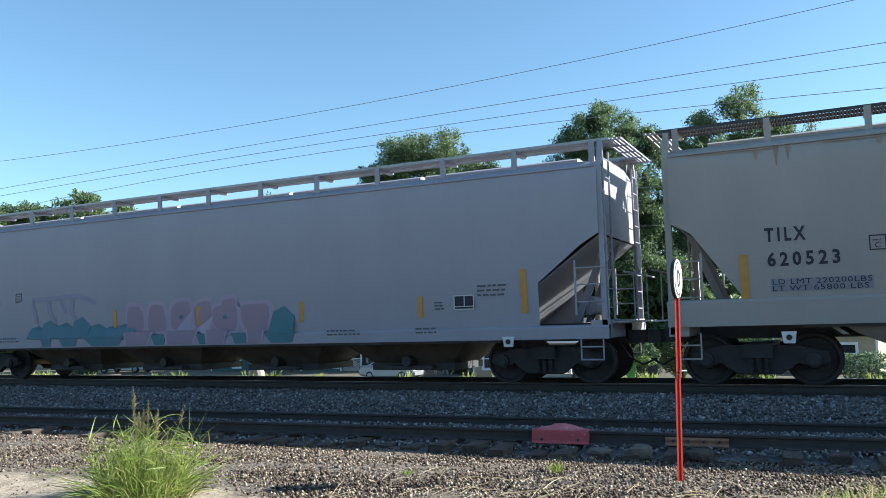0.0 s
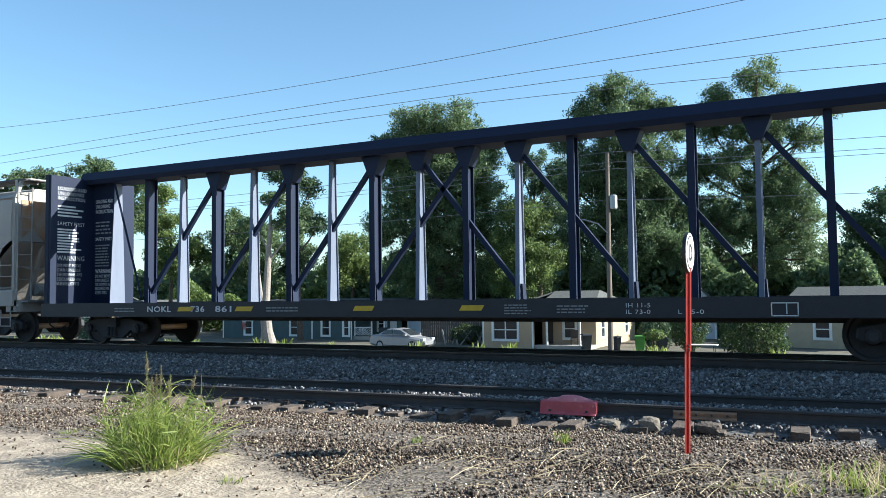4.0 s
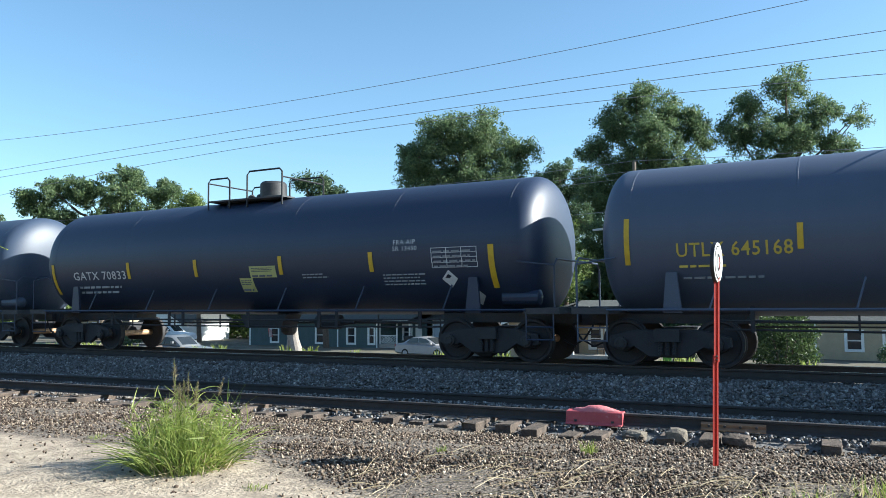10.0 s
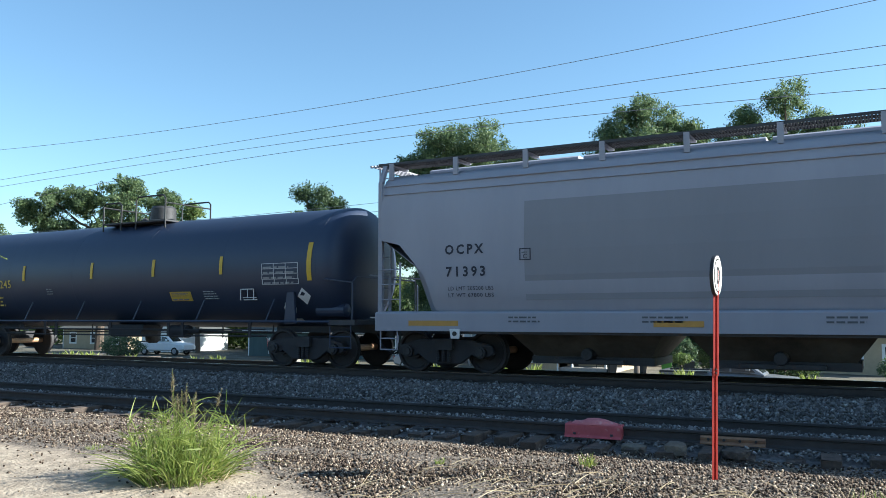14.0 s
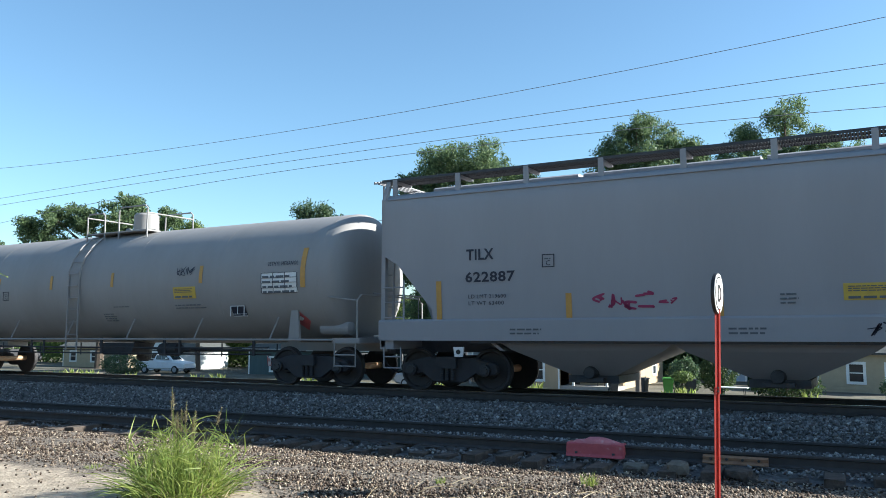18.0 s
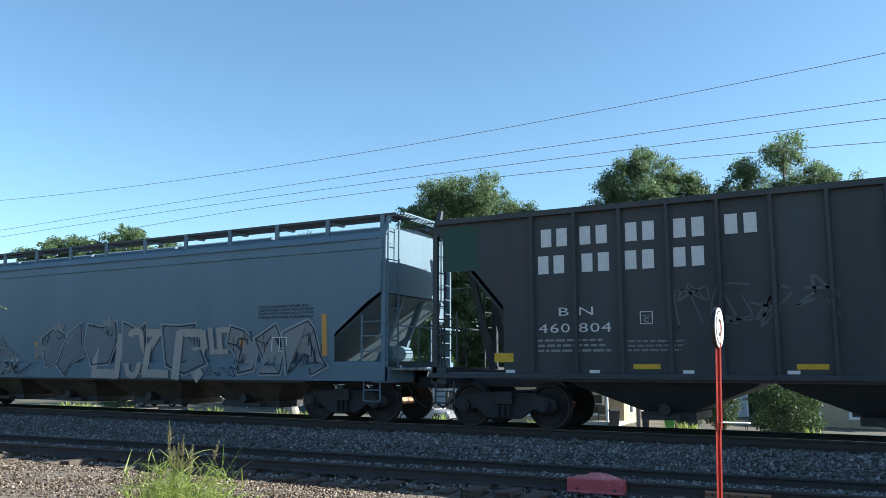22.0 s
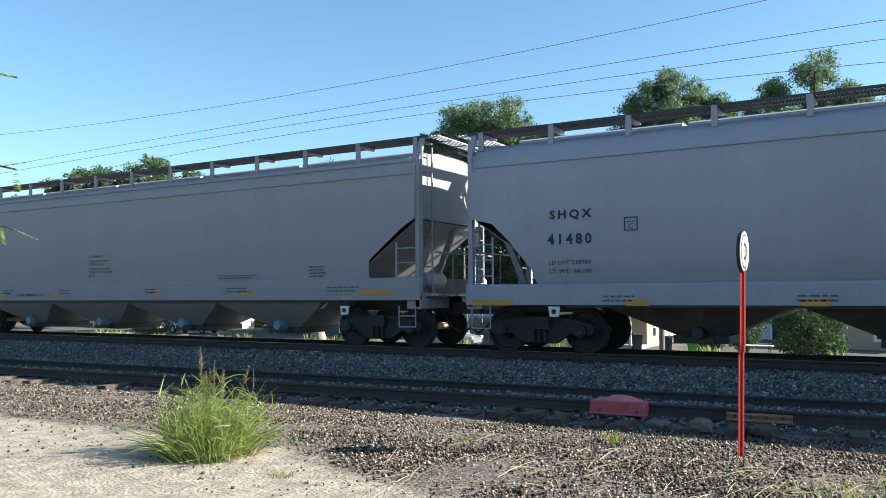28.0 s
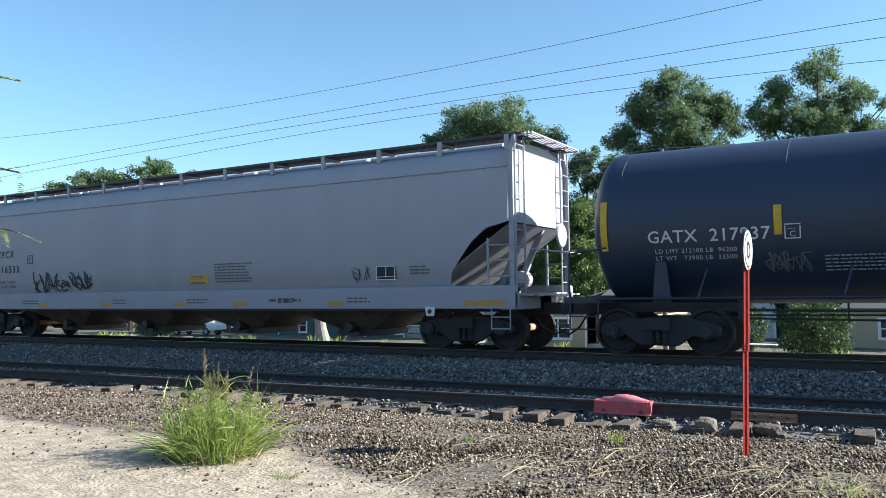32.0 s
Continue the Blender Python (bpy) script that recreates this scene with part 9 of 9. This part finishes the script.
def porch_chair():
    c = thing("porch_chair", "brown slatted porch chair beside the window", "chair", (-16.75, 52.7, -2.31), 15)
    for nm, b in (("seat", (-0.26, 0.26, -0.25, 0.25, 0.38, 0.43)), ("backrest", (-0.26, 0.26, 0.2, 0.25, 0.43, 1.0))):
        bm = bmesh.new()
        box(bm, *b)
        bmesh.ops.bevel(bm, geom=bm.edges[:], offset=0.012, segments=1, affect="EDGES")
        part(nm, bm, M["door"], c)
    for x in (-0.22, 0.22):
        for y in (-0.2, 0.2):
            bm = bmesh.new()
            box(bm, x - 0.025, x + 0.025, y - 0.025, y + 0.025, 0, 0.38)
            part("leg", bm, M["door"], c)


porch_chair()


def leaning_trunk():
    t = thing("tree", "pale-barked forked tree with a bare lower trunk", "tree", (-39.1, 48, gz(48)), group="trees behind the line")
    bm = bmesh.new()
    tube(bm, [(0.45, 0, -0.1), (0.1, 0, 1.2), (-0.1, 0, 3), (0.1, 0, 6), (0.35, 0, 9.3), (0.4, 0, 11)], [0.5, 0.36, 0.3, 0.24, 0.15, 0.06], 12)
    tube(bm, [(-0.45, 0.2, -0.1), (-0.3, 0.15, 1.2), (-0.7, 0.2, 3.4), (-1.2, 0.3, 6.5), (-1.5, 0.3, 8.6)], [0.36, 0.28, 0.2, 0.12, 0.05], 10)
    for x, z, a, b in ((0.1, 6.4, 2.2, 8.2), (0.2, 7.2, -1.8, 9.2), (0.3, 8.6, 1.9, 9.9), (-0.9, 5.2, -2.4, 6.6)):
        tube(bm, [(x, 0, z), ((x + a) / 2, 0.2, (z + b) / 2 + 0.25), (a, 0.3, b)], [0.09, 0.06, 0.02], 6)
    part("trunk", bm, M["bark_pale"], t)
    nr = np.random.default_rng(21)
    cen = np.array([(2.2, 0.3, 8.2), (-1.8, 0, 9.3), (1.9, 0.3, 10), (0.4, 0, 11.1), (-2.4, 0.3, 6.7), (1.2, 0.4, 9.2), (-1.4, 0.3, 8.7), (0.9, 0, 11), (2.6, 0.3, 8.9)])
    n = 4200
    who = nr.integers(0, len(cen), n)
    d = nr.normal(size=(n, 3))
    d /= np.linalg.norm(d, axis=1)[:, None]
    p = cen[who] + d * (nr.uniform(0.1, 1, n) ** 0.5)[:, None] * np.array([0.95, 0.8, 0.55])
    u = nr.normal(size=(n, 3))
    u /= np.linalg.norm(u, axis=1)[:, None]
    w = np.cross(u, nr.normal(size=(n, 3)))
    w /= np.linalg.norm(w, axis=1)[:, None]
    s = nr.uniform(0.09, 0.2, n)[:, None]
    quad = np.stack([p - u * s, p + w * s * 0.42, p + u * s, p - w * s * 0.42], 1).reshape(-1, 3)
    part("crown", raw("crown", quad, np.arange(n * 4).reshape(-1, 4), M["leaf"]), None, t)


leaning_trunk()


# ---- beside the camera: post, derail, weeds ----
def strips(base, tip, bend, width, seg=4, seed=0):
    """Thin tapering blades as strips of quads: base and tip points, sideways bend, width."""
    base, tip, bend = np.asarray(base), np.asarray(tip), np.asarray(bend)
    n = len(base)
    side = np.cross(tip - base, np.random.default_rng(seed).normal(size=(n, 3)))
    side /= np.linalg.norm(side, axis=1)[:, None]
    vs = []
    for k in range(seg + 1):
        t = k / seg
        c = base + (tip - base) * t + bend * (4 * t * (1 - t) * 0.5 + t * t * 0.3)
        w = (np.asarray(width) * (1 - t) ** 0.7 * 0.5 + 0.0008)[:, None] if k < seg else 0.0005
        vs += [c - side * w, c + side * w]
    v = np.stack(vs, 1).reshape(-1, 3)
    k0 = np.arange(n)[:, None] * (2 * (seg + 1))
    f = np.concatenate([np.stack([k0[:, 0] + 2 * k, k0[:, 0] + 2 * k + 1, k0[:, 0] + 2 * k + 3, k0[:, 0] + 2 * k + 2], 1) for k in range(seg)])
    return v, f


def grass_clump(label, at, r, h, n, seed, leaf="blade", heads=0, spread=0.6, width=0.013, name="grass_clump"):
    nr = np.random.default_rng(seed)
    g = thing(name, label, "grass", at)
    a = nr.uniform(0, 2 * math.pi, n)
    rr = r * nr.uniform(0, 1, n) ** 0.6
    base = np.stack([np.cos(a) * rr * 0.75, np.sin(a) * rr * 0.75, np.full(n, -0.03)], 1)
    hh = h * nr.uniform(0.25, 1, n) * (1 - 0.25 * (rr / r) ** 2)
    out = spread * (0.15 + rr / r) * nr.uniform(0.2, 1, n)
    aa = a + nr.normal(0, 0.9, n)
    tip = base + np.stack([np.cos(aa) * out * hh, np.sin(aa) * out * hh, hh], 1)
    bend = np.stack([-np.cos(aa) * out * hh * 0.3, -np.sin(aa) * out * hh * 0.3, hh * 0.18 * out / spread], 1)
    v, f = strips(base, tip, bend, nr.uniform(0.6, 1.3, n) * width, 4, seed)
    part("foliage", raw("foliage", v, f, M[leaf]), None, g)
    for k in range(heads):
        a, q = nr.uniform(0, 6.28), r * nr.uniform(0, 0.7)
        top = Vector((math.cos(a) * q * 1.6, math.sin(a) * q * 1.6, h * nr.uniform(1.0, 1.5)))
        foot = Vector((math.cos(a) * q * 0.6, math.sin(a) * q * 0.6, 0))
        bm = bmesh.new()
        tube(bm, [foot, foot.lerp(top, 0.55) + Vector((0, 0, 0.05)), top], [0.005, 0.004, 0.002], 4)
        part("stalk", bm, M["blade"], g)
        m = 75
        along = nr.uniform(0, 1, m)
        ln = 0.26 * nr.uniform(0.7, 1.2)
        ax = (top - foot).normalized()
        b0 = np.array(top)[None] - np.array(ax)[None] * (along * ln)[:, None]
        d = nr.normal(size=(m, 3))
        d[:, 2] = np.abs(d[:, 2]) + 0.6
        d /= np.linalg.norm(d, axis=1)[:, None]
        v, f = strips(b0, b0 + d * (0.014 + 0.055 * along)[:, None], d * 0, np.full(m, 0.0045), 2, seed + k)
        part("seed_head", raw("seed_head", v, f, M["seed"]), None, g, "brown seed head")
    return g


gr = grass_clump("tall bright green grass clump with brown seed heads", (-7.0, 6.7, gz(6.75)), 0.58, 0.84, 430, 3, "blade", 13, 0.72, 0.013)
nr = np.random.default_rng(29)
base, tip, wid, bend = [], [], [], []
for k in range(85):
    # leafy stems that lean every way and carry short side leaves
    a, q = nr.uniform(0, 6.28), 0.5 * nr.uniform(0, 1) ** 0.6
    foot = np.array((math.cos(a) * q, math.sin(a) * q, -0.02))
    lean = nr.normal(0, 0.17, 2) + np.array((math.cos(a), math.sin(a))) * 0.25 * q
    hgt = nr.uniform(0.45, 0.98) * (1 - 0.3 * q)
    top = foot + np.array((lean[0], lean[1], hgt))
    base.append(foot), tip.append(top), wid.append(0.008), bend.append((0, 0, 0.02))
    for j in range(9):
        s = nr.uniform(0.15, 0.95)
        b = foot + (top - foot) * s
        d = nr.normal(size=3)
        d[2] = abs(d[2]) * 0.8
        d /= np.linalg.norm(d)
        ln = nr.uniform(0.12, 0.34)
        base.append(b), tip.append(b + d * ln), wid.append(nr.uniform(0.008, 0.015)), bend.append((0, 0, nr.uniform(-0.02, 0.08)))
v, f = strips(np.array(base), np.array(tip), np.array(bend), np.array(wid), 4, 13)
part("foliage", raw("foliage", v, f, M["blade"]), None, gr)
nr = np.random.default_rng(31)
n = 420
a = nr.uniform(0, 2 * math.pi, n)
rr = nr.uniform(0.1, 0.5, n)
base = np.stack([np.cos(a) * rr, np.sin(a) * rr, np.full(n, 0.0)], 1)
ln = nr.uniform(0.25, 0.75, n)
aa = np.where(nr.uniform(0, 1, n) < 0.45, nr.normal(3.6, 0.4, n), a)
tip = base + np.stack([np.cos(aa) * ln, np.sin(aa) * ln, nr.uniform(0.01, 0.35, n)], 1)
v, f = strips(base, tip, np.stack([np.zeros(n), np.zeros(n), ln * 0.35], 1), nr.uniform(0.008, 0.016, n), 4, 9)
part("fallen_foliage", raw("fallen_foliage", v, f, M["blade"]), None, gr)["kind"] = "stuff"
n = 170
a = nr.uniform(0, 2 * math.pi, n)
rr = nr.uniform(0.05, 0.55, n)
base = np.stack([np.cos(a) * rr, np.sin(a) * rr, np.full(n, 0.01)], 1)
tip = base + np.stack([nr.normal(0, 0.25, n), nr.normal(0, 0.2, n), nr.uniform(0.05, 0.4, n)], 1)
v, f = strips(base, tip, np.zeros((n, 3)), nr.uniform(0.005, 0.01, n), 3, 10)
part("dry_foliage", raw("dry_foliage", v, f, M["straw"]), None, gr)["kind"] = "stuff"

for k, (x, y, r, h, c) in enumerate(((0.15, 8.35, 0.42, 0.34, 130), (-0.55, 8.15, 0.4, 0.2, 80), (0.7, 8.7, 0.45, 0.42, 170), (-0.2, 8.75, 0.3, 0.26, 45), (1.1, 8.3, 0.5, 0.4, 110), (-1.0, 7.95, 0.3, 0.12, 40), (0.3, 9.4, 0.3, 0.3, 40))):
    g = grass_clump("low green and yellowing grass tuft on gravel", (x, y, gz(y)), r, h, c, 50 + k, "blade", 0, 0.9, 0.01, "grass_tuft")
    n = c // 2
    a = nr.uniform(0, 2 * math.pi, n)
    rr = r * nr.uniform(0, 1, n)
    base = np.stack([np.cos(a) * rr, np.sin(a) * rr, np.full(n, -0.01)], 1)
    tip = base + np.stack([nr.normal(0, 0.14, n), nr.normal(0, 0.14, n), h * nr.uniform(0.15, 0.9, n)], 1)
    v, f = strips(base, tip, np.zeros((n, 3)), nr.uniform(0.004, 0.008, n), 3, 110 + k)
    part("dry_foliage", raw("dry_foliage", v, f, M["straw"]), None, g, "dry yellow blades")
for k, (x, y, r, h) in enumerate(((-3.25, 9.65, 0.1, 0.24), (-9.6, 7.6, 0.15, 0.12), (-5.6, 6.3, 0.18, 0.1), (-4.9, 8.9, 0.08, 0.12))):
    grass_clump("small green weed sprouting from gravel", (x, y, gz(y)), r, h, 60, 70 + k, "blade", 0, 1.0, 0.014, "weed")

# dry straw lying over the gravel
nr = np.random.default_rng(41)
n = 300
base = np.stack([nr.uniform(-5.2, 0.4, n), nr.uniform(6.4, 9.0, n) - 0.1 * nr.uniform(0, 4, n), np.zeros(n)], 1)
base[:, 2] = -0.6 + nr.uniform(0, 0.05, n)
a = nr.normal(0.9, 0.8, n)
ln = nr.uniform(0.12, 0.6, n)
tip = base + np.stack([np.cos(a) * ln, np.sin(a) * ln, nr.uniform(-0.01, 0.07, n)], 1)
v, f = strips(base, tip, np.stack([np.zeros(n), np.zeros(n), ln * 0.1], 1), nr.uniform(0.004, 0.009, n), 3, 11)
tagged(part("dry_straw", raw("dry_straw", v, f, M["straw"]), None), "pale dry grass stalks lying on gravel", "straw", "", "stuff")

# sunlit weeds on the far shoulder of the main line
proto = grass_clump("small sunlit weed on the far rail shoulder", (-24, 18.75, gz(18.7)), 0.26, 0.36, 46, 90, "blade", 0, 1.2, 0.06, "shoulder_weed")
tagged(proto, group="weeds along the far rail")
rng = random.Random(8)
for k in range(44):
    x = rng.uniform(-42, 3)
    yy = 18.6 + rng.uniform(0, 0.35)
    copy_thing(proto, pose(x, yy, gz(yy) - rng.uniform(-0.05, 0.12), 0, 0, rng.uniform(0, 360)))


def sign_post():
    p = thing("sign_post", "red steel channel post with a small round letter sign", "sign", (-1.73, 9.57, gz(9.57) - 0.05))
    p.matrix_basis = pose(-1.73, 9.57, gz(9.57) - 0.05, 0, 1.8, 38)
    for z0, z1, o, nm in ((0.0, 1.3, 0.0, "lower_channel"), (1.22, 2.42, 0.012, "upper_channel")):
        bm = bmesh.new()
        w, d, t = 0.037, 0.024, 0.005
        prof = [(-w, 0), (-w, t), (-w * 0.55, t), (-w * 0.38, d), (w * 0.38, d), (w * 0.55, t), (w, t), (w, 0), (w * 0.45, 0), (w * 0.28, d - t), (-w * 0.28, d - t), (-w * 0.45, 0)]
        prism(bm, [(x * 0.92 + o * 0.6, y - o) for x, y in prof], "z", z0, z1)
        part(nm, bm, M["red"], p)
    for z in (1.25, 1.29, 2.15, 2.34):
        bm = bmesh.new()
        spin(bm, [(-0.03, 0.009), (0.035, 0.009)], "y", 6, (0.003, 0, z))
        part("bolt", bm, M["steel_dark"], p)
    s = part("sign_disc", bmesh.new(), M["black"], p)
    s.matrix_basis = pose(0.02, 0, 2.36, 0, 0, 50)
    for nm, r, y0, y1, mt, lab in (("backing", 0.235, -0.006, 0.03, "black", ""), ("rim", 0.226, -0.012, -0.006, "white", ""), ("border", 0.196, -0.015, -0.012, "black", ""), ("face", 0.178, -0.018, -0.015, "white", "white round sign face")):
        bm = bmesh.new()
        spin(bm, [(y0, r), (y1, r)], "y", 48)
        part(nm, bm, M[mt], s, lab)
    me, co = text_mesh("D", 0.27, M["black"], 0.9, 0.006)
    lo, hi = co.min(0), co.max(0)
    mid = (lo + hi) / 2
    co[:, 0], co[:, 2] = co[:, 0] - mid[0], co[:, 1] - mid[1]
    co[:, 1] = -0.0215
    me.vertices.foreach_set("co", co.ravel())
    me.update()
    part("letter", me, None, s, "black letter D")


sign_post()


def derail():
    d = thing("derail", "faded red steel derail clamped on the siding rail", "derail", (-3.87, 11.86, -0.425), 3.1)
    bm = bmesh.new()
    prism(bm, [(-0.15, -0.2), (-0.13, -0.18), (-0.1, -0.165), (-0.09, -0.02), (-0.075, -0.005), (0.1, 0.0), (0.1, -0.2)], "x", -0.43, 0.43)
    bmesh.ops.bevel(bm, geom=bm.edges[:], offset=0.008, segments=1, affect="EDGES")
    part("base_plate", bm, M["derail"], d)
    bm = bmesh.new()
    rings = []
    for x, h, w in ((-0.34, 0.012, 0.06), (-0.3, 0.035, 0.09), (-0.18, 0.04, 0.1), (-0.1, 0.078, 0.12), (0.05, 0.085, 0.125), (0.15, 0.07, 0.12), (0.36, 0.01, 0.07)):
        rings.append([(x, 0.03 + w * math.cos(a), -0.01 + (h + 0.01) * math.sin(a)) for a in [math.pi * k / 8 for k in range(9)]])
    loft(bm, rings)
    part("wedge", bm, M["derail_top"], d, "faded pink wedge with sky light in its colour", smooth=True)
    for x in (-0.28, 0.28):
        bm = bmesh.new()
        spin(bm, [(0, 0.022), (0.03, 0.022)], "z", 6, (x, -0.1, -0.16))
        part("bolt", bm, M["steel_dark"], d)


derail()


def joint_bar():
    j = thing("joint_bar", "faded orange steel joint bar bolted to the rail", "rail joint", (-1.9, 11.985, -0.445), 3.1)
    bm = bmesh.new()
    prism(bm, [(-0.03, -0.055), (-0.06, -0.08), (-0.055, -0.12), (-0.11, -0.15), (-0.11, -0.165), (0.0, -0.16), (0.0, -0.055)], "x", -0.44, 0.42)
    part("bar", bm, M["bar"], j)
    for k in range(4):
        bm = bmesh.new()
        spin(bm, [(-0.085, 0.02), (-0.05, 0.02)], "y", 6, (-0.33 + k * 0.21, 0, -0.1))
        part("bolt", bm, M["rail_old"], j)


joint_bar()


def lump(label, at, sx, sy, sz, seed, mt="concrete", name="rock", rz=0):
    rng = random.Random(seed)
    bm = bmesh.new()
    bmesh.ops.create_icosphere(bm, subdivisions=2, radius=0.5)
    for w in bm.verts:
        c = w.co
        q = max(abs(c.x), abs(c.y), abs(c.z))
        c *= 0.5 / q * 0.62 + 0.38
        c *= 1 + rng.uniform(-0.07, 0.07)
        w.co = Vector((c.x * sx, c.y * sy, max(c.z, -0.3) * sz))
    ob = part(name, bm, M[mt])
    ob.matrix_basis = pose(*at, 0, 0, rz)
    tagged(ob, label, name)
    return ob


lump("grey broken concrete block lying by the rail", (-2.57, 11.38, -0.64), 0.3, 0.24, 0.22, 1, "concrete", "rock", 10)
lump("flat grey stone slab beside the derail", (-3.2, 11.55, -0.7), 0.36, 0.24, 0.15, 2, "concrete", "rock", -14)
lump("weathered wooden block beside the sign post", (-1.8, 11.5, -0.66), 0.36, 0.3, 0.17, 3, "tie", "wooden_block", 4)


def overhang():
    """A feathery-leaved tree beside the camera, of which only twig ends hang into view."""
    t = thing("tree", "feathery-leaved tree with drooping bright green twigs", "tree", (-8.2, 2.0, gz(2)))
    bm = bmesh.new()
    tube(bm, [(0, 0, -0.1), (0.1, 0, 1.2), (0.0, 0.1, 2.4), (0.2, 0.1, 3.6)], [0.12, 0.1, 0.08, 0.04], 10)
    part("trunk", bm, M["bark"], t)
    rng = random.Random(6)
    twigs = [((0.05, 0.05, 2.6), (1.6, 0.6, 3.75), (3.32, 1.0, 3.22)), ((0.05, 0.05, 2.2), (1.6, 0.6, 3.1), (3.33, 1.0, 2.63)), ((0.05, 0.05, 1.9), (1.6, 0.6, 2.75), (3.33, 1.0, 2.25)),
             ((0.0, 0.1, 2.2), (-0.8, 0.5, 3.2), (-1.5, 0.6, 3.1)), ((0.1, 0.1, 3.2), (0.3, -0.8, 3.9), (0.3, -1.5, 3.6)), ((0.1, 0.1, 3.4), (0.9, 0.2, 4.2), (1.7, 0.2, 4.1))]
    for a, b, c in twigs:
        a, b, c = Vector(a), Vector(b), Vector(c)
        bm = bmesh.new()
        pts = [a * (1 - s) ** 2 + b * 2 * s * (1 - s) + c * s * s for s in [k / 10 for k in range(11)]]
        tube(bm, pts, [0.03 * (1 - k / 11) + 0.003 for k in range(11)], 5)
        part("branch", bm, M["bark"], t)
        base, tip = [], []
        for k in range(20):
            s = 0.35 + 0.65 * k / 19
            p = a * (1 - s) ** 2 + b * 2 * s * (1 - s) + c * s * s
            d = Vector((rng.uniform(-1, 1), rng.uniform(-1, 1), rng.uniform(-0.9, 0.35))).normalized()
            for j in range(9):
                q = p + d * (0.02 + 0.014 * j)
                for sg in (-1, 1):
                    e = d.cross(Vector((0.3, 0.2, 1))).normalized() * sg
                    base.append(q)
                    tip.append(q + e * 0.032 + d * 0.012)
        v, f = strips(np.array(base), np.array(tip), np.zeros((len(base), 3)), np.full(len(base), 0.006), 2, 3)
        part("leaf_spray", raw("leaf_spray", v, f, M["blade"]), None, t)["kind"] = "stuff"


overhang()


# ---- what moves ----
def motions():
    for car, c in CARS:
        walk(car, [(t, pose(c - s, 16.5, 0)) for t, s in RUN])
    # wheels roll with the wagons: one turn for each 2.87 m of track, the same for every axle
    rows = []
    steps = 520
    for k in range(steps + 1):
        t = 32.0 * k / steps
        s = float(np.interp(t, [r[0] for r in RUN], [r[1] for r in RUN]))
        rows.append((t, -math.degrees(s / 0.457)))
    first = {}
    for w in WHEELS:
        key = round(w.location.x, 3)
        if key not in first:
            walk(w, [(t, pose(key, 0, 0.457, 0, a, 0)) for t, a in rows])
            first[key] = w.animation_data
        else:
            w.rotation_mode = "QUATERNION"
            ad = w.animation_data_create()
            ad.action = first[key].action
            ad.action_slot = first[key].action_slot
    walk(street_pickup, [(t, pose(x, 36.6, gz(36.6) + 0.03)) for t, x in ((0.0, -121), (4.0, -88), (8.0, -56), (9.0, -47.6), (10.5, -35.5), (12.6, -19.5), (13.0, -15.3), (16.0, 10), (20.0, 45), (26.0, 98), (32.0, 150))])


motions()
